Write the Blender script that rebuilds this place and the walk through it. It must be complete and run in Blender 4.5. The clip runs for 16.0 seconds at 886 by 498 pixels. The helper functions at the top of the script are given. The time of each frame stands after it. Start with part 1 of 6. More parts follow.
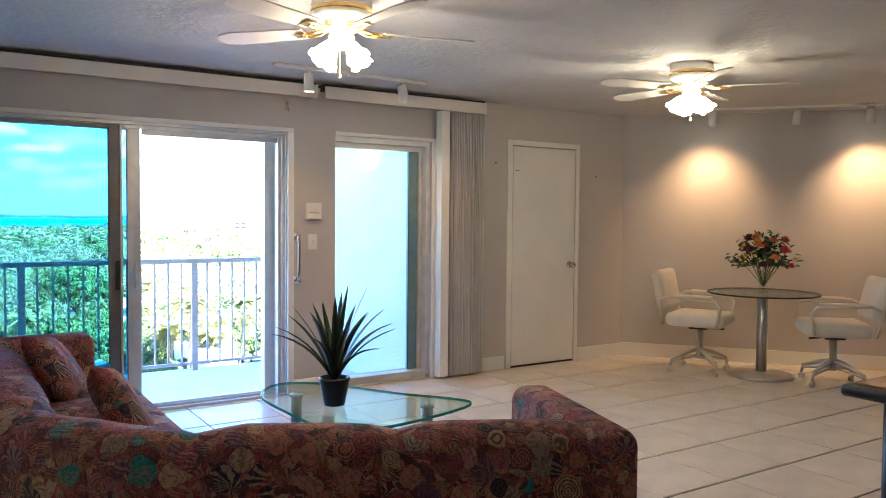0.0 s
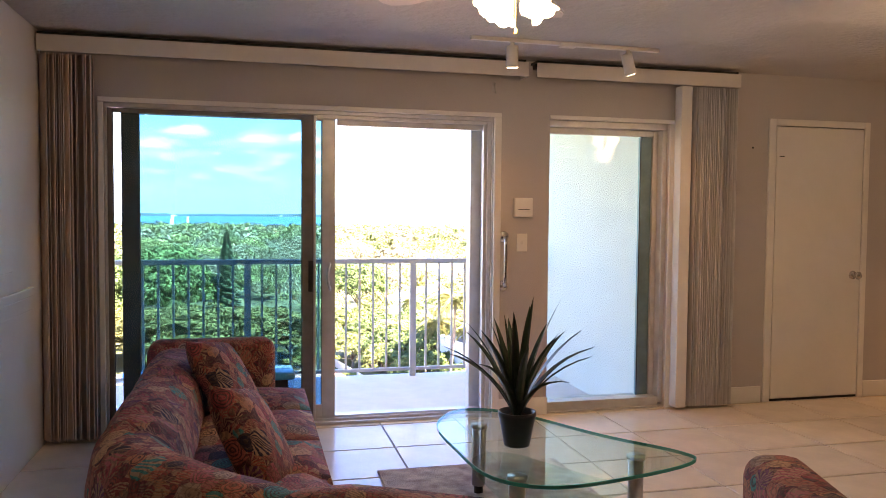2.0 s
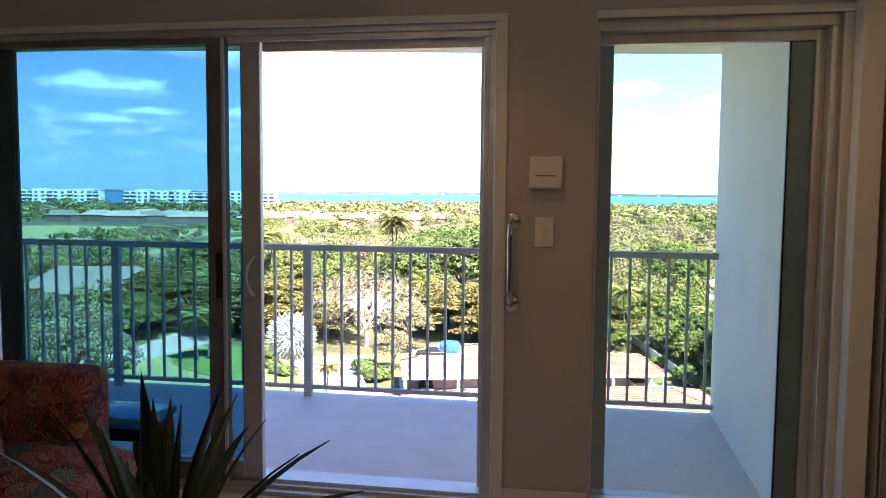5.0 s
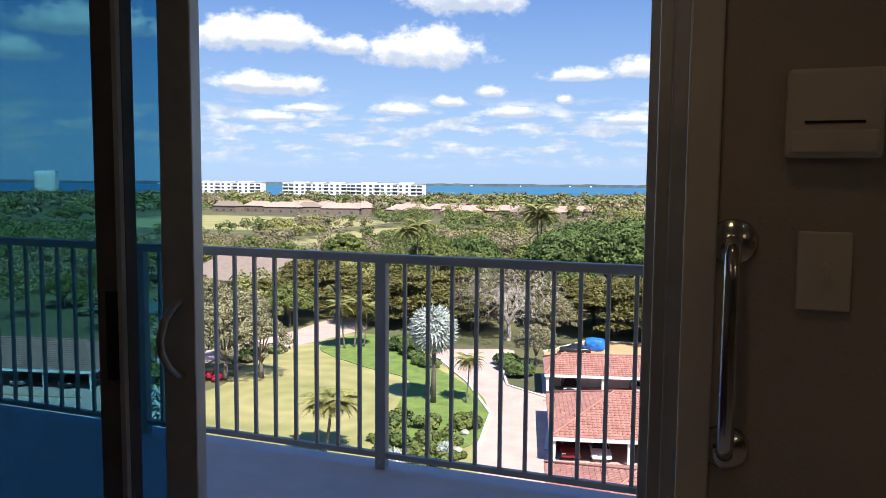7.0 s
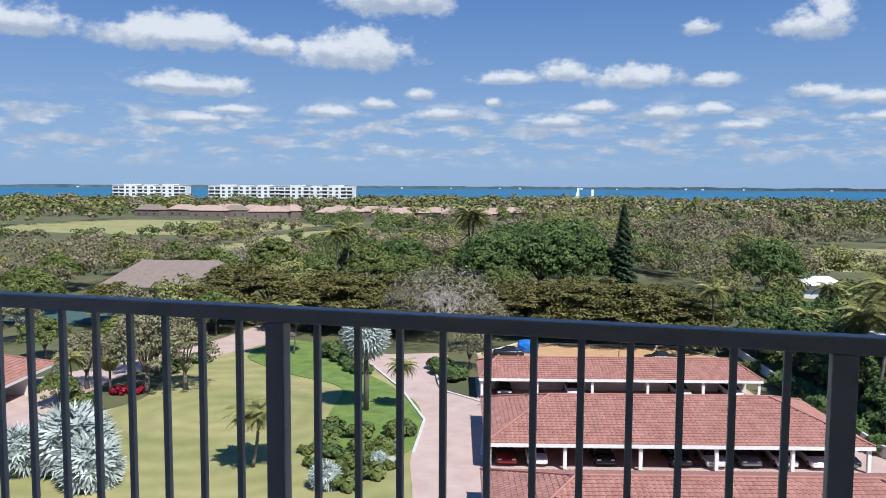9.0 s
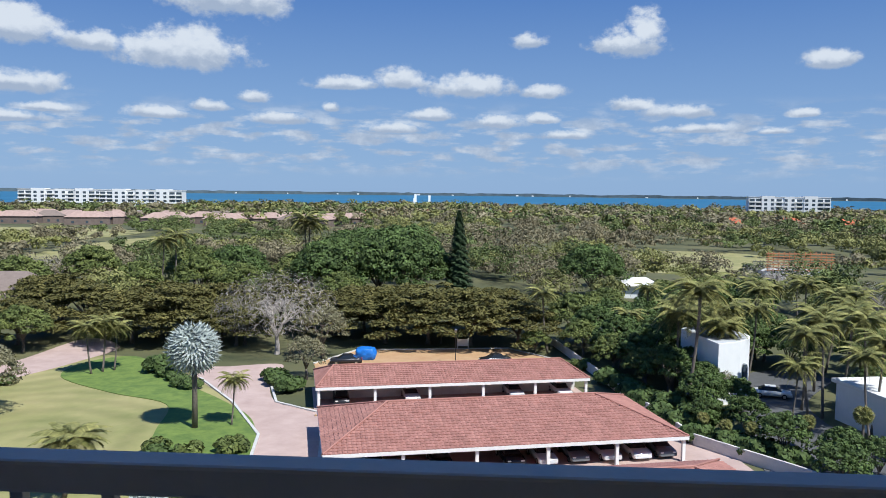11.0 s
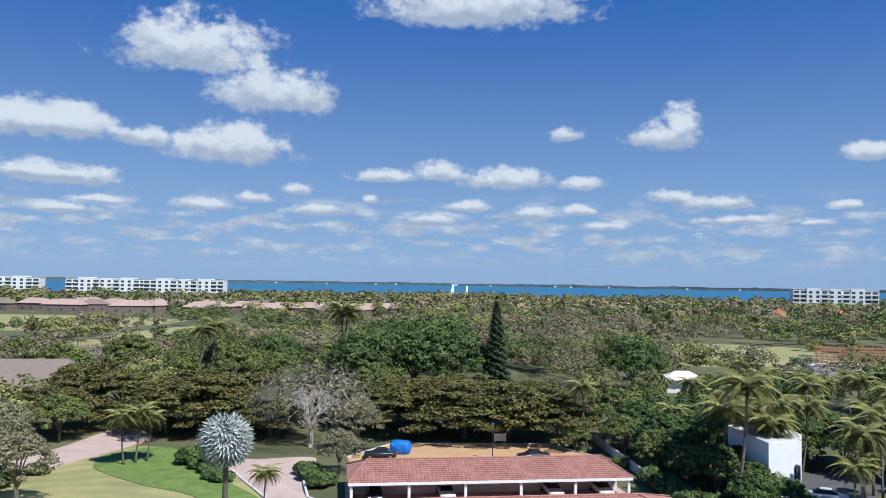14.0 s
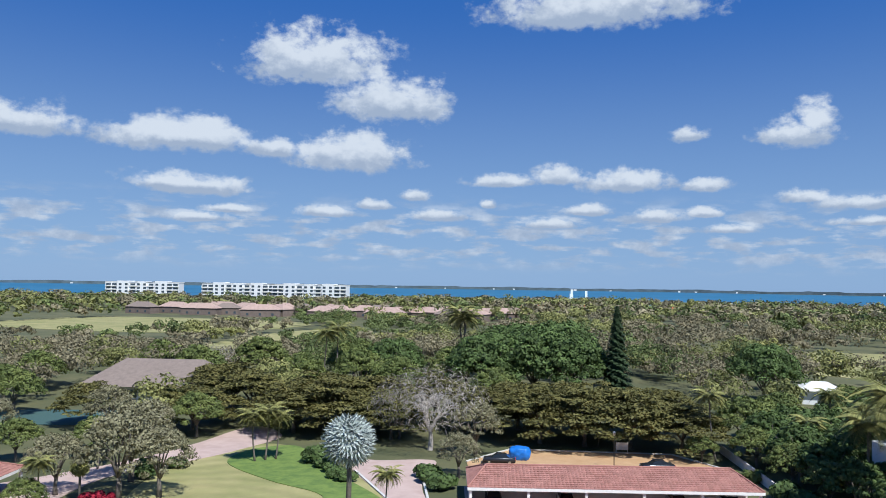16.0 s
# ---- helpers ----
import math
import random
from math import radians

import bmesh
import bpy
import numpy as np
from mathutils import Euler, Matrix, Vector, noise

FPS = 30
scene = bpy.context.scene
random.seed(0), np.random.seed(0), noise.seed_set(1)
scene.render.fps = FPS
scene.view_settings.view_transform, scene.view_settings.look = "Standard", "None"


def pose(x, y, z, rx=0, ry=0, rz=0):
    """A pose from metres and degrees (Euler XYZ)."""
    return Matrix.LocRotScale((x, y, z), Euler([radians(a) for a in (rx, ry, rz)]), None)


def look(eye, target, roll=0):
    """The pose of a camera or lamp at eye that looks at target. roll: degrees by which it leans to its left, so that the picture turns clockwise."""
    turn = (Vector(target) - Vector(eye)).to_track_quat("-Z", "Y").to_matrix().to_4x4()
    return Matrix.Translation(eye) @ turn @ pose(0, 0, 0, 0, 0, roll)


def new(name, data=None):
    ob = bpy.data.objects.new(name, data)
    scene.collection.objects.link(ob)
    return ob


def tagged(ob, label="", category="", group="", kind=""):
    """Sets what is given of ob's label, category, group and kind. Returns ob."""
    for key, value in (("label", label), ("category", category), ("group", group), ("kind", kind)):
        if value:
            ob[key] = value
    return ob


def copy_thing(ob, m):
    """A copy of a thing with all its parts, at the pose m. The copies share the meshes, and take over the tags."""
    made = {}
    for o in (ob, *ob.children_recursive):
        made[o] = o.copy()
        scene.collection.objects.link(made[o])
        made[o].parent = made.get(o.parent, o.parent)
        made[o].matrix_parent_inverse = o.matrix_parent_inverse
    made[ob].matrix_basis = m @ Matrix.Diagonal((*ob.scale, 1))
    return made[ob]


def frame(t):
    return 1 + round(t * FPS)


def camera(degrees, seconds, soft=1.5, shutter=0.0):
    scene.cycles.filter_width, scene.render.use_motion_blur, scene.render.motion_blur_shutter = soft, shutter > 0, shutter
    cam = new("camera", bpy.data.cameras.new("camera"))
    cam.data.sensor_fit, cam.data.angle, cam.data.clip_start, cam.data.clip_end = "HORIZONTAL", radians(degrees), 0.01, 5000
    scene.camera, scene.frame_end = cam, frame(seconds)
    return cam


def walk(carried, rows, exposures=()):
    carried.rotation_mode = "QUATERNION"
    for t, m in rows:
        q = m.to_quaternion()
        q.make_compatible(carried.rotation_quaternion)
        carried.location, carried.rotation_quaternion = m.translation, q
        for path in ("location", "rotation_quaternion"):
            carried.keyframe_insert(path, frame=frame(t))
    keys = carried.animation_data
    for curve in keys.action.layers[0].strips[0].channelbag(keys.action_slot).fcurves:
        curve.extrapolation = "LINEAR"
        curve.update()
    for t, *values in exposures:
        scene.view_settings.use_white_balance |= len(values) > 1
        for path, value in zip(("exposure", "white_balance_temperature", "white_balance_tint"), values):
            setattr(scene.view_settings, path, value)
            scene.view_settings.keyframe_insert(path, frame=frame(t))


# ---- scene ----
cam = camera(59.28, 16.0, 0.9)
PATH = [
    (0, look((-2.249, -5.585, 1.377), (-1.16, -3.91, 1.294), 0.5)),
    (0.5, look((-2.186, -5.553, 1.367), (-1.282, -3.771, 1.283), 0.5)),
    (1, look((-2.046, -5.415, 1.343), (-1.304, -3.56, 1.262), 0.6)),
    (1.5, look((-1.874, -5.179, 1.359), (-1.255, -3.279, 1.273), 0.5)),
    (2, look((-1.589, -4.96, 1.363), (-1.111, -3.02, 1.273), 0.5)),
    (2.5, look((-1.295, -4.673, 1.337), (-0.972, -2.701, 1.252), 0.5)),
    (3, look((-0.996, -4.388, 1.382), (-0.816, -2.399, 1.27), 0.5)),
    (3.5, look((-0.644, -4.097, 1.342), (-0.626, -2.1, 1.24), 0.6)),
    (3.7, look((-0.526, -3.975, 1.345), (-0.563, -1.979, 1.226), 0.6)),
    (4.45, look((0.10, -3.62, 1.342), (-0.07, -1.63, 1.212), 0.5)),
    (5.1, look((0.30, -3.02, 1.334), (-0.06, -1.05, 1.180), 0.5)),
    (5.8, look((0.164, -2.337, 1.328), (-0.323, -0.405, 1.155), 0.5)),
    (6, look((0.170, -2.155, 1.332), (-0.367, -0.236, 1.158), 0.5)),
    (6.5, look((0.125, -1.724, 1.320), (-0.516, 0.162, 1.145), 0.6)),
    (7, look((0.043, -1.301, 1.305), (-0.647, 0.568, 1.133), 0.5)),
    (7.5, look((-0.102, -0.936, 1.304), (-0.808, 0.928, 1.133), 0.5)),
    (8, look((-0.274, -0.570, 1.304), (-0.985, 1.292, 1.135), 0.4)),
    (8.5, look((-0.466, -0.119, 1.300), (-1.134, 1.759, 1.134), 0.3)),
    (9, look((-0.549, 0.231, 1.298), (-1.071, 2.154, 1.133), 0.3)),
    (9.5, look((-0.557, 0.556, 1.309), (-0.841, 2.529, 1.147), 0.2)),
    (9.7, look((-0.545, 0.667, 1.311), (-0.743, 2.652, 1.150), 0.2)),
    (11.8, pose(-0.450, 1.620, 1.290, 86.73, -0.72, 3.23)),
    (12, pose(-0.440, 1.680, 1.300, 87.52, -0.72, 3.56)),
    (12.5, pose(-0.420, 1.800, 1.310, 89.56, -0.77, 4.07)),
    (13, pose(-0.410, 1.860, 1.320, 90.82, -0.78, 4.43)),
    (13.5, pose(-0.400, 1.880, 1.320, 91.79, -0.85, 5.05)),
    (14, pose(-0.400, 1.890, 1.320, 92.38, -0.90, 6.14)),
    (14.5, pose(-0.400, 1.890, 1.320, 92.55, -0.86, 7.83)),
    (15, pose(-0.400, 1.890, 1.320, 92.55, -1.02, 9.98)),
    (15.5, pose(-0.400, 1.890, 1.320, 92.57, -0.99, 12.30)),
    (16, pose(-0.400, 1.890, 1.320, 92.61, -0.88, 14.79)),
]
walk(cam, PATH, exposures=[(0, 4.78, 5400, 7), (1.0, 4.64, 6000, 10), (2.0, 4.30, 7400, 26), (3.5, 4.0, 7600, 30), (4.6, 3.2, 7000, 19), (5.8, 2.0, 6700, 12), (6.1, 1.72, 6600, 11),
                              (6.6, 1.17, 6500, 11), (7.2, 0.86, 6400, 11), (7.8, 0.62, 6200, 9), (8.4, 0.45, 6050, 8), (9.0, 0.32, 5950, 8), (12.0, 0.28, 5850, 7), (16.0, 0.25, 5750, 7)])

# ---- world, sun, lamps ----
SUN_EL, SUN_AZ = 54.0, 132.0          # azimuth clockwise from +y
world = bpy.data.worlds.new("sky")
scene.world = world
world.use_nodes = True
W = world.node_tree
W.nodes.clear()


def wmath(op, a, b=None, c=None):
    n = W.nodes.new("ShaderNodeMath")
    n.operation = op
    for i, v in enumerate((a, b, c)):
        if v is None:
            continue
        if isinstance(v, (int, float)):
            n.inputs[i].default_value = v
        else:
            W.links.new(v, n.inputs[i])
    return n.outputs[0]


def wvec(op, a, b=None):
    n = W.nodes.new("ShaderNodeVectorMath")
    n.operation = op
    for i, v in enumerate((a, b)):
        if v is None:
            continue
        if isinstance(v, tuple):
            n.inputs[i].default_value = v
        else:
            W.links.new(v, n.inputs[i])
    return n.outputs["Value"] if op == "LENGTH" else n.outputs[0]


def wmix(fac, a, b):
    n = W.nodes.new("ShaderNodeMix")
    n.data_type = "RGBA"
    for i, v in ((0, fac), (6, a), (7, b)):
        if isinstance(v, (tuple, float)):
            n.inputs[i].default_value = v
        else:
            W.links.new(v, n.inputs[i])
    return n.outputs[2]


def wnoise(vec, scale, detail=6.0, rough=0.55):
    n = W.nodes.new("ShaderNodeTexNoise")
    n.inputs["Scale"].default_value, n.inputs["Detail"].default_value, n.inputs["Roughness"].default_value = scale, detail, rough
    W.links.new(vec, n.inputs["Vector"])
    return n.outputs[0]


def wramp(v, lo, hi):
    n = W.nodes.new("ShaderNodeMapRange")
    n.interpolation_type = "SMOOTHSTEP"
    W.links.new(v, n.inputs[0])
    n.inputs[1].default_value, n.inputs[2].default_value = lo, hi
    return n.outputs[0]


sky = W.nodes.new("ShaderNodeTexSky")
sky.sky_type, sky.sun_disc = "NISHITA", False
sky.sun_elevation, sky.sun_rotation = radians(SUN_EL), radians(SUN_AZ)
sky.altitude, sky.air_density, sky.dust_density, sky.ozone_density = 0, 1.0, 0.3, 2.5
coord = W.nodes.new("ShaderNodeTexCoord").outputs["Generated"]
sep = W.nodes.new("ShaderNodeSeparateXYZ")
W.links.new(coord, sep.inputs[0])
azim = wmath("MULTIPLY", wmath("ARCTAN2", sep.outputs[0], sep.outputs[1]), 57.2958)
elev = wmath("MULTIPLY", wmath("ARCSINE", sep.outputs[2]), 57.2958)
comb = W.nodes.new("ShaderNodeCombineXYZ")
W.links.new(azim, comb.inputs[0])
W.links.new(elev, comb.inputs[1])
flat = comb.outputs[0]
# fair-weather cumulus: azimuth, elevation, half width, half height in degrees
CUMULUS = [(-24.3, 16.01, 6.25, 2.42), (-18.8, 13.33, 4.92, 2.08), (-32.1, 10.22, 3.67, 1.58), (-21.9, 9.39, 5.33, 1.75), (-27.4, 9.58, 2.29, 1), (-10.4, 7.62, 3, 0.62),
           (-6.5, 8.02, 2.08, 1), (-1.7, 7.57, 4.08, 1.08), (3.9, 7.2, 1.88, 0.62), (9.7, 10.5, 2.75, 1.25), (10.8, 11.51, 1.42, 1.5), (2.8, 10.72, 1.42, 0.75),
           (22.7, 8.8, 1.92, 0.75), (-44.6, 10.2, 5.2, 1.4), (-34.6, 10, 5.4, 1.5), (-50, 8.2, 4, 1), (-3.8, 19.9, 8.5, 2.3), (-33.5, 6.9, 4.2, 0.9)]
SMALL = [(-32.5, 6.68, 3.75, 0.92), (-17.1, 6.5, 1.33, 0.62), (-20, 5.73, 1.67, 0.5), (-23.4, 5.17, 2.29, 0.54), (-15.1, 5.07, 2.58, 0.62), (-4.4, 5.49, 2.08, 0.54),
         (0.6, 5.08, 2.33, 0.67), (3.9, 5.31, 1.5, 0.5), (-6.9, 4.52, 2.58, 0.54), (10.1, 6.23, 1.75, 0.58), (13.3, 5.77, 3.25, 0.71), (5.5, 4.13, 2.08, 0.46),
         (21.5, 5.43, 1.17, 0.38), (19.3, 4.3, 1.5, 0.33), (14.3, 4.54, 2.75, 0.42), (-11.6, 5.93, 0.67, 0.46), (-30.2, 5.14, 2.17, 0.38), (-32.5, 4.5, 2.58, 0.46)]
near, tops = None, None
for a, e, w, h in CUMULUS + SMALL:
    v = W.nodes.new("ShaderNodeSeparateXYZ")
    W.links.new(wvec("MULTIPLY", wvec("ADD", flat, (-a, -e + 0.25 * h, 0)), (0.97 / w, 0.80 / h, 0)), v.inputs[0])
    k = W.nodes.new("ShaderNodeCombineXYZ")
    W.links.new(v.outputs[0], k.inputs[0])
    W.links.new(wmath("MAXIMUM", v.outputs[1], wmath("MULTIPLY", v.outputs[1], -2.3)), k.inputs[1])      # flat bases
    d = wvec("LENGTH", k.outputs[0])
    near = d if near is None else wmath("MINIMUM", near, d)
    rise = wmath("MULTIPLY", wmath("MAXIMUM", wmath("SUBTRACT", 1.25, d), 0.0), v.outputs[1])
    tops = rise if tops is None else wmath("ADD", tops, rise)
lump = wnoise(wvec("MULTIPLY", flat, (0.42, 0.60, 0)), 1.0, 8.0, 0.56)
fine = wnoise(wvec("MULTIPLY", flat, (1.5, 1.9, 0)), 1.0, 8.0, 0.6)
puffs = wmath("ADD", wmath("MULTIPLY", lump, 1.75), wmath("MULTIPLY", fine, 0.75))
big = wramp(wmath("SUBTRACT", wmath("ADD", puffs, -0.13), near), 0.05, 0.62)
rows = wnoise(wvec("MULTIPLY", wvec("ADD", flat, (31.0, 7.0, 0)), (0.30, 1.15, 0)), 1.0, 7.0, 0.56)
band = wmath("MULTIPLY", wramp(elev, 0.6, 2.6), wmath("SUBTRACT", 1.0, wramp(elev, 4.2, 6.8)))
small = wmath("MULTIPLY", wramp(rows, 0.45, 0.62), band)
cover = wmath("MULTIPLY", wmath("MAXIMUM", wmath("MULTIPLY", big, 0.97), wmath("MULTIPLY", small, 0.85)), wramp(elev, 0.0, 1.2))
body = wramp(wmath("ADD", wmath("MULTIPLY", tops, 1.1), wnoise(wvec("MULTIPLY", flat, (0.7, 0.9, 0)), 1.0, 6.0, 0.6)), 0.34, 0.86)
white = wmix(body, (3.8, 4.3, 5.2, 1), (7.1, 7.2, 7.4, 1))
haze = wmix(wramp(elev, -1.0, 22.0), (2.6, 3.9, 5.9, 1), (0.30, 1.25, 4.1, 1))
tinted = wmix(0.90, sky.outputs[0], haze)
both = wmix(cover, tinted, white)
bg = W.nodes.new("ShaderNodeBackground")
bg.inputs[1].default_value = 0.087
W.links.new(both, bg.inputs[0])
W.links.new(bg.outputs[0], W.nodes.new("ShaderNodeOutputWorld").inputs[0])

sun = new("sun", bpy.data.lights.new("sun", "SUN"))
sun.data.energy, sun.data.angle, sun.data.color = 5.0, radians(0.53), (1.0, 0.95, 0.86)
sa, se = radians(SUN_AZ), radians(SUN_EL)
sun.matrix_world = look((0, 0, 60), Vector((0, 0, 60)) - Vector((math.sin(sa) * math.cos(se), math.cos(sa) * math.cos(se), math.sin(se))))


def lamp(name, kind, at, energy, colour, radius=0.05, aim=None, cone=60, blend=0.6):
    ob = new(name, bpy.data.lights.new(name, kind))
    ob.data.energy, ob.data.color, ob.data.shadow_soft_size = energy, colour, radius
    ob.matrix_world = look(at, aim) if aim else pose(*at)
    if kind == "SPOT":
        ob.data.spot_size, ob.data.spot_blend = radians(cone), blend
    return ob


WARM = (1.0, 0.62, 0.30)
FAN1, FAN2, CEIL = (-0.65, -2.24), (1.92, -2.15), 2.39
for fx, fy in (FAN1, FAN2):
    lamp("fan_bulb", "POINT", (fx, fy, 1.99), 0.31, (1.0, 0.73, 0.46), 0.09)

# ---- materials ----


def material(name, colour, rough=0.6, metal=0.0, spread=0.12, scale=6.0, bump=0.0, bump_scale=40.0, second=None, per_island=0.0, per_object=0.0, spec=0.5):
    m = bpy.data.materials.new(name)
    m.use_nodes = True
    t = m.node_tree
    b = t.nodes["Principled BSDF"]
    b.inputs["Roughness"].default_value, b.inputs["Metallic"].default_value = rough, metal
    b.inputs["Specular IOR Level"].default_value = spec
    tc = t.nodes.new("ShaderNodeTexCoord").outputs["Object"]
    n = t.nodes.new("ShaderNodeTexNoise")
    n.inputs["Scale"].default_value, n.inputs["Detail"].default_value, n.inputs["Roughness"].default_value = scale, 8, 0.65
    t.links.new(tc, n.inputs["Vector"])
    r = t.nodes.new("ShaderNodeValToRGB")
    lo = second or tuple(c * (1 - spread) for c in colour)
    hi = colour if second else tuple(min(1, c * (1 + spread)) for c in colour)
    r.color_ramp.elements[0].position, r.color_ramp.elements[1].position = 0.32, 0.68
    r.color_ramp.elements[0].color, r.color_ramp.elements[1].color = (*lo, 1), (*hi, 1)
    t.links.new(n.outputs[0], r.inputs[0])
    out = r.outputs[0]
    for amount, node, sock in ((per_island, "ShaderNodeNewGeometry", "Random Per Island"), (per_object, "ShaderNodeObjectInfo", "Random")):
        if amount:
            g = t.nodes.new(node)
            mr = t.nodes.new("ShaderNodeMapRange")
            mr.inputs[3].default_value, mr.inputs[4].default_value = 1 - amount, 1 + amount
            t.links.new(g.outputs[sock], mr.inputs[0])
            h = t.nodes.new("ShaderNodeHueSaturation")
            t.links.new(mr.outputs[0], h.inputs["Value"])
            t.links.new(out, h.inputs["Color"])
            out = h.outputs[0]
    t.links.new(out, b.inputs["Base Color"])
    if bump:
        n2 = t.nodes.new("ShaderNodeTexNoise")
        n2.inputs["Scale"].default_value, n2.inputs["Detail"].default_value = bump_scale, 6
        t.links.new(tc, n2.inputs["Vector"])
        bp = t.nodes.new("ShaderNodeBump")
        bp.inputs["Strength"].default_value, bp.inputs["Distance"].default_value = bump, 0.02
        t.links.new(n2.outputs[0], bp.inputs["Height"])
        t.links.new(bp.outputs[0], b.inputs["Normal"])
    return m


def glass(name, colour, rough=0.0, solid=False):
    m = bpy.data.materials.new(name)
    m.use_nodes = True
    t = m.node_tree
    t.nodes.clear()
    o = t.nodes.new("ShaderNodeOutputMaterial")
    mix, lw = t.nodes.new("ShaderNodeMixShader"), t.nodes.new("ShaderNodeLayerWeight")
    pw, fr = t.nodes.new("ShaderNodeMath"), t.nodes.new("ShaderNodeMath")
    pw.operation, fr.operation = "POWER", "MULTIPLY_ADD"
    pw.inputs[1].default_value, fr.inputs[1].default_value, fr.inputs[2].default_value = 5.0, 0.6, 0.03
    t.links.new(lw.outputs["Facing"], pw.inputs[0])
    t.links.new(pw.outputs[0], fr.inputs[0])
    a, g = t.nodes.new("ShaderNodeBsdfTransparent"), t.nodes.new("ShaderNodeBsdfGlossy")
    a.inputs[0].default_value, g.inputs["Roughness"].default_value = (*colour, 1), rough
    t.links.new(fr.outputs[0], mix.inputs[0])
    t.links.new(a.outputs[0], mix.inputs[1])
    t.links.new(g.outputs[0], mix.inputs[2])
    t.links.new(mix.outputs[0], o.inputs[0])
    return m


def glow(name, colour, strength):
    m = bpy.data.materials.new(name)
    m.use_nodes = True
    b = m.node_tree.nodes["Principled BSDF"]
    b.inputs["Base Color"].default_value = (0.9, 0.88, 0.82, 1)
    b.inputs["Emission Color"].default_value, b.inputs["Emission Strength"].default_value = (*colour, 1), strength
    return m


PAINT = material("wall_paint", (0.52, 0.485, 0.47), 0.75, spread=0.03, scale=1.3, bump=0.12, bump_scale=120)
CEILING = material("ceiling_texture", (0.56, 0.54, 0.53), 0.8, spread=0.05, scale=2.0, bump=0.55, bump_scale=22)
WHITE = material("white_paint", (0.80, 0.78, 0.74), 0.45, spread=0.03, scale=3, bump=0.04)
TILE = material("floor_tile", (0.80, 0.70, 0.58), 0.22, spread=0.09, scale=3.5, bump=0.03, per_object=0.05)
GROUT = material("tile_grout", (0.16, 0.12, 0.09), 0.9, spread=0.2, scale=20)
ALU = material("window_aluminium", (0.64, 0.63, 0.61), 0.42, 0.45, spread=0.10, scale=9, bump=0.03)
# darker and teal variants of the frame colour for single stiles
ALU_DARK = material("dark_aluminium", (0.20, 0.185, 0.17), 0.5, 0.4, spread=0.2, scale=8)
ALU_TEAL = material("dark_teal_stile", (0.05, 0.085, 0.095), 0.5, 0.3, spread=0.2, scale=8)
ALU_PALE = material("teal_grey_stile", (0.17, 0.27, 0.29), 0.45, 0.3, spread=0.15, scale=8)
CHROME = material("chrome", (0.72, 0.72, 0.72), 0.16, 1.0, spread=0.04, scale=8)
STEEL = material("brushed_steel", (0.55, 0.54, 0.52), 0.32, 1.0, spread=0.08, scale=30)
BRASS = material("polished_brass", (0.80, 0.55, 0.20), 0.22, 1.0, spread=0.06, scale=9)
BLACK = material("black_plastic", (0.015, 0.015, 0.016), 0.4, spread=0.2, scale=12)
GLASS_CLEAR = glass("clear_glass", (0.93, 0.96, 0.95))
GLASS_TINT = glass("tinted_glass", (0.31, 0.54, 0.63))
GLASS_PALE = glass("pale_tinted_glass", (0.80, 0.88, 0.83))
GLASS_TABLE = glass("table_glass", (0.86, 0.95, 0.92))
GLASS_EDGE = material("glass_edge", (0.05, 0.42, 0.34), 0.12, spread=0.1)
RAIL = material("rail_paint", (0.44, 0.41, 0.37), 0.5, spread=0.08, scale=7, bump=0.06)
STUCCO = material("stucco", (0.78, 0.78, 0.76), 0.85, spread=0.05, scale=1.8, bump=0.4, bump_scale=60)
BALCONY = material("balcony_floor", (0.66, 0.57, 0.54), 0.7, spread=0.06, scale=5, bump=0.15, bump_scale=90)
LAMP_GLASS = glow("lit_lamp_glass", (1.0, 0.78, 0.48), 1.5)
SPOT_GLOW = glow("lit_spot_face", (1.0, 0.82, 0.55), 2.5)


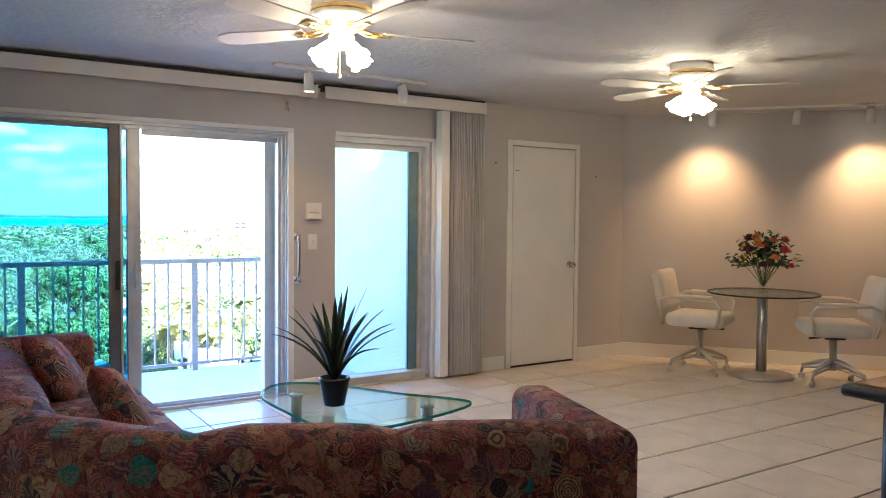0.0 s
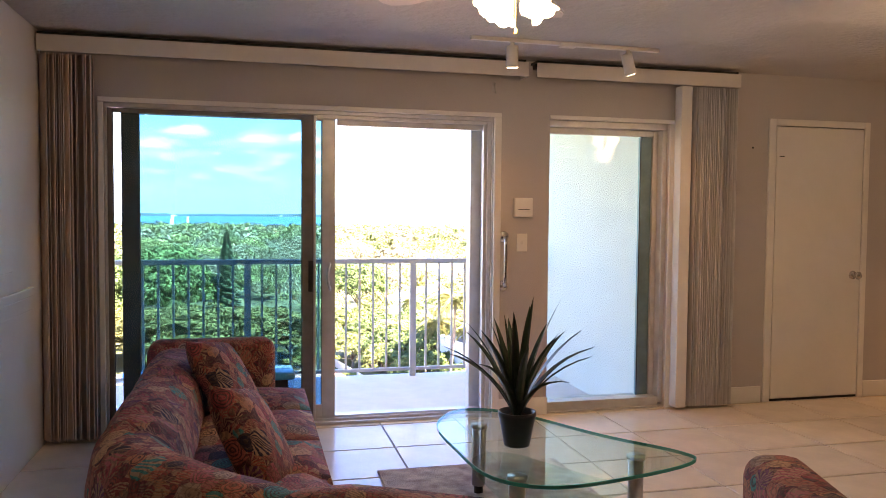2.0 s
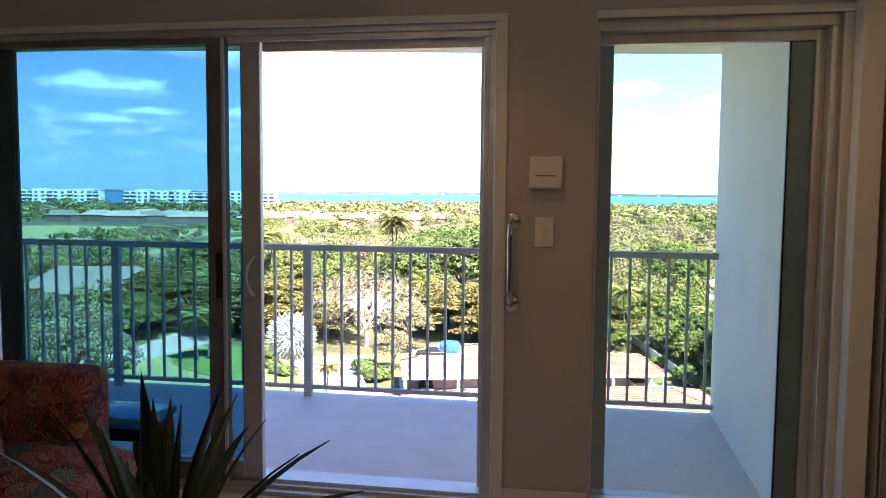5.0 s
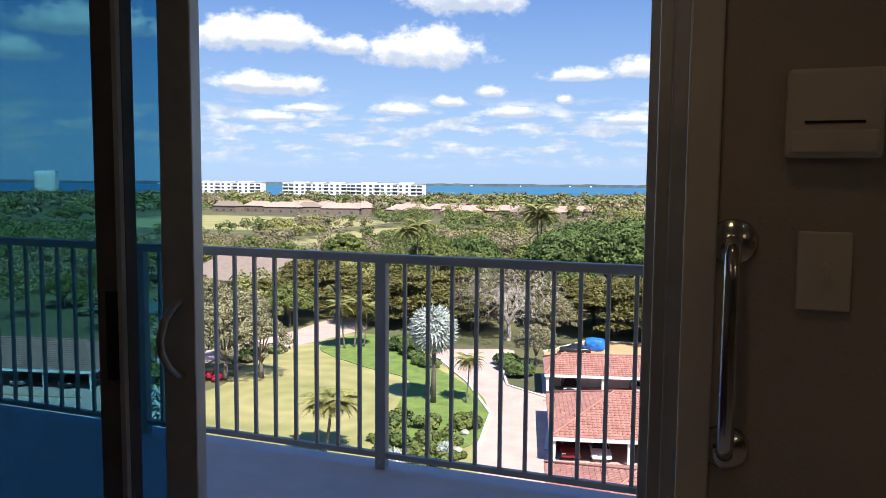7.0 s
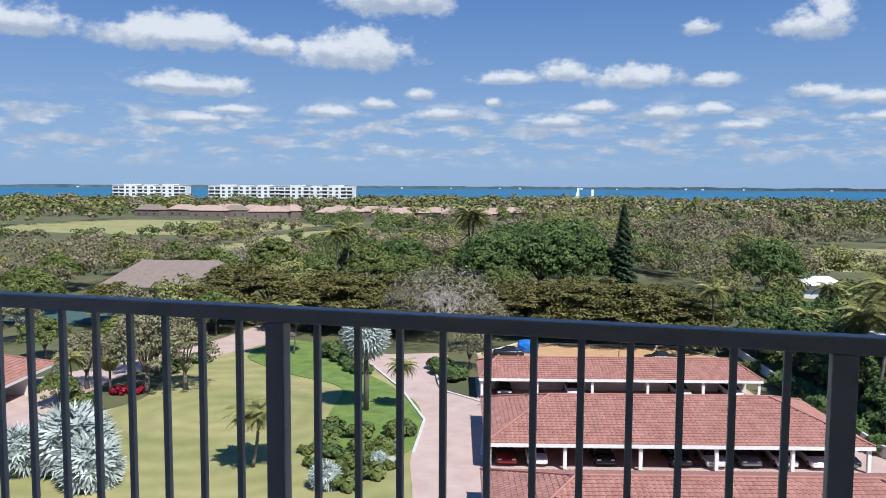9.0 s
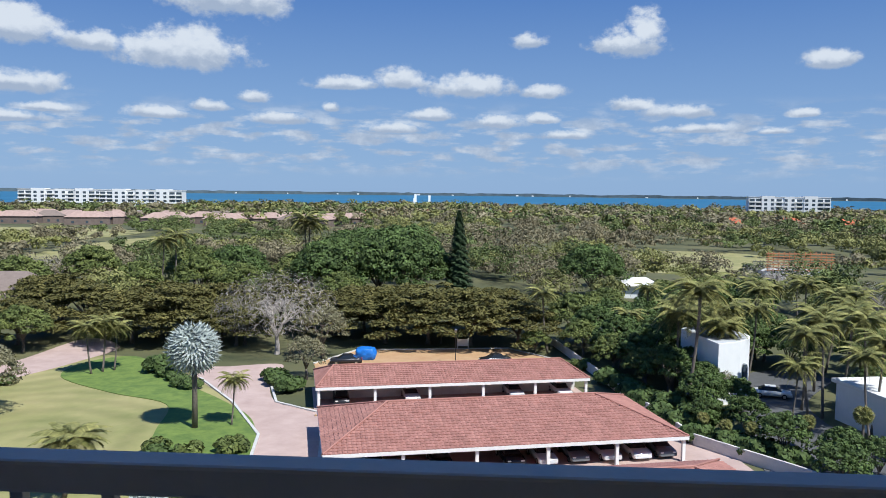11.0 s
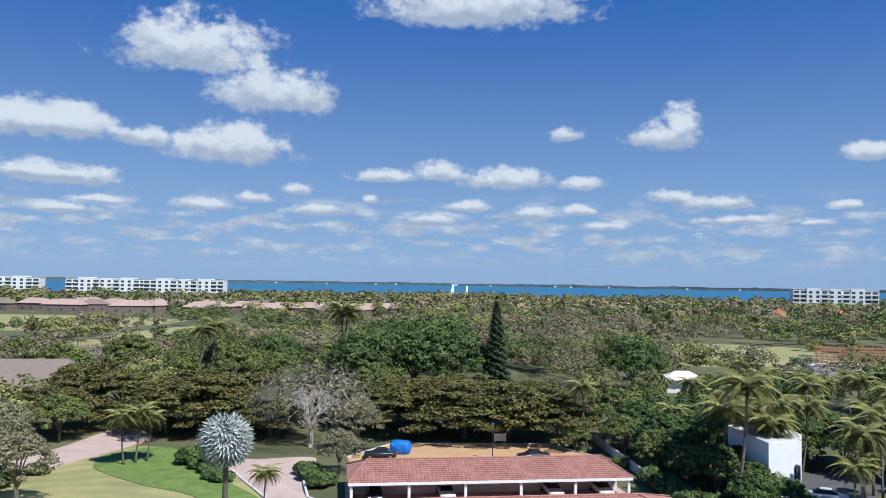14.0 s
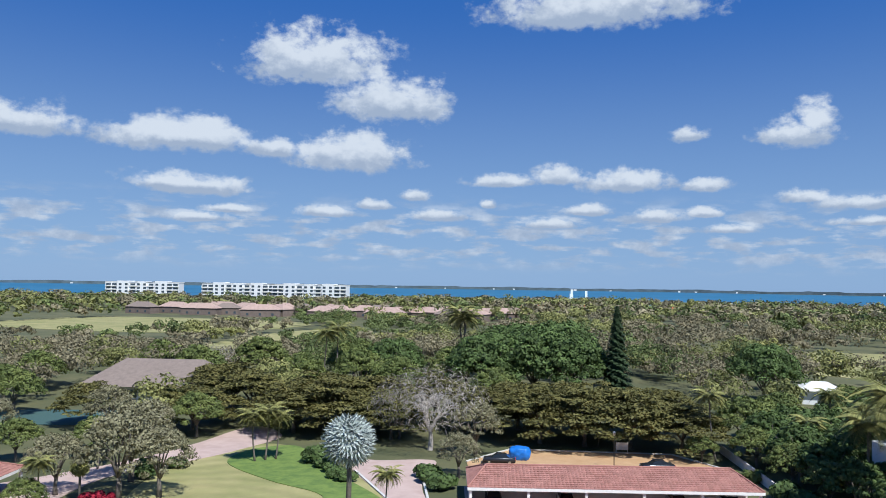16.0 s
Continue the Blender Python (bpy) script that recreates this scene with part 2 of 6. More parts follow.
def shell_fabric():
    m = material("shell_print_fabric", (0.2, 0.06, 0.05), 0.85, bump=0.25, bump_scale=160)
    t = m.node_tree
    b = t.nodes["Principled BSDF"]

    def link(v, sock):
        if isinstance(v, (int, float, tuple)):
            sock.default_value = v
        else:
            t.links.new(v, sock)

    def mth(op, a, b2=0.0):
        n = t.nodes.new("ShaderNodeMath")
        n.operation = op
        link(a, n.inputs[0])
        link(b2, n.inputs[1])
        return n.outputs[0]

    def blend(f, a, c):
        n = t.nodes.new("ShaderNodeMix")
        n.data_type = "RGBA"
        link(f, n.inputs[0])
        link(a, n.inputs[6])
        link(c, n.inputs[7])
        return n.outputs[2]

    def ramp(v, cols):
        n = t.nodes.new("ShaderNodeValToRGB")
        n.color_ramp.interpolation = "CONSTANT"
        n.color_ramp.elements[0].color = (*cols[0][1], 1)
        n.color_ramp.elements[1].position, n.color_ramp.elements[1].color = cols[1][0], (*cols[1][1], 1)
        for p, c in cols[2:]:
            n.color_ramp.elements.new(p).color = (*c, 1)
        link(v, n.inputs[0])
        return n.outputs[0]

    tc = t.nodes.new("ShaderNodeTexCoord").outputs["Object"]
    wob = t.nodes.new("ShaderNodeTexNoise")
    wob.inputs["Scale"].default_value, wob.inputs["Detail"].default_value = 9, 4
    t.links.new(tc, wob.inputs["Vector"])
    off = t.nodes.new("ShaderNodeVectorMath")
    off.operation = "MULTIPLY_ADD"
    t.links.new(wob.outputs[1], off.inputs[0])
    off.inputs[1].default_value = (0.05, 0.05, 0.05)
    t.links.new(tc, off.inputs[2])

    def shells(scale, cols, lo, hi, rings):
        vo = t.nodes.new("ShaderNodeTexVoronoi")
        vo.inputs["Scale"].default_value = scale
        t.links.new(off.outputs[0], vo.inputs["Vector"])
        sc = t.nodes.new("ShaderNodeSeparateColor")
        t.links.new(vo.outputs["Color"], sc.inputs[0])
        sub = t.nodes.new("ShaderNodeVectorMath")
        sub.operation = "SUBTRACT"
        t.links.new(off.outputs[0], sub.inputs[0])
        t.links.new(vo.outputs["Position"], sub.inputs[1])
        sp = t.nodes.new("ShaderNodeSeparateXYZ")
        t.links.new(sub.outputs[0], sp.inputs[0])
        turn = mth("MULTIPLY", sc.outputs[2], 6.28)
        ang = mth("ADD", mth("ARCTAN2", mth("ADD", sp.outputs[0], sp.outputs[1]), mth("ADD", sp.outputs[2], 0.022)), turn)
        fan = mth("MULTIPLY", mth("GREATER_THAN", mth("SINE", mth("MULTIPLY", ang, 15.0)), 0.1), mth("GREATER_THAN", sc.outputs[1], 0.35))
        ring = mth("MULTIPLY", mth("GREATER_THAN", mth("SINE", mth("MULTIPLY", vo.outputs["Distance"], rings)), 0.35), mth("LESS_THAN", sc.outputs[1], 0.35))
        mark = mth("MAXIMUM", fan, ring)
        base = ramp(sc.outputs[0], cols)
        alt = blend(sc.outputs[1], (0.018, 0.012, 0.018, 1), (0.44, 0.27, 0.16, 1))
        col = blend(mth("MULTIPLY", mark, 0.82), base, alt)
        size = mth("ADD", mth("MULTIPLY", sc.outputs[2], hi - lo), lo)
        return col, mth("LESS_THAN", vo.outputs["Distance"], size)

    ground, _ = shells(26.0, [(0.0, (0.22, 0.04, 0.035)), (0.35, (0.08, 0.02, 0.028)), (0.55, (0.32, 0.075, 0.05)), (0.75, (0.15, 0.03, 0.04)), (0.9, (0.40, 0.16, 0.08))], 1, 1, 30)
    front, on = shells(11.0, [(0.0, (0.30, 0.05, 0.055)), (0.18, (0.42, 0.13, 0.09)), (0.34, (0.015, 0.012, 0.03)), (0.46, (0.38, 0.10, 0.11)),
                             (0.60, (0.03, 0.20, 0.18)), (0.70, (0.48, 0.28, 0.15)), (0.82, (0.13, 0.04, 0.09)), (0.92, (0.34, 0.24, 0.17))], 0.36, 0.62, 52)
    wave = t.nodes.new("ShaderNodeTexWave")
    wave.inputs["Scale"].default_value, wave.inputs["Distortion"].default_value, wave.inputs["Detail"].default_value, wave.inputs["Detail Scale"].default_value = 11.0, 14.0, 3.0, 2.5
    t.links.new(off.outputs[0], wave.inputs["Vector"])
    lines = mth("MULTIPLY", mth("GREATER_THAN", wave.outputs[1], 0.80), 0.42)
    pale = mth("MULTIPLY", mth("LESS_THAN", wave.outputs[1], 0.10), 0.12)
    printed = blend(lines, blend(on, ground, front), (0.03, 0.012, 0.018, 1))
    t.links.new(blend(pale, printed, (0.46, 0.27, 0.22, 1)), b.inputs["Base Color"])
    return m


FABRIC = shell_fabric()

# ---- building blocks ----


def part(name, bm, mat, parent=None, label="", smooth=False):
    me = bpy.data.meshes.new(name)
    bm.normal_update()
    bm.to_mesh(me)
    bm.free()
    me.materials.append(mat)
    if smooth:
        me.polygons.foreach_set("use_smooth", [True] * len(me.polygons))
    ob = new(name, me)
    if parent:
        ob.parent = parent
    if label:
        ob["label"] = label
    return ob


def thing(name, at=(0, 0, 0), turn=0, label="", category="", group="", kind=""):
    ob = new(name)
    ob.matrix_world = pose(*at, 0, 0, turn)
    return tagged(ob, label, category, group, kind)


def box(bm, lo, hi, bevel=0.0, m=None, seg=2):
    r = bmesh.ops.create_cube(bm, size=1)
    c = [(a + b) / 2 for a, b in zip(lo, hi)]
    s = [b - a for a, b in zip(lo, hi)]
    bmesh.ops.transform(bm, matrix=Matrix.Translation(c) @ Matrix.Diagonal((*s, 1)), verts=r["verts"])
    vs = r["verts"]
    if bevel:
        es = {e for v in vs for e in v.link_edges}
        got = bmesh.ops.bevel(bm, geom=list(es), offset=bevel, segments=seg, affect="EDGES", profile=0.5)
        vs = list({v for f in got["faces"] for v in f.verts} | {v for v in vs if v.is_valid})
    if m:
        bmesh.ops.transform(bm, matrix=m, verts=vs)
    return vs


def boxes(*items, bevel=0.0):
    bm = bmesh.new()
    for lo, hi in items:
        box(bm, lo, hi, bevel)
    return bm


def rod(bm, a, b, r, r2=None, seg=10, caps=True):
    a, b = Vector(a), Vector(b)
    d = b - a
    got = bmesh.ops.create_cone(bm, cap_ends=caps, segments=seg, radius1=r, radius2=r if r2 is None else r2, depth=d.length)
    bmesh.ops.transform(bm, matrix=Matrix.Translation((a + b) / 2) @ d.to_track_quat("Z", "Y").to_matrix().to_4x4(), verts=got["verts"])


def tube(bm, pts, radii, seg=8):
    rings, q, last = [], None, None
    pts = [Vector(p) for p in pts]
    for i, p in enumerate(pts):
        d = (pts[min(i + 1, len(pts) - 1)] - pts[max(i - 1, 0)]).normalized()
        q = d.to_track_quat("Z", "Y") if q is None else last.rotation_difference(d) @ q
        last = d
        r = radii[i] if isinstance(radii, (list, tuple)) else radii
        rings.append([bm.verts.new(p + q @ Vector((r * math.cos(k * 6.28319 / seg), r * math.sin(k * 6.28319 / seg), 0))) for k in range(seg)])
    for u, v in zip(rings, rings[1:]):
        for k in range(seg):
            bm.faces.new((u[k], u[(k + 1) % seg], v[(k + 1) % seg], v[k]))
    bm.faces.new(rings[0][::-1])
    bm.faces.new(rings[-1])


def lathe(profile, seg=28, caps=True):
    bm = bmesh.new()
    rings = []
    for r, z in profile:
        rings.append([bm.verts.new((r * math.cos(k * 6.28319 / seg), r * math.sin(k * 6.28319 / seg), z)) for k in range(seg)])
    for u, v in zip(rings, rings[1:]):
        for k in range(seg):
            bm.faces.new((u[k], u[(k + 1) % seg], v[(k + 1) % seg], v[k]))
    if caps:
        bm.faces.new(rings[0][::-1])
        bm.faces.new(rings[-1])
    return bm


def prism(poly, z0, z1, bevel=0.0):
    bm = bmesh.new()
    f = bm.faces.new([bm.verts.new((x, y, z0)) for x, y in poly])
    got = bmesh.ops.extrude_face_region(bm, geom=[f])
    bmesh.ops.translate(bm, vec=(0, 0, z1 - z0), verts=[v for v in got["geom"] if isinstance(v, bmesh.types.BMVert)])
    bmesh.ops.recalc_face_normals(bm, faces=bm.faces[:])
    if bevel:
        es = [e for e in bm.edges if abs(e.verts[0].co.z - e.verts[1].co.z) < 1e-6]
        bmesh.ops.bevel(bm, geom=es, offset=bevel, segments=2, affect="EDGES")
    return bm


def smooth_loop(pts, per=6):
    out = []
    for i in range(len(pts)):
        a, b, c, d = (Vector(pts[(i + k) % len(pts)]) for k in (-1, 0, 1, 2))
        for s in range(per):
            t = s / per
            v = 0.5 * ((2 * b) + (c - a) * t + (2 * a - 5 * b + 4 * c - d) * t * t + (3 * b - a - 3 * c + d) * t ** 3)
            out.append((v.x, v.y))
    return out


def structure(name, bm, mat, label=""):
    return tagged(part(name, bm, mat), label or name.replace("_", " "), name.split("_")[0], kind="structure")


# ---- room shell ----
GROUND = -23.5
XL, XR, YB = -2.77, 3.52, -8.0
DOOR_L, DOOR_R, HEAD = -2.435, 0.0, 2.009
WIN_L, WIN_R, SILL = 0.37, 1.265, 0.03
DX, DY = 5.04 - 3.52, -1.85                      # the wall behind the dining table runs askew
FAR = (XR + DX * 1.75, DY * 1.75)
TOP = 2.62

structure("wall_north", boxes(((XL - 0.2, 0, -0.1), (DOOR_L, 0.33, TOP)), ((DOOR_L, 0, HEAD), (WIN_R, 0.33, TOP)), ((DOOR_R, 0, -0.1), (WIN_L, 0.33, HEAD)),
                              ((WIN_R, 0, -0.1), (2.10, 0.33, TOP)), ((2.10, 0, 2.05), (2.90, 0.33, TOP)), ((2.90, 0, -0.1), (3.62, 0.33, TOP))),
          PAINT, "warm beige painted wall with the balcony doors")
structure("wall_west", boxes(((XL - 0.2, YB, -0.1), (XL, 0, TOP))), WHITE, "white painted side wall with a moulded ledge")
nx, ny = -DY, DX
ln = math.hypot(nx, ny)
nx, ny = nx / ln * 0.2, ny / ln * 0.2
structure("wall_east", prism([(XR, 0), FAR, (FAR[0] + nx, FAR[1] + ny), (XR + nx + 0.05, ny)], -0.1, TOP), PAINT, "beige wall washed by warm spotlights")
structure("wall_far_east", boxes(((FAR[0], YB, -0.1), (FAR[0] + 0.2, FAR[1], TOP))), PAINT, "plain beige wall")
structure("wall_south", boxes(((XL - 0.2, YB - 0.2, -0.1), (FAR[0] + 0.2, YB, TOP))), PAINT, "plain beige wall")
room = [(XL, 0), (XR, 0), FAR, (FAR[0], YB), (XL, YB)]
structure("ceiling", prism(room, CEIL, CEIL + 0.2), CEILING, "white textured plaster ceiling")
floor = structure("floor", prism([(XL, 0.2), (XR, 0.2), FAR, (FAR[0], YB), (XL, YB)], -0.25, -0.005), GROUT, "dark grout bed under cream tiles")

# casing, baseboards
structure("trim_door", boxes(((DOOR_L - 0.03, -0.018, HEAD - 0.004), (DOOR_R + 0.024, -0.002, HEAD + 0.025)), ((DOOR_R - 0.026, -0.018, 0), (DOOR_R + 0.024, -0.002, HEAD - 0.005)),
                              ((DOOR_L - 0.03, -0.018, 0), (DOOR_L + 0.002, -0.002, HEAD - 0.005)), bevel=0.004), WHITE, "white door casing")
structure("trim_window", boxes(((WIN_L - 0.004, -0.018, HEAD - 0.004), (WIN_R + 0.075, -0.002, HEAD + 0.025)), ((WIN_R - 0.004, -0.018, 0), (WIN_R + 0.075, -0.002, HEAD - 0.005)), bevel=0.004), WHITE, "white window casing")
base_items = [((DOOR_R + 0.022, -0.018, 0), (WIN_L, -0.002, 0.12)), ((1.35, -0.018, 0), (2.04, -0.002, 0.12)), ((2.93, -0.018, 0), (3.52, -0.002, 0.12))]
structure("baseboard_north", boxes(*base_items, bevel=0.004), WHITE, "white baseboard")
ux, uy = DX / math.hypot(DX, DY), DY / math.hypot(DX, DY)
structure("baseboard_east", prism([(XR - 0.004, -0.004), (FAR[0] - 0.01, FAR[1]), (FAR[0] - 0.01 - nx * 0.1, FAR[1] - ny * 0.1), (XR - 0.004 - nx * 0.1, -0.004 - ny * 0.1)], 0, 0.13), WHITE, "white baseboard")
structure("ledge_west", boxes(((XL + 0.002, -3.2, 0.90), (XL + 0.03, -0.30, 0.945)), ((XL + 0.002, -3.2, 0.82), (XL + 0.014, -0.30, 0.895)), bevel=0.004), WHITE, "white moulded wall ledge")
structure("panel_west", boxes(*[((XL + 0.002, -0.62 - 0.95 * i - 0.90, 1.05), (XL + 0.012, -0.62 - 0.95 * i, 1.92)) for i in range(3)], bevel=0.004), WHITE, "white flush wall panels")

# closet door in the north wall
door = tagged(part("door_1", boxes(((2.125, -0.012, 0.02), (2.875, 0.03, 2.02)), bevel=0.003), WHITE), "white flush closet door, closed", "door", kind="structure")
part("door_casing", boxes(((2.06, -0.016, 0), (2.118, -0.002, 2.075)), ((2.882, -0.016, 0), (2.93, -0.002, 2.075)), ((2.118, -0.016, 2.027), (2.882, -0.002, 2.075)), bevel=0.004), WHITE, door)
# black strip painted in for the shade under the door
part("door_gap_shade", boxes(((2.12, -0.005, 0.001), (2.88, 0.1, 0.016))), BLACK, door)
bm = bmesh.new()
rod(bm, (2.81, -0.012, 0.93), (2.81, -0.06, 0.93), 0.012)
rod(bm, (2.81, -0.012, 0.93), (2.81, -0.018, 0.93), 0.032, seg=18)
rod(bm, (2.81, -0.055, 0.93), (2.81, -0.075, 0.93), 0.022, 0.03, 16)
rod(bm, (2.81, -0.075, 0.93), (2.81, -0.09, 0.93), 0.03, 0.018, 16)
part("door_knob", bm, CHROME, door, "chrome door knob", True)
part("hinge", boxes(((2.15, -0.018, 1.80), (2.19, -0.01, 1.806))), BLACK, door)

# ---- sliding glass door ----
slider = thing("sliding_door", (0, 0, 0), 0, "aluminium sliding balcony door with tinted glass, standing open", "door", kind="structure")
part("door_frame", boxes(((DOOR_L, 0.03, HEAD - 0.025), (DOOR_R, 0.19, HEAD)), ((DOOR_L, 0.03, 0.03), (DOOR_L + 0.012, 0.19, HEAD - 0.025)), ((DOOR_R - 0.028, 0.03, 0.03), (DOOR_R, 0.19, HEAD - 0.025)),
                         ((DOOR_R - 0.055, 0.045, 0.03), (DOOR_R - 0.028, 0.19, HEAD - 0.025)), ((DOOR_R - 0.078, 0.06, 0.03), (DOOR_R - 0.055, 0.08, HEAD - 0.025)), ((DOOR_R - 0.113, 0.25, 0.0), (DOOR_R - 0.0, 0.335, HEAD - 0.025)),
                         ((-1.185, 0.05, HEAD - 0.05), (DOOR_R - 0.055, 0.065, HEAD - 0.025)), ((-1.05, 0.11, HEAD - 0.082), (DOOR_R - 0.055, 0.135, HEAD - 0.025)), bevel=0.003), ALU, slider, "brushed aluminium frame")
part("track", boxes(((DOOR_L, 0.02, -0.004), (DOOR_R, 0.249, 0.018)), ((DOOR_L, 0.249, -0.2), (DOOR_R - 0.114, 0.334, 0.0)), ((DOOR_L, 0.06, 0.018), (DOOR_R, 0.066, 0.034)), ((DOOR_L, 0.125, 0.018), (DOOR_R, 0.131, 0.034)), bevel=0.001), ALU, slider)


def leaf(name, x0, x1, y, wl, wr, mat, left_mat, pane):
    hi, lo_rail = HEAD - 0.03, 0.115
    p = part(name, boxes(((x1 - wr, y, 0.035), (x1, y + 0.035, hi)), ((x0 + wl, y, 0.035), (x1 - wr, y + 0.035, lo_rail)), ((x0 + wl, y, hi - 0.026), (x1 - wr, y + 0.035, hi)), bevel=0.003), mat, slider)
    g = part("pane", boxes(((x0 + wl, y + 0.014, lo_rail), (x1 - wr, y + 0.020, hi - 0.026))), pane, p)
    g.visible_shadow = False
    part("stile", boxes(((x0, y, 0.035), (x0 + wl, y + 0.035, hi)), bevel=0.003), left_mat, p, "dark left stile")
    part("gasket", boxes(((x1 - wr - 0.006, y + 0.008, lo_rail), (x1 - wr - 0.0005, y + 0.013, hi - 0.026)), ((x0 + wl + 0.0005, y + 0.008, lo_rail), (x0 + wl + 0.006, y + 0.013, hi - 0.026))), BLACK, p, "black rubber gasket")
    return p


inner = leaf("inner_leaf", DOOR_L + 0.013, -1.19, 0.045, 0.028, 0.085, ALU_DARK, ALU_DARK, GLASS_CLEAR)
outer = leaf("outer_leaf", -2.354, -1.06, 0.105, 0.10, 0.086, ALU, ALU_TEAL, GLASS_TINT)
part("edge_strip", boxes(((-1.206, 0.032, 0.035), (-1.191, 0.0445, HEAD - 0.03)), bevel=0.002), ALU, inner, "bright worn edge strip")
part("latch", boxes(((-1.238, 0.028, 0.86), (-1.208, 0.0445, 1.06)), bevel=0.004), BLACK, inner, "black latch plate")
bm = bmesh.new()
tube(bm, [(-1.095, 0.106, 1.035), (-1.097, 0.088, 1.03), (-1.108, 0.066, 1.0), (-1.114, 0.056, 0.955), (-1.112, 0.058, 0.925), (-1.104, 0.070, 0.893), (-1.096, 0.086, 0.873), (-1.095, 0.106, 0.868)], 0.009)
part("pull", bm, STEEL, outer, "curved steel pull", True)

# ---- fixed window ----
win = thing("window_1", (0, 0, 0), 0, "aluminium-framed pale tinted window beside the balcony door", "window", kind="structure")
part("window_frame", boxes(((WIN_L, 0.03, HEAD - 0.045), (WIN_R, 0.19, HEAD)), ((WIN_R - 0.035, 0.03, SILL), (WIN_R, 0.19, HEAD - 0.045)), ((WIN_L, 0.03, SILL - 0.02), (WIN_R - 0.035, 0.19, SILL + 0.04)),
                           ((WIN_R - 0.07, 0.10, SILL + 0.04), (WIN_R - 0.035, 0.14, HEAD - 0.045)), ((WIN_L, 0.10, HEAD - 0.086), (WIN_R - 0.07, 0.14, HEAD - 0.045)),
                           ((WIN_L, 0.03, SILL + 0.04), (WIN_L + 0.012, 0.19, HEAD - 0.045)), ((WIN_L, 0.25, 0.0), (WIN_L + 0.075, 0.335, HEAD)), bevel=0.003), ALU, win)
g = part("pane", boxes(((WIN_L + 0.012, 0.125, SILL + 0.04), (WIN_R - 0.155, 0.131, HEAD - 0.086))), GLASS_PALE, win)
g.visible_shadow = False
part("stile", boxes(((WIN_R - 0.155, 0.12, SILL + 0.04), (WIN_R - 0.07, 0.16, HEAD - 0.086)), bevel=0.003), ALU_PALE, win, "pale teal-grey stile")
part("gasket", boxes(((WIN_R - 0.162, 0.116, SILL + 0.04), (WIN_R - 0.1555, 0.124, HEAD - 0.086))), BLACK, win, "black rubber gasket")
structure("wall_infill_sill", boxes(((WIN_L, 0, -0.1), (WIN_R, 0.33, SILL - 0.02))), PAINT, "painted wall under the window")

# ---- balcony ----
BZ, RY, RTOP = -0.190, 2.315, 0.935
structure("balcony_floor", boxes(((-9.0, 0.335, BZ - 0.22), (1.45, 2.42, BZ))), BALCONY, "pale mauve painted balcony slab")
structure("balcony_ceiling", prism([(-9.0, 0.335), (1.6, 0.335), (1.6, 2.80), (-9.0, 1.15)], 2.32, 2.62), STUCCO, "white stucco balcony ceiling")
structure("balcony_wall", boxes(((1.25, 0.335, BZ), (1.47, 2.42, 2.319))), STUCCO, "white stucco balcony side wall with damp stains")
rail = thing("balcony_railing", (0, 0, 0), 0, "grey painted metal balcony railing with thin bars", "railing")
part("top_rail", boxes(((-8.9, RY - 0.028, RTOP - 0.045), (1.249, RY + 0.028, RTOP)), bevel=0.006), RAIL, rail)
part("bottom_rail", boxes(((-8.9, RY - 0.016, BZ + 0.055), (1.249, RY + 0.016, BZ + 0.085)), bevel=0.003), RAIL, rail)
STEP = 1.535
for k in range(-5, 1):
    px = -0.089 + k * STEP
    p = part("post", boxes(((px - 0.03, RY - 0.024, BZ), (px + 0.03, RY + 0.024, RTOP - 0.046)), bevel=0.004), RAIL, rail)
    part("bolt", boxes(((px - 0.007, RY - 0.03, BZ + 0.03), (px + 0.007, RY - 0.0245, BZ + 0.044))), STEEL, p)
bar_me = None
for k in range(-62, 11):
    bx = -0.089 + k * STEP / 12
    if k % 12 == 0 or bx > 1.2 or bx < -8.8:
        continue
    if bar_me is None:
        b = part("bar", boxes(((-0.0095, -0.0095, BZ + 0.086), (0.0095, 0.0095, RTOP - 0.046)), bevel=0.002), RAIL, rail)
        bar_me = b.data
    else:
        b = new("bar", bar_me)
        b.parent = rail
    b.location = (bx, RY, 0)

# the rest of the building around the flat, unseen; upper block keeps sun off the balcony
structure("building_below", boxes(((-24, -14, GROUND - 0.5), (16, 0.19, -0.26)), ((-24, -14, -0.26), (-3.0, 0.19, 11)), ((6.6, -14, -0.26), (16, 0.19, 11)), ((-3.0, -14, 2.63), (6.6, 0.19, 11)), ((-3.0, -14, -0.26), (6.6, -8.25, 2.63)),
                                  ((3.63, -0.02, -0.26), (6.6, 0.19, 2.63)), ((1.48, 0.34, -0.26), (3.63, 0.5, 2.63))), STUCCO, "unseen white stucco tower mass around the flat, shading the balcony")

# ---- open country ----
GRASS = material("dry_lawn", (0.36, 0.31, 0.135), 0.95, scale=0.10, second=(0.21, 0.215, 0.07), bump=0.6, bump_scale=5)
WILD = material("scrub_ground", (0.14, 0.13, 0.055), 0.95, scale=0.05, second=(0.06, 0.07, 0.026), bump=0.4, bump_scale=0.8)
LUSH = material("lush_lawn", (0.175, 0.24, 0.045), 0.95, scale=0.7, second=(0.085, 0.14, 0.028), bump=0.8, bump_scale=5)
PAVER = material("pink_pavers", (0.52, 0.385, 0.33), 0.9, scale=0.4, second=(0.42, 0.30, 0.255), bump=0.2, bump_scale=3)
SAND = material("sandy_lot", (0.50, 0.32, 0.17), 0.95, scale=0.5, second=(0.42, 0.25, 0.12))
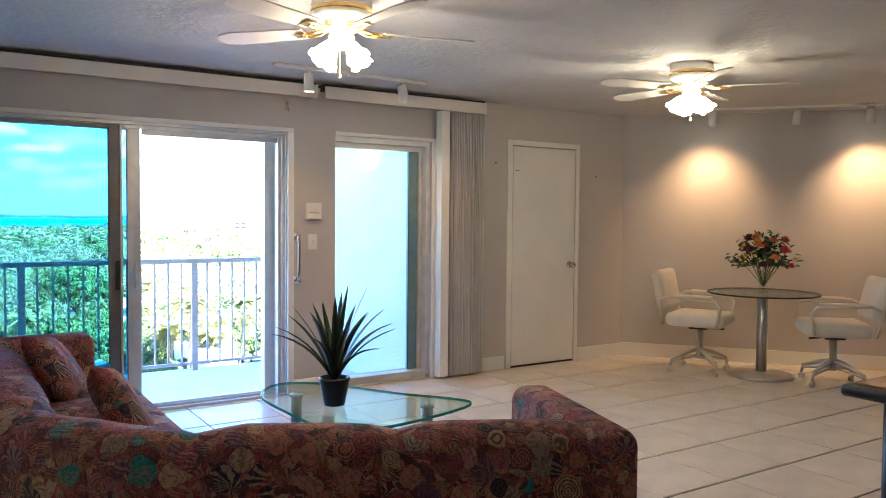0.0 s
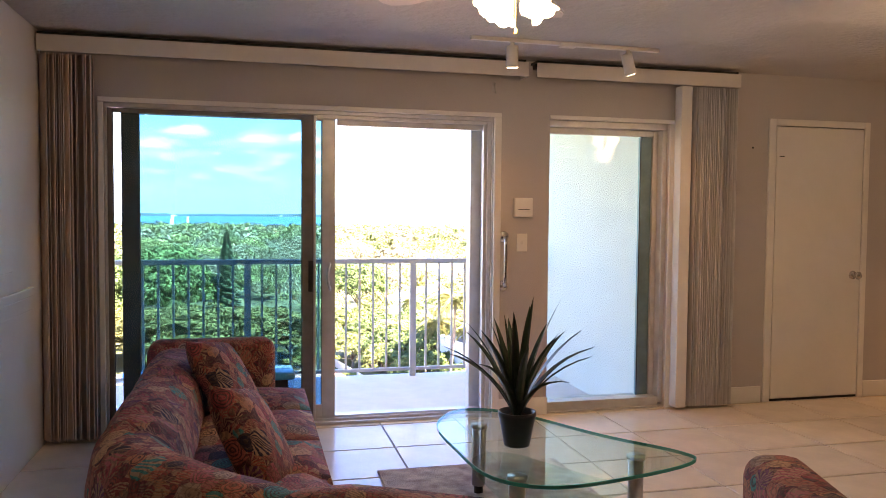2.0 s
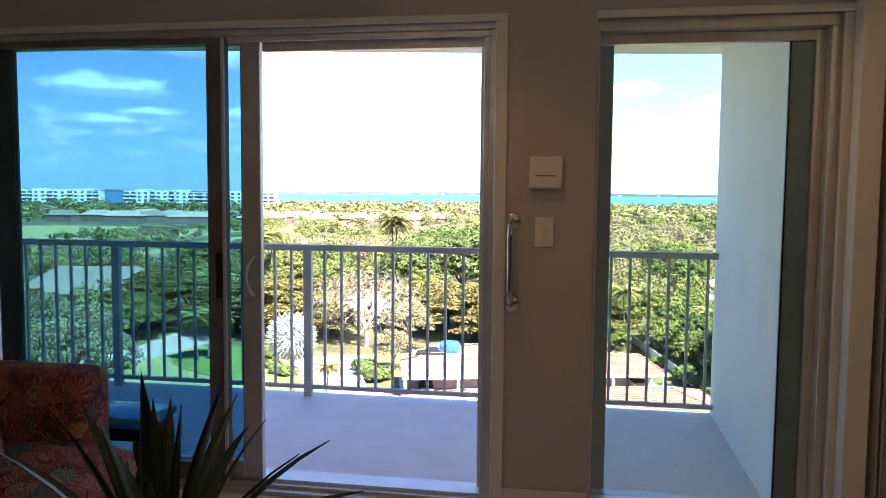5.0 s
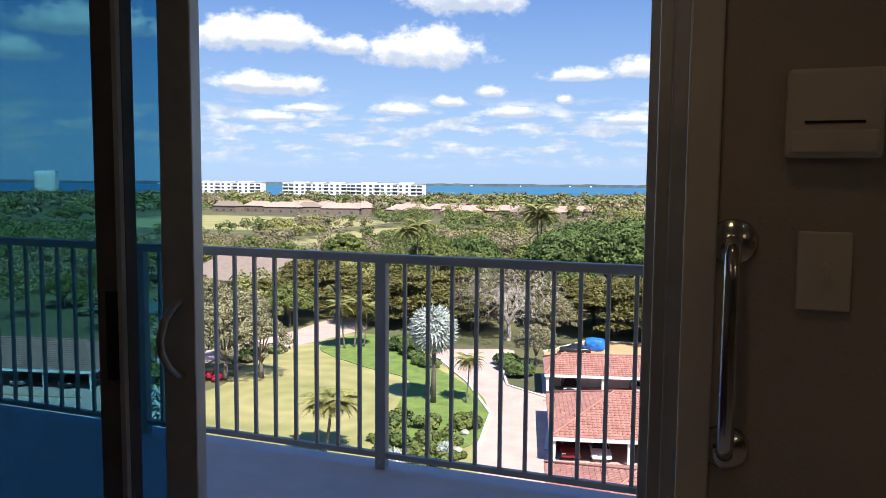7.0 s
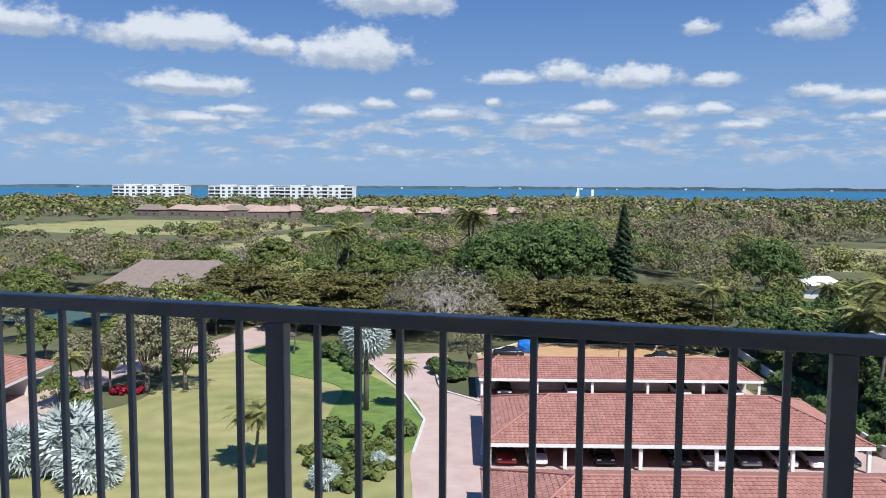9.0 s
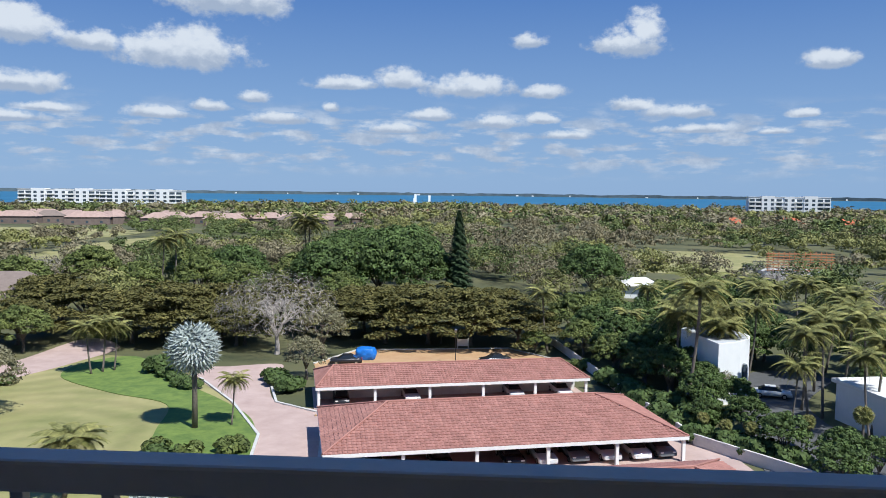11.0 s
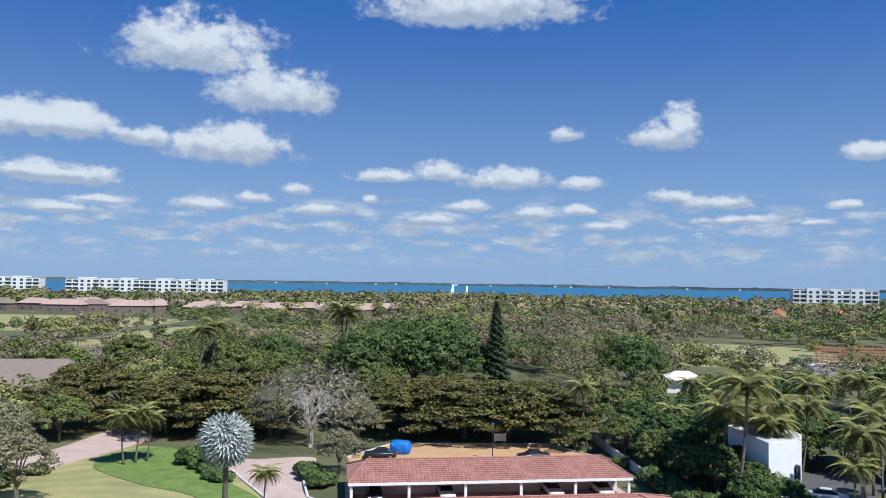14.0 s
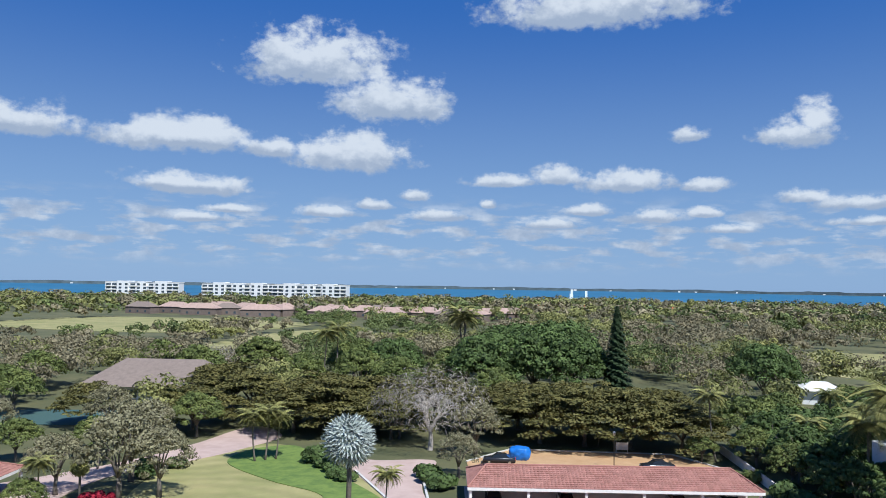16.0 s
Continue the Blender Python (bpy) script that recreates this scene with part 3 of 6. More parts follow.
WATER = material("bay_water", (0.045, 0.16, 0.27), 0.6, scale=0.004, second=(0.03, 0.12, 0.21), spec=0.15)
ASPHALT = material("asphalt", (0.09, 0.09, 0.09), 0.9, scale=1.0, bump=0.2)
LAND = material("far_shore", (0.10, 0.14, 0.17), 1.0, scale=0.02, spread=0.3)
bm = bmesh.new()
for r0, r1 in ((0.1, 60), (60, 400), (400, 4800)):
    n = 48
    a = [bm.verts.new((r0 * math.cos(k * 6.28319 / n), r0 * math.sin(k * 6.28319 / n), GROUND)) for k in range(n)]
    b = [bm.verts.new((r1 * math.cos(k * 6.28319 / n), r1 * math.sin(k * 6.28319 / n), GROUND)) for k in range(n)]
    for k in range(n):
        bm.faces.new((a[k], b[k], b[(k + 1) % n], a[(k + 1) % n]))
bmesh.ops.remove_doubles(bm, verts=bm.verts[:], dist=0.01)
wv = GRASS.node_tree.nodes.new("ShaderNodeTexWave")          # mowing arcs
wv.wave_type, wv.rings_direction = "RINGS", "Z"
wv.inputs["Scale"].default_value, wv.inputs["Distortion"].default_value, wv.inputs["Detail"].default_value = 0.09, 5.0, 2.0
gt = GRASS.node_tree
mp = gt.nodes.new("ShaderNodeMapping")
mp.inputs["Location"].default_value = (46.0, -74.0, 0)
gt.links.new(gt.nodes["Texture Coordinate"].outputs["Object"], mp.inputs[0])
gt.links.new(mp.outputs[0], wv.inputs["Vector"])
gm = gt.nodes.new("ShaderNodeMix")
gm.data_type, gm.blend_type = "RGBA", "OVERLAY"
gm.inputs[0].default_value = 0.08
gt.links.new(gt.nodes["Color Ramp"].outputs[0], gm.inputs[6])
gt.links.new(wv.outputs[0], gm.inputs[7])
gt.links.new(gm.outputs[2], gt.nodes["Principled BSDF"].inputs["Base Color"])
structure("ground", bm, WILD, "scrubby ground reaching the bay")
structure("water", prism([(-4300, 1050), (-900, 1010), (0, 1080), (900, 1000), (4300, 1050), (3300, 3300), (0, 4600), (-3300, 3300)], GROUND + 0.05, GROUND + 0.4), WATER, "deep blue bay water")


def sheet(name, poly, mat, lift, label, soft=True):
    return structure(name, prism(smooth_loop(poly) if soft else poly, GROUND - 0.2, GROUND + lift), mat, label)


sheet("lawn_1", [(-66, 50), (-12, 50), (-20, 66), (-24, 80), (-31, 92), (-40, 103), (-56, 112), (-64, 100), (-60, 85), (-57, 74), (-64, 60)], GRASS, 0.04, "dry yellow-green mown lawn")
sheet("lawn_2", [(-56, 98.5), (-57, 107), (-52, 111.5), (-45, 104), (-38, 96), (-31, 89), (-25.5, 82), (-22.3, 72), (-22.5, 66), (-26, 64), (-31, 68), (-34, 77), (-37, 87), (-46, 91.5)], LUSH, 0.12, "lush green planted lawn with a curved border")
sheet("pavement_drive", [(-12, 40), (-19.0, 59), (-21.6, 67), (-23.5, 77), (-30, 88.5), (-38, 99.5), (-41, 106), (-36.8, 106.5), (-29.4, 108.7), (-28.3, 99), (-24.7, 89), (-18.3, 85), (-15.0, 68), (-12.7, 60), (-6, 40)], PAVER, 0.08, "curving pink-beige paver driveway")
sheet("pavement_road", [(-75, 55), (-61, 62), (-63.5, 72), (-66, 86), (-61.5, 97), (-58.5, 107), (-57.5, 118), (-66, 124), (-67, 108), (-69, 96), (-73, 86), (-80, 70)], PAVER, 0.08, "pale paver road between lawns")
sheet("pavement_lot", [(-25, 109.5), (-20.5, 119.5), (3, 123.5), (11, 114.5), (12, 108), (-22, 100)], SAND, 0.08, "sandy earth parking lot", False)
sheet("pavement_aisle", [(-14.5, 40), (-17.5, 86), (20, 95), (27, 50), (27, 40)], PAVER, 0.06, "paved yard between carports", False)
sheet("road_right", [(24, 62), (31, 99), (38, 112), (46, 108), (37, 92), (37, 62)], ASPHALT, 0.07, "shaded grey access road")
sheet("lawn_golf", [(-345, 340), (-215, 330), (-200, 440), (-345, 450)], GRASS, 0.1, "distant golf fairway")
sheet("lawn_fairway", [(-166, 270), (-128, 270), (-126, 365), (-172, 375)], GRASS, 0.1, "distant golf fairway")
sheet("lawn_green", [(44, 255), (100, 250), (108, 332), (46, 335)], GRASS, 0.1, "distant open green")
ROOF = material("clay_roof", (0.40, 0.195, 0.155), 0.85, scale=0.8, second=(0.30, 0.135, 0.105), bump=0.2, bump_scale=6, per_island=0.12)

# ---- things in the room ----


def rotz(a):
    return Matrix.Rotation(radians(a), 4, "Z")


# sectional sofa: a profile swept round an outline with one wide bend
sofa = thing("sectional_sofa", (0, 0, 0), 0, "low sectional sofa in burgundy seashell print fabric", "sofa")
P0, P1, P2 = Vector((-2.13, -0.54)), Vector((-2.13, -2.70)), Vector((-0.29, -3.615))
d1, d2 = (P1 - P0).normalized(), (P2 - P1).normalized()
bend = d1.angle(d2)
RAD = 1.0
tl = RAD * math.tan(bend / 2)
A0 = P1 - d1 * tl
CEN = A0 + Vector((-d1.y, d1.x)) * RAD
track = []
L1, L2 = (A0 - P0).length, (P2 - P1).length - tl
for i in range(25):
    track.append((P0 + d1 * (L1 * i / 24), Vector((-d1.y, d1.x))))
for i in range(1, 16):
    n0 = Matrix.Rotation(bend * i / 16, 2) @ Vector((-d1.y, d1.x))
    track.append((CEN - n0 * RAD, n0))
for i in range(17):
    track.append((P1 + d2 * (tl + L2 * i / 16), Vector((-d2.y, d2.x))))
run = [0.0]
for (a, _), (b, _) in zip(track, track[1:]):
    run.append(run[-1] + (b - a).length)


def swept(profile, i0, i1, puff=0.0, cells=None, shrink=0.0):
    bm = bmesh.new()
    rings = []
    for i in range(i0, i1 + 1):
        p, n = track[i]
        s = run[i]
        dip = 0.0
        if cells:
            k = min(range(len(cells)), key=lambda q: abs(cells[q] - s))
            dip = math.exp(-((cells[k] - s) / 0.075) ** 2)
        ring = []
        for off, z, w in profile:
            lift = 0.05 * w * (1 - math.cos(math.pi * min(1, max(0, (s - run[-1] + 0.75) / 0.35)))) / 2 if cells and puff > 0.04 else 0
            z2 = z + lift - puff * dip * w + 0.012 * w * noise.noise((s * 3, off * 5, z * 3))
            ring.append(bm.verts.new((p.x + n.x * off, p.y + n.y * off, z2)))
        rings.append(ring)
    m = len(profile)
    for u, v in zip(rings, rings[1:]):
        for k in range(m):
            bm.faces.new((u[k], u[(k + 1) % m], v[(k + 1) % m], v[k]))
    bm.faces.new(rings[0][::-1])
    bm.faces.new(rings[-1])
    bmesh.ops.recalc_face_normals(bm, faces=bm.faces[:])
    return bm


N = len(track) - 1
seams = [run[0] + 0.70, run[0] + 1.38, run[24] + 0.1, run[40] + 0.02, run[40] + 0.72, run[N]]
part("base", swept([(0.02, 0.05, 0), (0.02, 0.20, 0), (0.84, 0.20, 0), (0.84, 0.05, 0)], 0, N), FABRIC, sofa)
back = part("backrest", swept([(0.0, 0.20, 0), (-0.005, 0.45, 0), (0.015, 0.56, 0.3), (0.06, 0.615, 0.9), (0.12, 0.635, 1), (0.20, 0.625, 1), (0.28, 0.56, 0.6), (0.32, 0.42, 0.2), (0.32, 0.20, 0)], 0, N, 0.03, seams), FABRIC, sofa, "", True)
marks = [0, 8, 16, 24, 40, 48, N]
for a, b in zip(marks, marks[1:]):
    inner_off = 0.80 if (a, b) != (24, 40) else 0.78
    part("seat_cushion", swept([(0.27, 0.21, 0), (0.27, 0.36, 0), (0.34, 0.405, 1), (0.55, 0.425, 1), (inner_off - 0.05, 0.41, 1), (inner_off + 0.03, 0.37, 0), (inner_off + 0.05, 0.30, 0), (inner_off + 0.03, 0.22, 0)], a, b, 0.035, [run[a], run[b]]), FABRIC, sofa, "", True)


def sofa_arm(p, d, n, top, deep):
    bm = bmesh.new()
    box(bm, (-0.10, -0.01, 0.05), (0.10, deep, top), 0.07, seg=4)
    m = Matrix(((d.x, n.x, 0, p.x), (d.y, n.y, 0, p.y), (0, 0, 1, 0), (0, 0, 0, 1)))
    bmesh.ops.transform(bm, matrix=m, verts=bm.verts[:])
    bmesh.ops.recalc_face_normals(bm, faces=bm.faces[:])
    return part("armrest", bm, FABRIC, sofa, "", True)


sofa_arm(P0 + d1 * -0.06, d1, track[0][1], 0.66, 0.67)
sofa_arm(P2 + d2 * 0.06, Matrix.Rotation(radians(9), 2) @ d2, Matrix.Rotation(radians(9), 2) @ track[-1][1], 0.62, 0.86)


def pillow(at, tilt, size=0.46, thick=0.16, label="square throw pillow in matching seashell print"):
    bm = bmesh.new()
    n = 12
    grid = {}
    for side in (1, -1):
        for i in range(n + 1):
            for j in range(n + 1):
                u, v = i / n * 2 - 1, j / n * 2 - 1
                if side == -1 and (i in (0, n) or j in (0, n)):
                    grid[side, i, j] = grid[1, i, j]
                    continue
                h = thick / 2 * ((1 - u ** 4) * (1 - v ** 4)) ** 0.5
                k = 1 - 0.10 * (1 - max(abs(u), abs(v)) ** 2) - 0.06 * (1 - min(abs(u), abs(v))) * (max(abs(u), abs(v)) > 0.9)
                grid[side, i, j] = bm.verts.new((u * size / 2 * k, v * size / 2 * k, side * h))
        for i in range(n):
            for j in range(n):
                q = [grid[side, i, j], grid[side, i + 1, j], grid[side, i + 1, j + 1], grid[side, i, j + 1]]
                bm.faces.new(q if side == 1 else q[::-1])
    ob = part("throw_pillow", bm, FABRIC, None, "", True)
    ob.matrix_world = pose(*at, *tilt)
    return tagged(ob, label, "pillow", "pillows on the sofa")


pillow((-1.72, -0.97, 0.54), (56, 10, 68), 0.42)
pillow((-1.58, -2.02, 0.52), (60, 14, 74), 0.44)

# glass coffee table
TZ = 0.36
ctrl = [(-0.738, -1.795), (-0.727, -1.378), (-0.54, -1.136), (-0.298, -1.246), (-0.034, -1.707), (0.186, -2.015), (0.164, -2.147), (-0.144, -2.257), (-0.496, -2.301), (-0.694, -2.147)]


ctable = thing("coffee_table", (0, 0, 0), 0, "rounded triangular glass coffee table on steel column legs", "table")
outline = smooth_loop(ctrl)
top = part("glass_top", prism(outline, TZ - 0.012, TZ), GLASS_TABLE, ctable, "clear greenish glass top")
bm = bmesh.new()
inner_v = [(bm.verts.new((x, y, TZ - 0.013)), bm.verts.new((x, y, TZ + 0.001))) for x, y in outline]
cx, cy = sum(p[0] for p in outline) / len(outline), sum(p[1] for p in outline) / len(outline)
outer_v = [(bm.verts.new((cx + (x - cx) * 1.008, cy + (y - cy) * 1.008, TZ - 0.013)), bm.verts.new((cx + (x - cx) * 1.008, cy + (y - cy) * 1.008, TZ + 0.001))) for x, y in outline]
for i in range(len(outline)):
    j = (i + 1) % len(outline)
    bm.faces.new((outer_v[i][0], outer_v[j][0], outer_v[j][1], outer_v[i][1]))
    bm.faces.new((inner_v[i][0], inner_v[j][0], outer_v[j][0], outer_v[i][0]))
    bm.faces.new((inner_v[i][1], outer_v[i][1], outer_v[j][1], inner_v[j][1]))
bmesh.ops.recalc_face_normals(bm, faces=bm.faces[:])
part("polished_edge", bm, GLASS_EDGE, ctable, "green polished glass edge")
for lx, ly in ((-0.518, -1.378), (-0.584, -2.125), (-0.001, -1.982)):
    bm = bmesh.new()
    rod(bm, (lx, ly, 0.05), (lx, ly, TZ - 0.014), 0.033, seg=20)
    rod(bm, (lx, ly, TZ - 0.03), (lx, ly, TZ - 0.0135), 0.040, seg=20)
    lg = part("leg", bm, STEEL, ctable, "", True)
    bm = bmesh.new()
    rod(bm, (lx, ly, 0.0), (lx, ly, 0.05), 0.022, seg=14)
    part("caster", bm, BLACK, lg)
shelf = smooth_loop([(cx + (x - cx) * 0.62 - 0.03, cy + (y - cy) * 0.62) for x, y in ctrl])
part("lower_shelf", prism(shelf, 0.20, 0.21), GLASS_TABLE, ctable, "smaller lower glass shelf")

# potted plant
LEAF = material("dracaena_leaf", (0.035, 0.075, 0.03), 0.4, scale=14, second=(0.015, 0.03, 0.014), per_island=0.35)
POT = material("black_glazed_pot", (0.012, 0.012, 0.014), 0.28, spread=0.3)
SOIL = material("soil", (0.05, 0.035, 0.025), 0.95, spread=0.3, scale=40, bump=0.5)
plant = thing("potted_plant", (-0.47, -1.79, TZ + 0.001), 0, "spiky green artificial dracaena in a black tapered pot", "plant")
part("pot", lathe([(0.05, 0), (0.056, 0.004), (0.078, 0.12), (0.083, 0.135), (0.083, 0.15), (0.074, 0.15), (0.070, 0.125)]), POT, plant, "", True)
part("soil", lathe([(0.069, 0.118), (0.069, 0.126), (0.03, 0.130)]), SOIL, plant)
rnd = random.Random(4)
for i in range(24):
    bm = bmesh.new()
    a = i * 2.4 + rnd.uniform(-0.2, 0.2)
    f = i / 23
    lean = 0.07 + 0.80 * f ** 0.9
    ln = rnd.uniform(0.42, 0.53) * (1.0 - 0.12 * f + 0.1 * rnd.random())
    rows = []
    for k in range(8):
        s = k / 7
        th = lean * (0.55 + 0.60 * s)
        rr, zz = ln * s * math.sin(th) + 0.012, 0.125 + ln * s * math.cos(th)
        w = 0.018 * (math.sin(math.pi * min(1, 0.25 + 0.75 * s)) ** 0.7) * (1 if k < 7 else 0) + 0.0006
        c, sn = math.cos(a), math.sin(a)
        rows.append([bm.verts.new((rr * c - e * w * sn, rr * sn + e * w * c, zz + abs(e) * w * 0.45 - t)) for e, t in ((-1, 0), (0, 0), (1, 0), (0, 0.002))])
    for u, v in zip(rows, rows[1:]):
        for q in range(4):
            bm.faces.new((u[q], u[(q + 1) % 4], v[(q + 1) % 4], v[q]))
    part("leaf", bm, LEAF, plant, "", True)

# ceiling fans with lit shades
BLADE = material("fan_blade", (0.66, 0.62, 0.58), 0.5, spread=0.05, scale=5, bump=0.03)


def ceiling_fan(at, turn, length):
    fan = thing("ceiling_fan", (*at, CEIL), turn, "white five-blade ceiling fan with brass arms and lit tulip shades", "ceiling fan", "ceiling fans")
    part("housing", lathe([(0.135, 0), (0.135, -0.02), (0.142, -0.035), (0.142, -0.085), (0.12, -0.105), (0.085, -0.115), (0.085, -0.145), (0.05, -0.15)][::-1], 36), WHITE, fan, "", True)
    part("brass_band", lathe([(0.1422, -0.074), (0.1445, -0.068), (0.1445, -0.058), (0.1422, -0.052)], 36, False), BRASS, fan)
    part("hub", lathe([(0.03, -0.235), (0.055, -0.22), (0.062, -0.18), (0.05, -0.151)], 28), WHITE, fan, "", True)
    for k in range(5):
        m = rotz(72 * k)
        bm = bmesh.new()
        tube(bm, [(0.07, 0, -0.14), (0.12, 0.03, -0.155), (0.17, 0.025, -0.16), (0.21, 0.0, -0.158)], 0.008, 6)
        tube(bm, [(0.07, 0, -0.14), (0.12, -0.03, -0.155), (0.17, -0.025, -0.16), (0.21, 0.0, -0.158)], 0.008, 6)
        box(bm, (0.18, -0.035, -0.164), (0.24, 0.035, -0.158), 0.002)
        bmesh.ops.transform(bm, matrix=m, verts=bm.verts[:])
        arm = part("blade_arm", bm, BRASS, fan, "polished brass arm", True)
        poly = [(0.19, -0.05), (length - 0.10, -0.068), (length - 0.02, -0.045), (length, -0.01), (length, 0.01), (length - 0.02, 0.045), (length - 0.10, 0.068), (0.19, 0.05)]
        bm = prism(poly, -0.004, 0.003)
        bmesh.ops.transform(bm, matrix=m @ Matrix.Translation((0, 0, -0.150)) @ Matrix.Rotation(radians(11), 4, "X"), verts=bm.verts[:])
        part("blade", bm, BLADE, fan)
    for k in range(4):
        a = radians(45 + 90 * k)
        bm = lathe([(0.012, 0.0), (0.024, -0.012), (0.036, -0.045), (0.044, -0.075), (0.058, -0.10), (0.052, -0.10), (0.02, -0.03)], 18)
        for v in bm.verts:
            r = math.hypot(v.co.x, v.co.y)
            if v.co.z < -0.09:
                v.co.z += 0.007 * math.cos(6 * math.atan2(v.co.y, v.co.x))
        bmesh.ops.transform(bm, matrix=Matrix.Translation((0.062 * math.cos(a), 0.062 * math.sin(a), -0.215)) @ Matrix.Rotation(radians(38), 4, Vector((math.sin(a), -math.cos(a), 0))), verts=bm.verts[:])
        part("shade", bm, LAMP_GLASS, fan, "lit frosted tulip glass shade", True)
    bm = bmesh.new()
    rod(bm, (0.02, 0.01, -0.235), (0.02, 0.01, -0.345), 0.0018, seg=5)
    rod(bm, (0.02, 0.01, -0.365), (0.02, 0.01, -0.345), 0.010, 0.006, 10)
    part("pull_chain", bm, BRASS, fan, "brass pull chain with knob")
    return fan


ceiling_fan(FAN1, 57, 0.66)
ceiling_fan(FAN2, 20, 0.66)


def track_light(a, b, heads, label, strength):
    t = thing("track_light", (0, 0, 0), 0, label, "track light", "track lights")
    a, b = Vector((*a, CEIL)), Vector((*b, CEIL))
    d = (b - a).normalized()
    bm = bmesh.new()
    box(bm, (0, -0.016, -0.022), ((b - a).length, 0.016, -0.001), 0.002)
    bmesh.ops.transform(bm, matrix=Matrix.Translation(a) @ rotz(math.degrees(math.atan2(d.y, d.x))), verts=bm.verts[:])
    part("rail", bm, WHITE, t)
    mid = (a + b) / 2
    part("feed_box", boxes(((mid.x - 0.05, mid.y - 0.025, CEIL - 0.03), (mid.x + 0.05, mid.y + 0.025, CEIL - 0.002)), bevel=0.003), WHITE, t)
    for s, aim, power in heads:
        p = a + (b - a) * s - Vector((0, 0, 0.022))
        bm = bmesh.new()
        rod(bm, p, p - Vector((0, 0, 0.045)), 0.012, seg=10)
        c = p - Vector((0, 0, 0.06))
        way = (Vector(aim) - c).normalized()
        rod(bm, c - way * 0.04, c + way * 0.085, 0.034, 0.036, 20)
        h = part("spot_head", bm, WHITE, t, "white cylinder spot head", True)
        bm = bmesh.new()
        rod(bm, c + way * 0.0855, c + way * 0.087, 0.030, seg=18)
        part("lens", bm, SPOT_GLOW if power else WHITE, h)
        if power:
            lamp("spot_lamp", "SPOT", tuple(c + way * 0.10), power, (1.0, 0.54, 0.22), 0.05, aim, 104, 1.0)
    return t


track_light((-0.36, -0.60), (0.85, -0.56), [(0.21, (-0.02, -0.42, 1.0), 0.8), (0.83, (1.10, -0.30, 1.2), 0.8)], "white ceiling track with two lit spot heads", 1)
track_light((-2.55, -1.55), (-1.75, -1.62), [(0.55, (-2.0, -2.4, 1.0), 0)], "white ceiling track with an unlit spot head", 1)


def on_wall(s, off, z):
    return (XR + ux * s - nx * 5 * off, uy * s - ny * 5 * off, z)


e0, e1 = on_wall(0.75, 0.42, 0), on_wall(3.4, 0.42, 0)
track_light(e0[:2], e1[:2], [(0.03, on_wall(0.80, 0.0, 1.35), 2.6), (0.30, on_wall(1.35, 0.3, 0.6), 0), (0.52, on_wall(2.25, 0.0, 1.35), 3.0)], "long white ceiling track with warm spots on the wall", 1)

# valances and vertical blinds
VAL = material("valance", (0.72, 0.68, 0.63), 0.7, spread=0.04, scale=8)
for x0, x1 in ((XL + 0.01, 0.165), (0.225, 1.735)):
    v = thing("valance", (0, 0, 0), 0, "cream valance board above the balcony doors", "valance", "valances")
    part("face", boxes(((x0, -0.135, 2.260), (x1, -0.12, 2.354)), bevel=0.004), VAL, v)
    part("end_cap", boxes(((x1 - 0.012, -0.119, 2.260), (x1, -0.002, 2.354)), bevel=0.002), VAL, v)
    part("head_rail", boxes(((x0, -0.10, 2.32), (x1 - 0.013, -0.04, 2.35))), BLACK, v)
    # black bar added for the shade between valance and ceiling
    part("gap_shade_strip", boxes(((x0, -0.118, 2.355), (x1 - 0.013, -0.002, 2.370))), BLACK, v)
VANE = material("blind_vane", (0.74, 0.62, 0.54), 0.6, spread=0.10, scale=4, per_object=0.45)
VANE_GREY = material("blind_vane_grey", (0.56, 0.55, 0.54), 0.6, spread=0.08, scale=4, per_object=0.16)


def blinds(x0, x1, n, mat, label, seed):
    rr = random.Random(seed)
    b = thing("vertical_blinds", (0, 0, 0), 0, label, "blinds", "vertical blinds")
    for i in range(n):
        x = x0 + (x1 - x0) * (i + 0.5) / n
        a = radians(rr.uniform(48, 80))
        bm = bmesh.new()
        c, s = math.cos(a), math.sin(a)
        rows = []
        for z in (0.025, 2.255):
            rows.append([bm.verts.new((x + c * e * 0.042 + bow, -0.075 - s * e * 0.042, z)) for e, bow in ((-1, 0), (0, 0.004), (1, 0), (1, 0.004), (0, 0.008), (-1, 0.004))])
        for k in range(6):
            bm.faces.new((rows[0][k], rows[0][(k + 1) % 6], rows[1][(k + 1) % 6], rows[1][k]))
        bm.faces.new(rows[0][::-1])
        bm.faces.new(rows[1])
        part("vane", bm, mat, b)


blinds(XL + 0.02, -2.47, 19, VANE, "stacked brown-grey vertical blinds, drawn open", 1)
blinds(1.385, 1.71, 22, VANE_GREY, "stacked pale grey vertical blinds, drawn open", 2)
part("blind_board", boxes(((1.29, -0.11, 0.02), (1.372, -0.022, 2.258)), bevel=0.004), WHITE)
tagged(bpy.data.objects["blind_board"], "white upright board beside the stacked blinds", "board")

# small things on the pier
th = thing("thermostat", (0, 0, 0), 0, "cream plastic thermostat on the wall", "thermostat")
part("case", boxes(((0.115, -0.030, 1.345), (0.245, -0.002, 1.475)), bevel=0.006), WHITE, th)
part("lower_panel", boxes(((0.122, -0.036, 1.352), (0.238, -0.0302, 1.385)), bevel=0.003), WHITE, th)
part("slot", boxes(((0.14, -0.0315, 1.395), (0.22, -0.0302, 1.399))), BLACK, th)
sw = thing("light_switch", (0, 0, 0), 0, "cream wall switch plate", "switch")
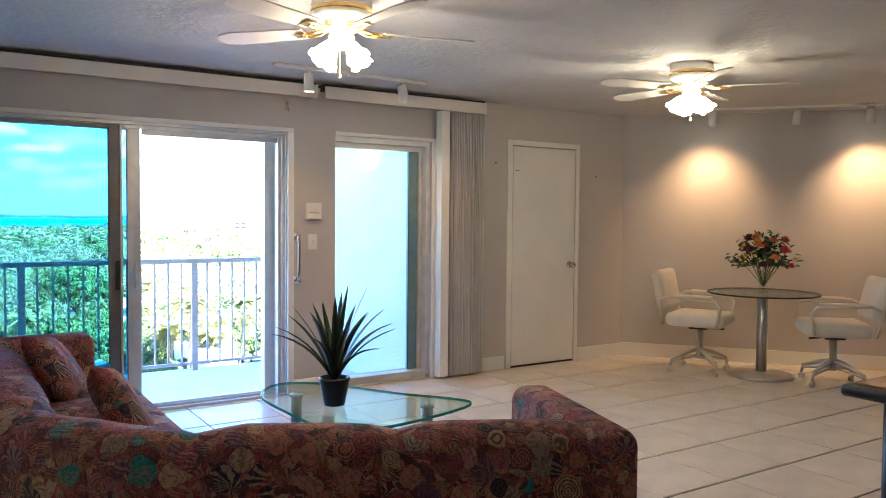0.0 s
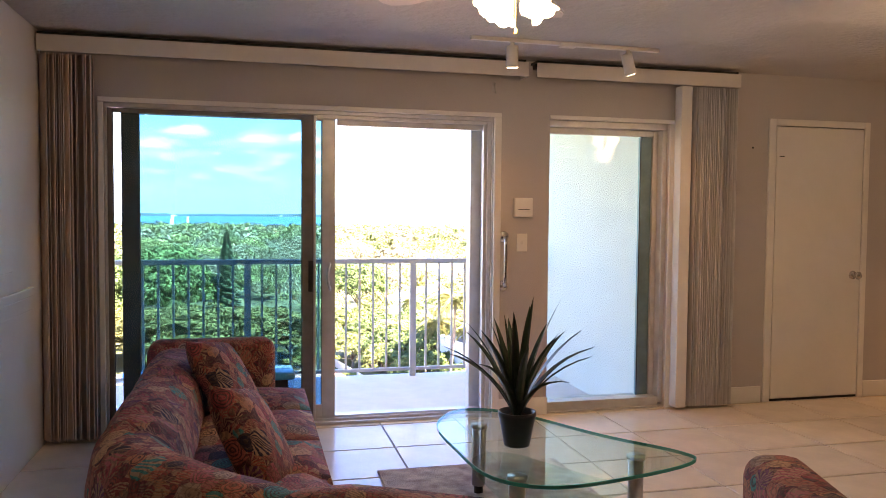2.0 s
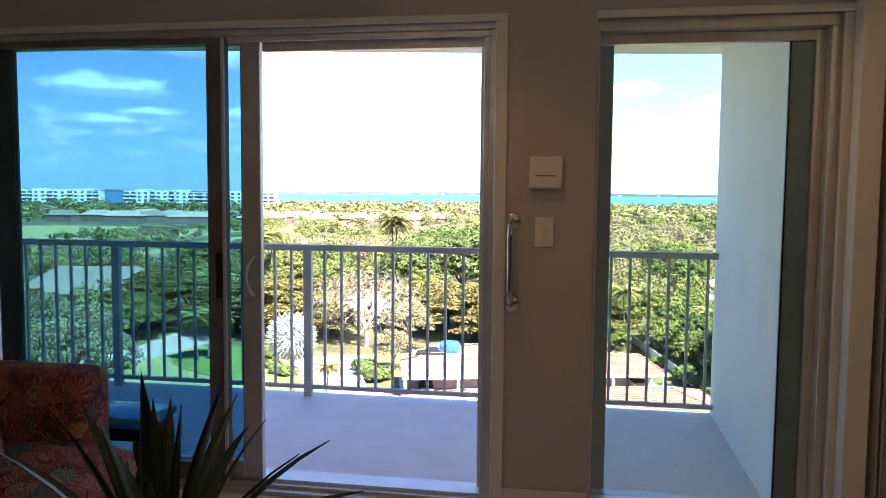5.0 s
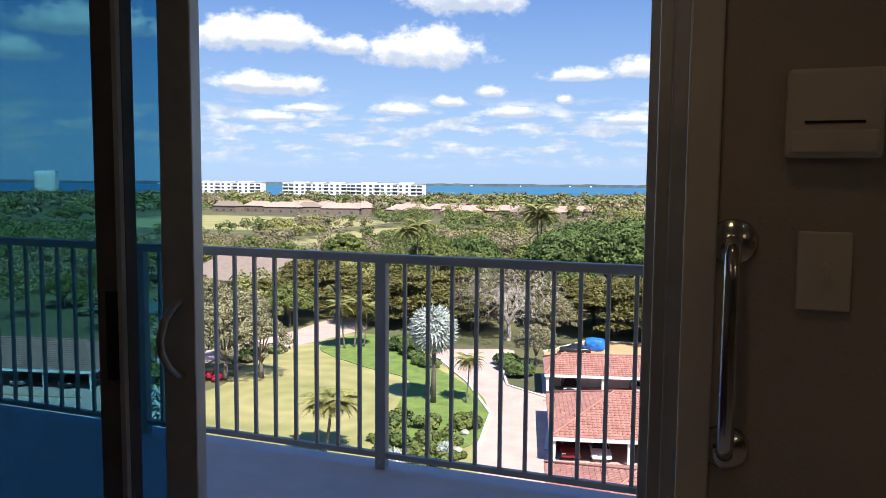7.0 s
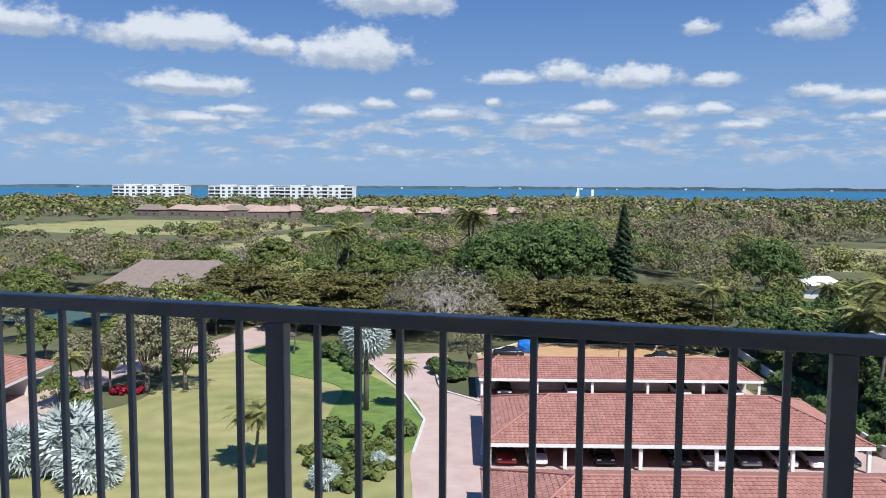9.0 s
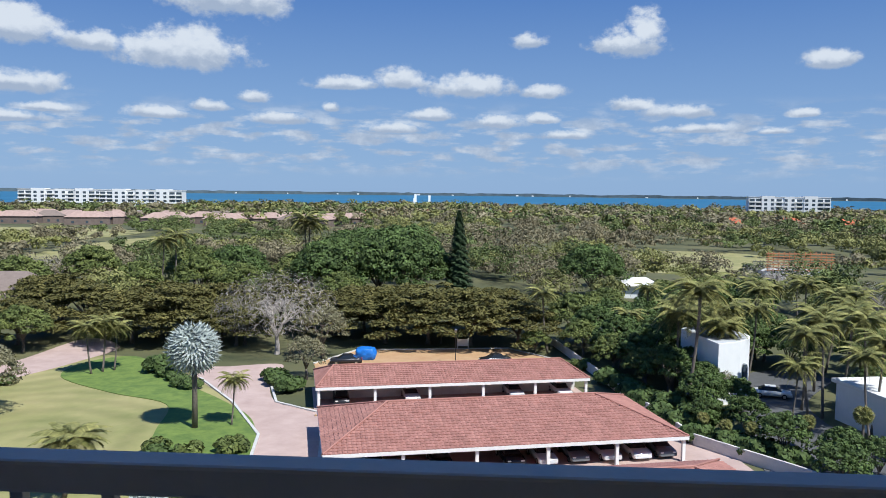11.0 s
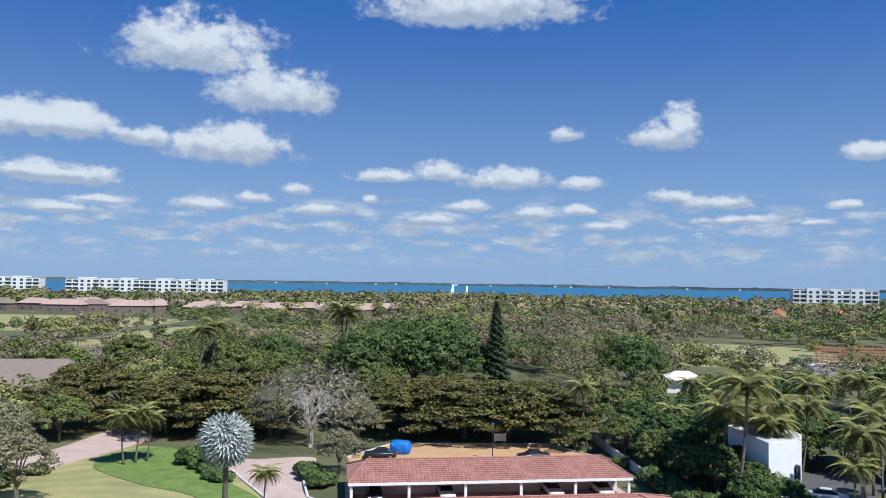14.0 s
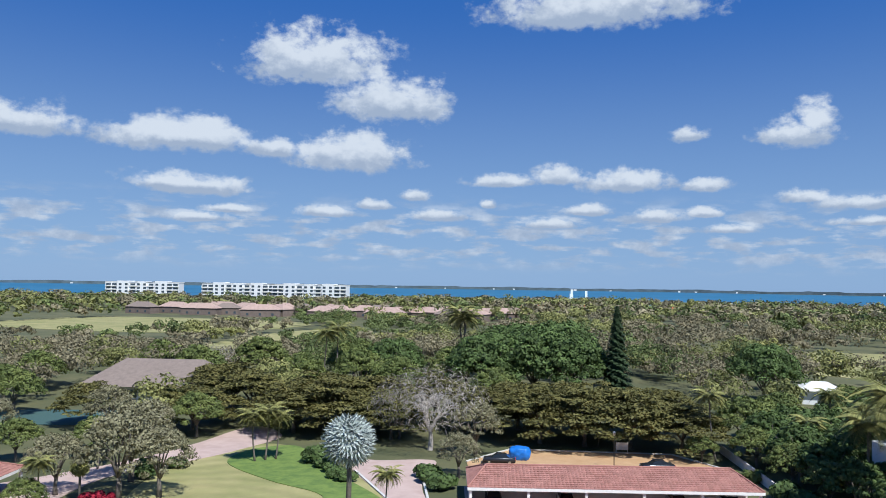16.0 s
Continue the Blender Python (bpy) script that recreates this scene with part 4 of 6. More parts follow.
part("plate", boxes(((0.140, -0.010, 1.115), (0.215, -0.002, 1.235)), bevel=0.003), WHITE, sw)
part("toggle", boxes(((0.174, -0.022, 1.165), (0.182, -0.0102, 1.188)), bevel=0.002), WHITE, sw)
gb = thing("grab_bar", (0, 0, 0), 0, "chrome grab bar beside the balcony door", "grab bar")
bm = bmesh.new()
tube(bm, [(0.048, -0.004, 1.215), (0.048, -0.035, 1.215), (0.048, -0.052, 1.195), (0.048, -0.055, 1.15), (0.048, -0.055, 0.95), (0.048, -0.052, 0.905), (0.048, -0.035, 0.885), (0.048, -0.004, 0.885)], 0.0125, 12)
part("bar", bm, CHROME, gb, "", True)
for z in (1.215, 0.885):
    bm = bmesh.new()
    rod(bm, (0.048, -0.002, z), (0.048, -0.010, z), 0.037, 0.034, 20)
    part("flange", bm, CHROME, gb, "", True)
hk = thing("wall_hook", (0, 0, 0), 0, "small grey metal hook above the door", "hook")
part("plate", boxes(((-0.045, -0.008, 2.17), (-0.02, -0.002, 2.25)), bevel=0.002), STEEL, hk)
bm = bmesh.new()
tube(bm, [(-0.032, -0.008, 2.225), (-0.032, -0.03, 2.22), (-0.030, -0.034, 2.19), (-0.022, -0.02, 2.16)], 0.006, 7)
part("prong", bm, STEEL, hk, "", True)
for x, z in ((1.93, 1.86), (3.15, 1.78)):
    tagged(part("nail", boxes(((x - 0.006, -0.012, z - 0.006), (x + 0.006, -0.002, z + 0.006)), bevel=0.002), BLACK), "small dark nail stuck into the beige wall", "nail", "nails in the walls")

# dining corner
dt = thing("bistro_table", (3.80, -1.42, 0), 0, "round glass bistro table on a steel pedestal", "table")
part("glass_top", lathe([(0.455, 0.728), (0.46, 0.734), (0.455, 0.740)], 48), GLASS_TABLE, dt, "round clear glass top")
bm = lathe([(0.4555, 0.727), (0.4625, 0.7275), (0.4645, 0.734), (0.4625, 0.7405), (0.4555, 0.741)], 48, False)
part("rim", bm, BLACK, dt, "dark table rim")
part("base", lathe([(0.27, 0.0), (0.275, 0.012), (0.25, 0.030), (0.06, 0.040), (0.05, 0.05)], 40), STEEL, dt, "round steel foot plate", True)
bm = bmesh.new()
rod(bm, (0, 0, 0.045), (0, 0, 0.70), 0.045, seg=24)
rod(bm, (0, 0, 0.70), (0, 0, 0.727), 0.09, seg=24)
part("column", bm, STEEL, dt, "", True)

vase = thing("flower_vase", (3.80, -1.42, 0.741), 0, "glass vase holding a bright mixed bouquet", "vase")
part("vase", lathe([(0.045, 0), (0.04, 0.02), (0.03, 0.07), (0.05, 0.16), (0.06, 0.19), (0.055, 0.19), (0.02, 0.06)], 20), GLASS_CLEAR, vase, "clear flared glass vase", True)
PETALS = [material("petal_" + n, c, 0.6, spread=0.2, scale=30) for n, c in (("red", (0.55, 0.03, 0.03)), ("yellow", (0.75, 0.48, 0.06)), ("orange", (0.70, 0.20, 0.05)), ("cream", (0.75, 0.66, 0.45)), ("plum", (0.10, 0.015, 0.03)))]
STEM = material("bouquet_green", (0.05, 0.11, 0.03), 0.55, spread=0.3, scale=20, per_island=0.4)
rnd = random.Random(8)
bm = bmesh.new()
for i in range(330):
    a, e = rnd.uniform(0, 6.283), rnd.uniform(0.0, 1.45)
    r = rnd.uniform(0.08, 0.33)
    c = Vector((r * math.cos(a) * math.cos(e), r * math.sin(a) * math.cos(e), 0.22 + r * math.sin(e) * 0.95))
    q = Euler((rnd.uniform(-1, 1), rnd.uniform(-1, 1), a)).to_quaternion()
    L, w = rnd.uniform(0.04, 0.09), rnd.uniform(0.008, 0.018)
    bm.faces.new([bm.verts.new(c + q @ Vector(p)) for p in ((-L / 2, 0, 0), (0, w, 0.01), (L / 2, 0, 0), (0, -w, 0.01))])
for i in range(14):
    a, e = i * 2.4, 0.3 + 0.07 * i
    rod(bm, (0, 0, 0.05), (0.2 * math.cos(a) * math.cos(e), 0.2 * math.sin(a) * math.cos(e), 0.20 + 0.2 * math.sin(e)), 0.003, seg=5)
part("foliage", bm, STEM, vase)
for i in range(26):
    a, e, r = i * 2.4 + 0.4, 0.0 + 1.35 * ((i * 7) % 26) / 26, rnd.uniform(0.21, 0.30)
    c = Vector((r * math.cos(a) * math.cos(e), r * math.sin(a) * math.cos(e), 0.21 + r * math.sin(e)))
    bm = bmesh.new()
    size = rnd.uniform(0.055, 0.085)
    for k in range(14):
        b2 = k * 2.4
        up = 0.2 + 0.8 * k / 14
        tip = c + Vector((math.cos(b2) * size * (1.15 - up), math.sin(b2) * size * (1.15 - up), size * up * 0.9))
        side = Vector((-math.sin(b2), math.cos(b2), 0)) * size * 0.35
        mid = c.lerp(tip, 0.6)
        bm.faces.new([bm.verts.new(v) for v in (c, mid + side, tip, mid - side)])
    part("blossom", bm, PETALS[i % 5], vase)

VINYL = material("white_vinyl", (0.74, 0.68, 0.60), 0.45, spread=0.04, scale=8, bump=0.1, bump_scale=30)
IVORY = material("ivory_metal", (0.66, 0.60, 0.52), 0.4, 0.1, spread=0.05)


def caster_chair(at, turn):
    ch = thing("caster_chair", (*at, 0), turn, "white cushioned swivel chair on casters beside the bistro table", "chair", "chairs at the bistro table")
    bm = bmesh.new()
    box(bm, (-0.25, -0.26, 0.42), (0.25, 0.25, 0.54), 0.05, seg=4)
    part("seat", bm, VINYL, ch, "", True)
    bm = bmesh.new()
    box(bm, (-0.24, -0.05, 0), (0.24, 0.05, 0.36), 0.045, m=Matrix.Translation((0, 0.27, 0.56)) @ Matrix.Rotation(radians(-13), 4, "X"), seg=4)
    part("backrest", bm, VINYL, ch, "", True)
    for s in (-1, 1):
        bm = bmesh.new()
        tube(bm, [(s * 0.24, 0.26, 0.44), (s * 0.285, 0.27, 0.52), (s * 0.29, 0.27, 0.66), (s * 0.29, 0.20, 0.69), (s * 0.29, -0.20, 0.67), (s * 0.285, -0.24, 0.62), (s * 0.27, -0.22, 0.50), (s * 0.24, -0.20, 0.44)], 0.014, 8)
        part("arm_frame", bm, IVORY, ch, "", True)
        bm = bmesh.new()
        box(bm, (s * 0.29 - 0.03, -0.18, 0.684), (s * 0.29 + 0.03, 0.16, 0.712), 0.012)
        part("arm_pad", bm, VINYL, ch, "", True)
    bm = bmesh.new()
    box(bm, (-0.08, -0.08, 0.385), (0.08, 0.08, 0.42), 0.01)
    rod(bm, (0.02, -0.1, 0.395), (0.06, -0.2, 0.39), 0.008)
    part("swivel_plate", bm, BLACK, ch, "black swivel mechanism")
    bm = bmesh.new()
    rod(bm, (0, 0, 0.12), (0, 0, 0.39), 0.03, seg=16)
    part("post", bm, IVORY, ch, "", True)
    for k in range(4):
        a = radians(45 + 90 * k)
        c, s = math.cos(a), math.sin(a)
        bm = bmesh.new()
        tube(bm, [(0.02 * c, 0.02 * s, 0.20), (0.14 * c, 0.14 * s, 0.17), (0.27 * c, 0.27 * s, 0.12), (0.28 * c, 0.28 * s, 0.06)], [0.02, 0.018, 0.015, 0.012], 8)
        tube(bm, [(0.02 * c, 0.02 * s, 0.14), (0.14 * c, 0.14 * s, 0.125), (0.27 * c, 0.27 * s, 0.10)], 0.009, 6)
        lg = part("leg", bm, IVORY, ch, "", True)
        bm = bmesh.new()
        rod(bm, (0.28 * c - 0.012 * s, 0.28 * s + 0.012 * c, 0.027), (0.28 * c + 0.012 * s, 0.28 * s - 0.012 * c, 0.027), 0.027, seg=14)
        part("caster", bm, IVORY, lg)
    return ch


first = caster_chair((3.52, -0.98), 24)
copy_thing(first, pose(4.02, -1.94, 0, 0, 0, 224))

# black-edged table
WOODTOP = material("honey_wood", (0.42, 0.24, 0.11), 0.25, scale=3, second=(0.30, 0.16, 0.07))
kt = thing("dining_table", (0, 0, 0), 0, "honey wood table with a thick black rounded edge", "table")
part("top", boxes(((0.70, -5.00, 0.744), (2.10, -3.96, 0.756)), bevel=0.003), WOODTOP, kt, "polished honey wood top")
bm = bmesh.new()
box(bm, (0.66, -5.04, 0.70), (2.14, -3.92, 0.748), 0.02, seg=4)
part("edge", bm, BLACK, kt, "glossy black rounded edge", True)
for lx, ly in ((0.80, -4.9), (0.80, -4.06), (2.0, -4.9), (2.0, -4.06)):
    bm = bmesh.new()
    rod(bm, (lx, ly, 0), (lx, ly, 0.70), 0.035, seg=16)
    part("leg", bm, BLACK, kt, "", True)

# rug under the coffee table
RUGM = material("rug_pile", (0.66, 0.58, 0.50), 0.95, scale=11, second=(0.27, 0.20, 0.18), bump=0.6, bump_scale=200)
tagged(part("rug", prism([(-0.95, -2.4), (0.05, -2.4), (0.05, -0.95), (-0.95, -0.95)], 0.001, 0.012, 0.004), RUGM), "small mottled cream and brown rug on tiles", "rug")

# low glossy table between the sofa and the glass
# blue base colour stands for sky mirrored in a dark glossy top
SKY_SHEEN = material("sky_reflection_blue", (0.03, 0.26, 0.55), 0.08, spread=0.1, scale=6)
lo = thing("end_table", (0, 0, 0), 0, "low dark glossy end table beside the sofa arm, sky reflection painted blue", "table")
bm = bmesh.new()
box(bm, (-1.97, -0.38, 0.385), (-1.34, -0.12, 0.43), 0.02, seg=4)
part("top", bm, SKY_SHEEN, lo, "glossy rounded top with the sky's reflection as blue colour", True)
part("apron", boxes(((-1.93, -0.35, 0.33), (-1.38, -0.15, 0.384)), bevel=0.004), BLACK, lo)
for x in (-1.91, -1.40):
    for y in (-0.335, -0.165):
        bm = bmesh.new()
        rod(bm, (x, y, 0), (x, y, 0.33), 0.014, 0.02, 10)
        part("leg", bm, BLACK, lo)

# ---- things outdoors ----
rng = np.random.default_rng(5)


def leaf_mesh(name, P, N, size, mat, stretch=1.5):
    """Small pointed leaf sprays at P, facing N."""
    n = len(P)
    N = N / (np.linalg.norm(N, axis=1, keepdims=True) + 1e-9)
    R = rng.normal(size=(n, 3))
    T = np.cross(N, R)
    T /= np.linalg.norm(T, axis=1, keepdims=True) + 1e-9
    B = np.cross(N, T)
    s = np.asarray(size).reshape(-1, 1) * np.ones((n, 1))
    V = np.stack([P - T * s * stretch, P + B * s + N * s * 0.2, P + T * s * stretch - N * s * 0.25, P - B * s + N * s * 0.2], 1).reshape(-1, 3)
    me = bpy.data.meshes.new(name)
    me.vertices.add(4 * n)
    me.vertices.foreach_set("co", V.astype(np.float32).ravel())
    me.loops.add(4 * n)
    me.loops.foreach_set("vertex_index", np.arange(4 * n, dtype=np.int32))
    me.polygons.add(n)
    me.polygons.foreach_set("loop_start", np.arange(0, 4 * n, 4, dtype=np.int32))
    me.update(calc_edges=True)
    me.materials.append(mat)
    return me


def foliage(name, light, dark, scale=0.12):
    m = material(name, light, 0.7, scale=scale, second=tuple(c * 0.6 for c in dark), per_island=0.26, spec=0.25)
    t = m.node_tree
    b, out = t.nodes["Principled BSDF"], t.nodes["Material Output"]
    tr, mx = t.nodes.new("ShaderNodeBsdfTranslucent"), t.nodes.new("ShaderNodeMixShader")
    mx.inputs[0].default_value = 0.12
    t.links.new(b.inputs["Base Color"].links[0].from_socket, tr.inputs[0])
    t.links.new(b.outputs[0], mx.inputs[1])
    t.links.new(tr.outputs[0], mx.inputs[2])
    t.links.new(mx.outputs[0], out.inputs[0])
    return m


F_OLIVE = foliage("layered_foliage", (0.205, 0.18, 0.055), (0.11, 0.115, 0.035), 0.5)
F_DEEP = foliage("deep_foliage", (0.135, 0.195, 0.055), (0.065, 0.10, 0.03), 0.4)
F_PINE = foliage("pine_needles", (0.075, 0.115, 0.05), (0.04, 0.07, 0.03), 0.7)
F_GREEN = foliage("fresh_foliage", (0.22, 0.25, 0.07), (0.09, 0.13, 0.035), 0.3)
F_GREY = foliage("sparse_foliage", (0.34, 0.31, 0.18), (0.21, 0.20, 0.11))
F_TWIG = foliage("twig_haze", (0.46, 0.41, 0.36), (0.30, 0.26, 0.22))
F_PALM = foliage("palm_foliage", (0.36, 0.33, 0.11), (0.17, 0.20, 0.06), 0.6)
F_SILVER = foliage("silver_foliage", (0.56, 0.60, 0.56), (0.40, 0.46, 0.42), 0.8)
BARK = material("grey_bark", (0.20, 0.17, 0.14), 0.9, scale=2, second=(0.11, 0.09, 0.07), bump=0.5, bump_scale=8)
TWIG = material("bare_twigs", (0.46, 0.41, 0.37), 0.9, scale=2, second=(0.30, 0.26, 0.23))


def limbs(rad, h, spread, n, seed, base=0.35):
    rr = random.Random(seed)
    bm = bmesh.new()
    tips = []
    tube(bm, [(0, 0, -0.3), (0.1, 0, h * base * 0.5), (0, 0.1, h * base)], [rad * 1.35, rad, rad * 0.85], 8)
    for i in range(n):
        a = i * 6.283 / n + rr.uniform(-0.3, 0.3)
        r = spread * rr.uniform(0.45, 0.8)
        z = h * rr.uniform(0.62, 0.88)
        m = (0.4 * r * math.cos(a + 0.2), 0.4 * r * math.sin(a + 0.2), h * base + (z - h * base) * 0.55)
        e = (r * math.cos(a), r * math.sin(a), z)
        tube(bm, [(0, 0, h * base * 0.9), m, e], [rad * 0.55, rad * 0.35, rad * 0.12], 6)
        tips.append(Vector(e))
    return bm, tips


def blob_points(n, centres, radii, up=0.15):
    k = rng.integers(0, len(centres), n)
    d = rng.normal(size=(n, 3))
    d /= np.linalg.norm(d, axis=1, keepdims=True)
    d[:, 2] = np.abs(d[:, 2]) * np.where(rng.random(n) < 0.78, 1, -0.5)
    f = np.where(rng.random(n) < 0.25, rng.uniform(0.35, 0.8, n), rng.uniform(0.82, 1.04, n))[:, None]
    return np.array(centres)[k] + d * np.array(radii)[k] * f, d + np.array([0, 0, up]) + rng.normal(size=(n, 3)) * 0.32


def tree(name, label, h, spread, mat, blobs, n, leaf, flat=1.0, seed=1, base=0.3, foot=0.35):
    t = thing(name, (0, 0, 0), 0, label, "tree")
    bm, tips = limbs(0.03 * h, h * 0.92, spread, 7, seed, base)
    part("trunk", bm, BARK, t, "", True)
    rr = random.Random(seed)
    cs, rs = [], []
    clumps = blobs * 3
    for i in range(clumps):
        a, q = i * 2.4, math.sqrt((i + 0.5) / clumps)
        r = spread * 0.86 * q
        z = h * (foot + (0.84 - foot) * math.sqrt(max(0, 1 - q * q))) + rr.uniform(-0.06, 0.06) * h
        cs.append((r * math.cos(a), r * math.sin(a), z))
        s = spread * rr.uniform(0.12, 0.24)
        rs.append((s, s, s * 0.72 * flat))
    P, D = blob_points(n, cs, rs)
    ob = new("crown", leaf_mesh("crown", P, D, rng.uniform(0.6, 1.3, n) * leaf, mat))
    ob.parent = t
    return t


def layered_tree(seed):
    t = thing("layered_tree", (0, 0, 0), 0, "wide dark olive tree with flat layered foliage", "tree", "layered trees")
    bm, tips = limbs(0.32, 8.5, 6.5, 8, seed, 0.3)
    part("trunk", bm, BARK, t, "", True)
    rr = random.Random(seed)
    Ps, Ns = [], []
    for i in range(64):
        q = math.sqrt((i + 0.5) / 64)
        a = i * 2.4 + rr.uniform(-0.2, 0.2)
        r = 7.6 * q
        z = 1.9 + 7.4 * math.sqrt(max(0, 1 - q ** 2.2)) * rr.uniform(0.72, 1.0) + rr.uniform(-0.5, 0.3)
        w = rr.uniform(1.4, 2.4)
        m = 165
        ang, rad = rng.uniform(0, 6.283, m), w * np.sqrt(rng.random(m))
        Ps.append(np.stack([r * math.cos(a) + rad * np.cos(ang), r * math.sin(a) + rad * np.sin(ang), z - 0.11 * rad ** 2 + rng.normal(size=m) * 0.10], 1))
        Ns.append(np.stack([rng.normal(size=m) * 0.4 + 0.15 * rad * np.cos(ang), rng.normal(size=m) * 0.4 + 0.15 * rad * np.sin(ang), np.ones(m)], 1))
    P, D = np.concatenate(Ps), np.concatenate(Ns)
    ob = new("crown", leaf_mesh("crown", P, D, rng.uniform(0.09, 0.20, len(P)), F_OLIVE, 1.9))
    ob.parent = t
    return t


def bare_tree(h, spread, seed):
    t = thing("bare_tree", (0, 0, 0), 0, "leafless grey tree with a dense twiggy crown", "tree")
    rr = random.Random(seed)
    bm = bmesh.new()

    def grow(p, d, ln, r, depth):
        q = p + d * ln
        tube(bm, [p, p.lerp(q, 0.5) + Vector((rr.uniform(-1, 1), rr.uniform(-1, 1), 0)) * ln * 0.05, q], [r, r * 0.8, r * 0.6], 4 if depth < 3 else 6)
        if depth:
            for k in range(3 if depth > 1 else 4):
                e = Vector((rr.gauss(0, 1), rr.gauss(0, 1), rr.gauss(0.25, 0.5))).normalized()
                grow(q, (d * 1.1 + e * 1.0 * (spread / h * 1.35)).normalized(), ln * rr.uniform(0.62, 0.8), r * 0.64, depth - 1)
    grow(Vector((0, 0, -0.2)), Vector((0, 0, 1)), h * 0.20, 0.36, 5)
    part("branchwork", bm, TWIG, t)
    ob = new("crown", leaf_mesh("crown", *blob_points(2600, [(0, 0, h * 0.42)], [(spread * 1.05, spread * 1.05, h * 0.42)]), rng.uniform(0.03, 0.06, 2600), F_TWIG, 7.0))
    ob.parent = t
    return t


def frond(bm, a, tilt, ln, droop, width, n=9):
    c, s = math.cos(a), math.sin(a)
    pts = []
    for k in range(n + 1):
        u = k / n
        th = tilt - droop * u * u
        pts.append((u, ln * u * math.cos(tilt - droop * u * 0.5), ln * u * math.sin(tilt - droop * u * 0.55)))
    prev = None
    for u, r, z in pts:
        w = width * math.sin(math.pi * min(0.98, 0.12 + 0.86 * u)) ** 0.6
        cur = (r, z, w)
        if prev:
            r0, z0, w0 = prev
            for sd in (-1, 1):
                hang = 0.38 * w
                for f0, f1 in ((0.0, 0.34), (0.34, 0.67), (0.67, 1.0)):
                    ra, rb, za = r0 + (r - r0) * f0, r0 + (r - r0) * (f0 + 0.26), z0 + (z - z0) * f0
                    q = [(ra, 0, za), (rb, 0, za), (rb + w * 0.62, sd * w, za - hang), (ra + w * 0.52, sd * w * 0.99, za - hang)]
                    bm.faces.new([bm.verts.new((x * c - y * s, x * s + y * c, zz)) for x, y, zz in (q if sd > 0 else q[::-1])])
        prev = cur


def palm(name, label, h, bow, fronds, ln, width, seed, mat, group):
    t = thing(name, (0, 0, 0), 0, label, "palm tree", group)
    rr = random.Random(seed)
    bm = bmesh.new()
    tube(bm, [(bow * (1 - (1 - k / 8) ** 2), 0, h * k / 8 - (0.2 if k == 0 else 0)) for k in range(9)], [0.22, 0.17, 0.15, 0.14, 0.135, 0.13, 0.13, 0.14, 0.16], 8)
    part("trunk", bm, BARK, t, "slender grey ringed trunk", True)
    bm = bmesh.new()
    for i in range(fronds):
        u = i / (fronds - 1)
        frond(bm, i * 2.4 + rr.uniform(-0.1, 0.1), 1.30 - 2.15 * u, ln * rr.uniform(0.85, 1.08), 1.75 - 0.4 * u, width)
    bmesh.ops.translate(bm, vec=(bow, 0, h), verts=bm.verts[:])
    part("crown", bm, mat, t)
    return t


def fan_palm(name, label, h, fans, size, mat, seed, group, trunk=0.2):
    t = thing(name, (0, 0, 0), 0, label, "palm tree", group)
    rr = random.Random(seed)
    if h > 0.6:
        bm = bmesh.new()
        tube(bm, [(0, 0, -0.2), (0.05, 0, h * 0.5), (0, 0, h)], [trunk * 1.2, trunk, trunk * 0.9], 10)
        part("trunk", bm, BARK, t, "", True)
    bm = bmesh.new()
    for i in range(fans):
        u = (i + 0.5) / fans
        a, e = i * 2.4, 1.35 - 2.35 * u
        d = Vector((math.cos(a) * math.cos(e), math.sin(a) * math.cos(e), math.sin(e)))
        side = Vector((-math.sin(a), math.cos(a), 0))
        upv = side.cross(d).normalized()
        hub = Vector((0, 0, h)) + d * size * 0.62
        w = size * rr.uniform(0.75, 1.0)
        for k in range(22):
            b = -2.7 + 5.4 * k / 21
            way = (upv * math.cos(b) + side * math.sin(b) + d * (0.30 + 0.2 * rr.random())).normalized()
            lr = (side * math.cos(b) - upv * math.sin(b))
            tip = hub + way * w * rr.uniform(0.9, 1.05)
            mid = hub + way * w * 0.6
            bm.faces.new([bm.verts.new(v) for v in (hub, mid + lr * w * 0.065, tip, mid - lr * w * 0.065)])
        bm.faces.new([bm.verts.new(v) for v in (Vector((0, 0, h)), Vector((0, 0, h)) + side * 0.04, hub + side * 0.03, hub - side * 0.03)])
    part("crown", bm, mat, t)
    return t


def conifer(h):
    t = thing("norfolk_pine", (0, 0, 0), 0, "tall narrow dark green conifer", "tree")
    bm = bmesh.new()
    tube(bm, [(0, 0, -0.2), (0, 0, h * 0.5), (0, 0, h)], [0.3, 0.2, 0.04], 8)
    part("trunk", bm, BARK, t)
    n = 9000
    z = h * (0.06 + 0.94 * rng.random(n) ** 1.25)
    lay = np.round(z / 0.9) * 0.9 + rng.normal(size=n) * 0.26
    w = 3.5 * (1 - lay / h) ** 0.8 + 0.15
    a, r = rng.uniform(0, 6.283, n), np.sqrt(rng.random(n))
    w *= 0.66 + 0.40 * np.abs(np.sin(2.5 * a + lay * 2.1))
    P = np.stack([w * r * np.cos(a), w * r * np.sin(a), lay + 0.15 * w * r], 1)
    ob = new("crown", leaf_mesh("crown", P, np.stack([np.cos(a) * 0.5, np.sin(a) * 0.5, np.ones(n)], 1), rng.uniform(0.14, 0.28, n), F_PINE, 1.8))
    ob.parent = t
    return t


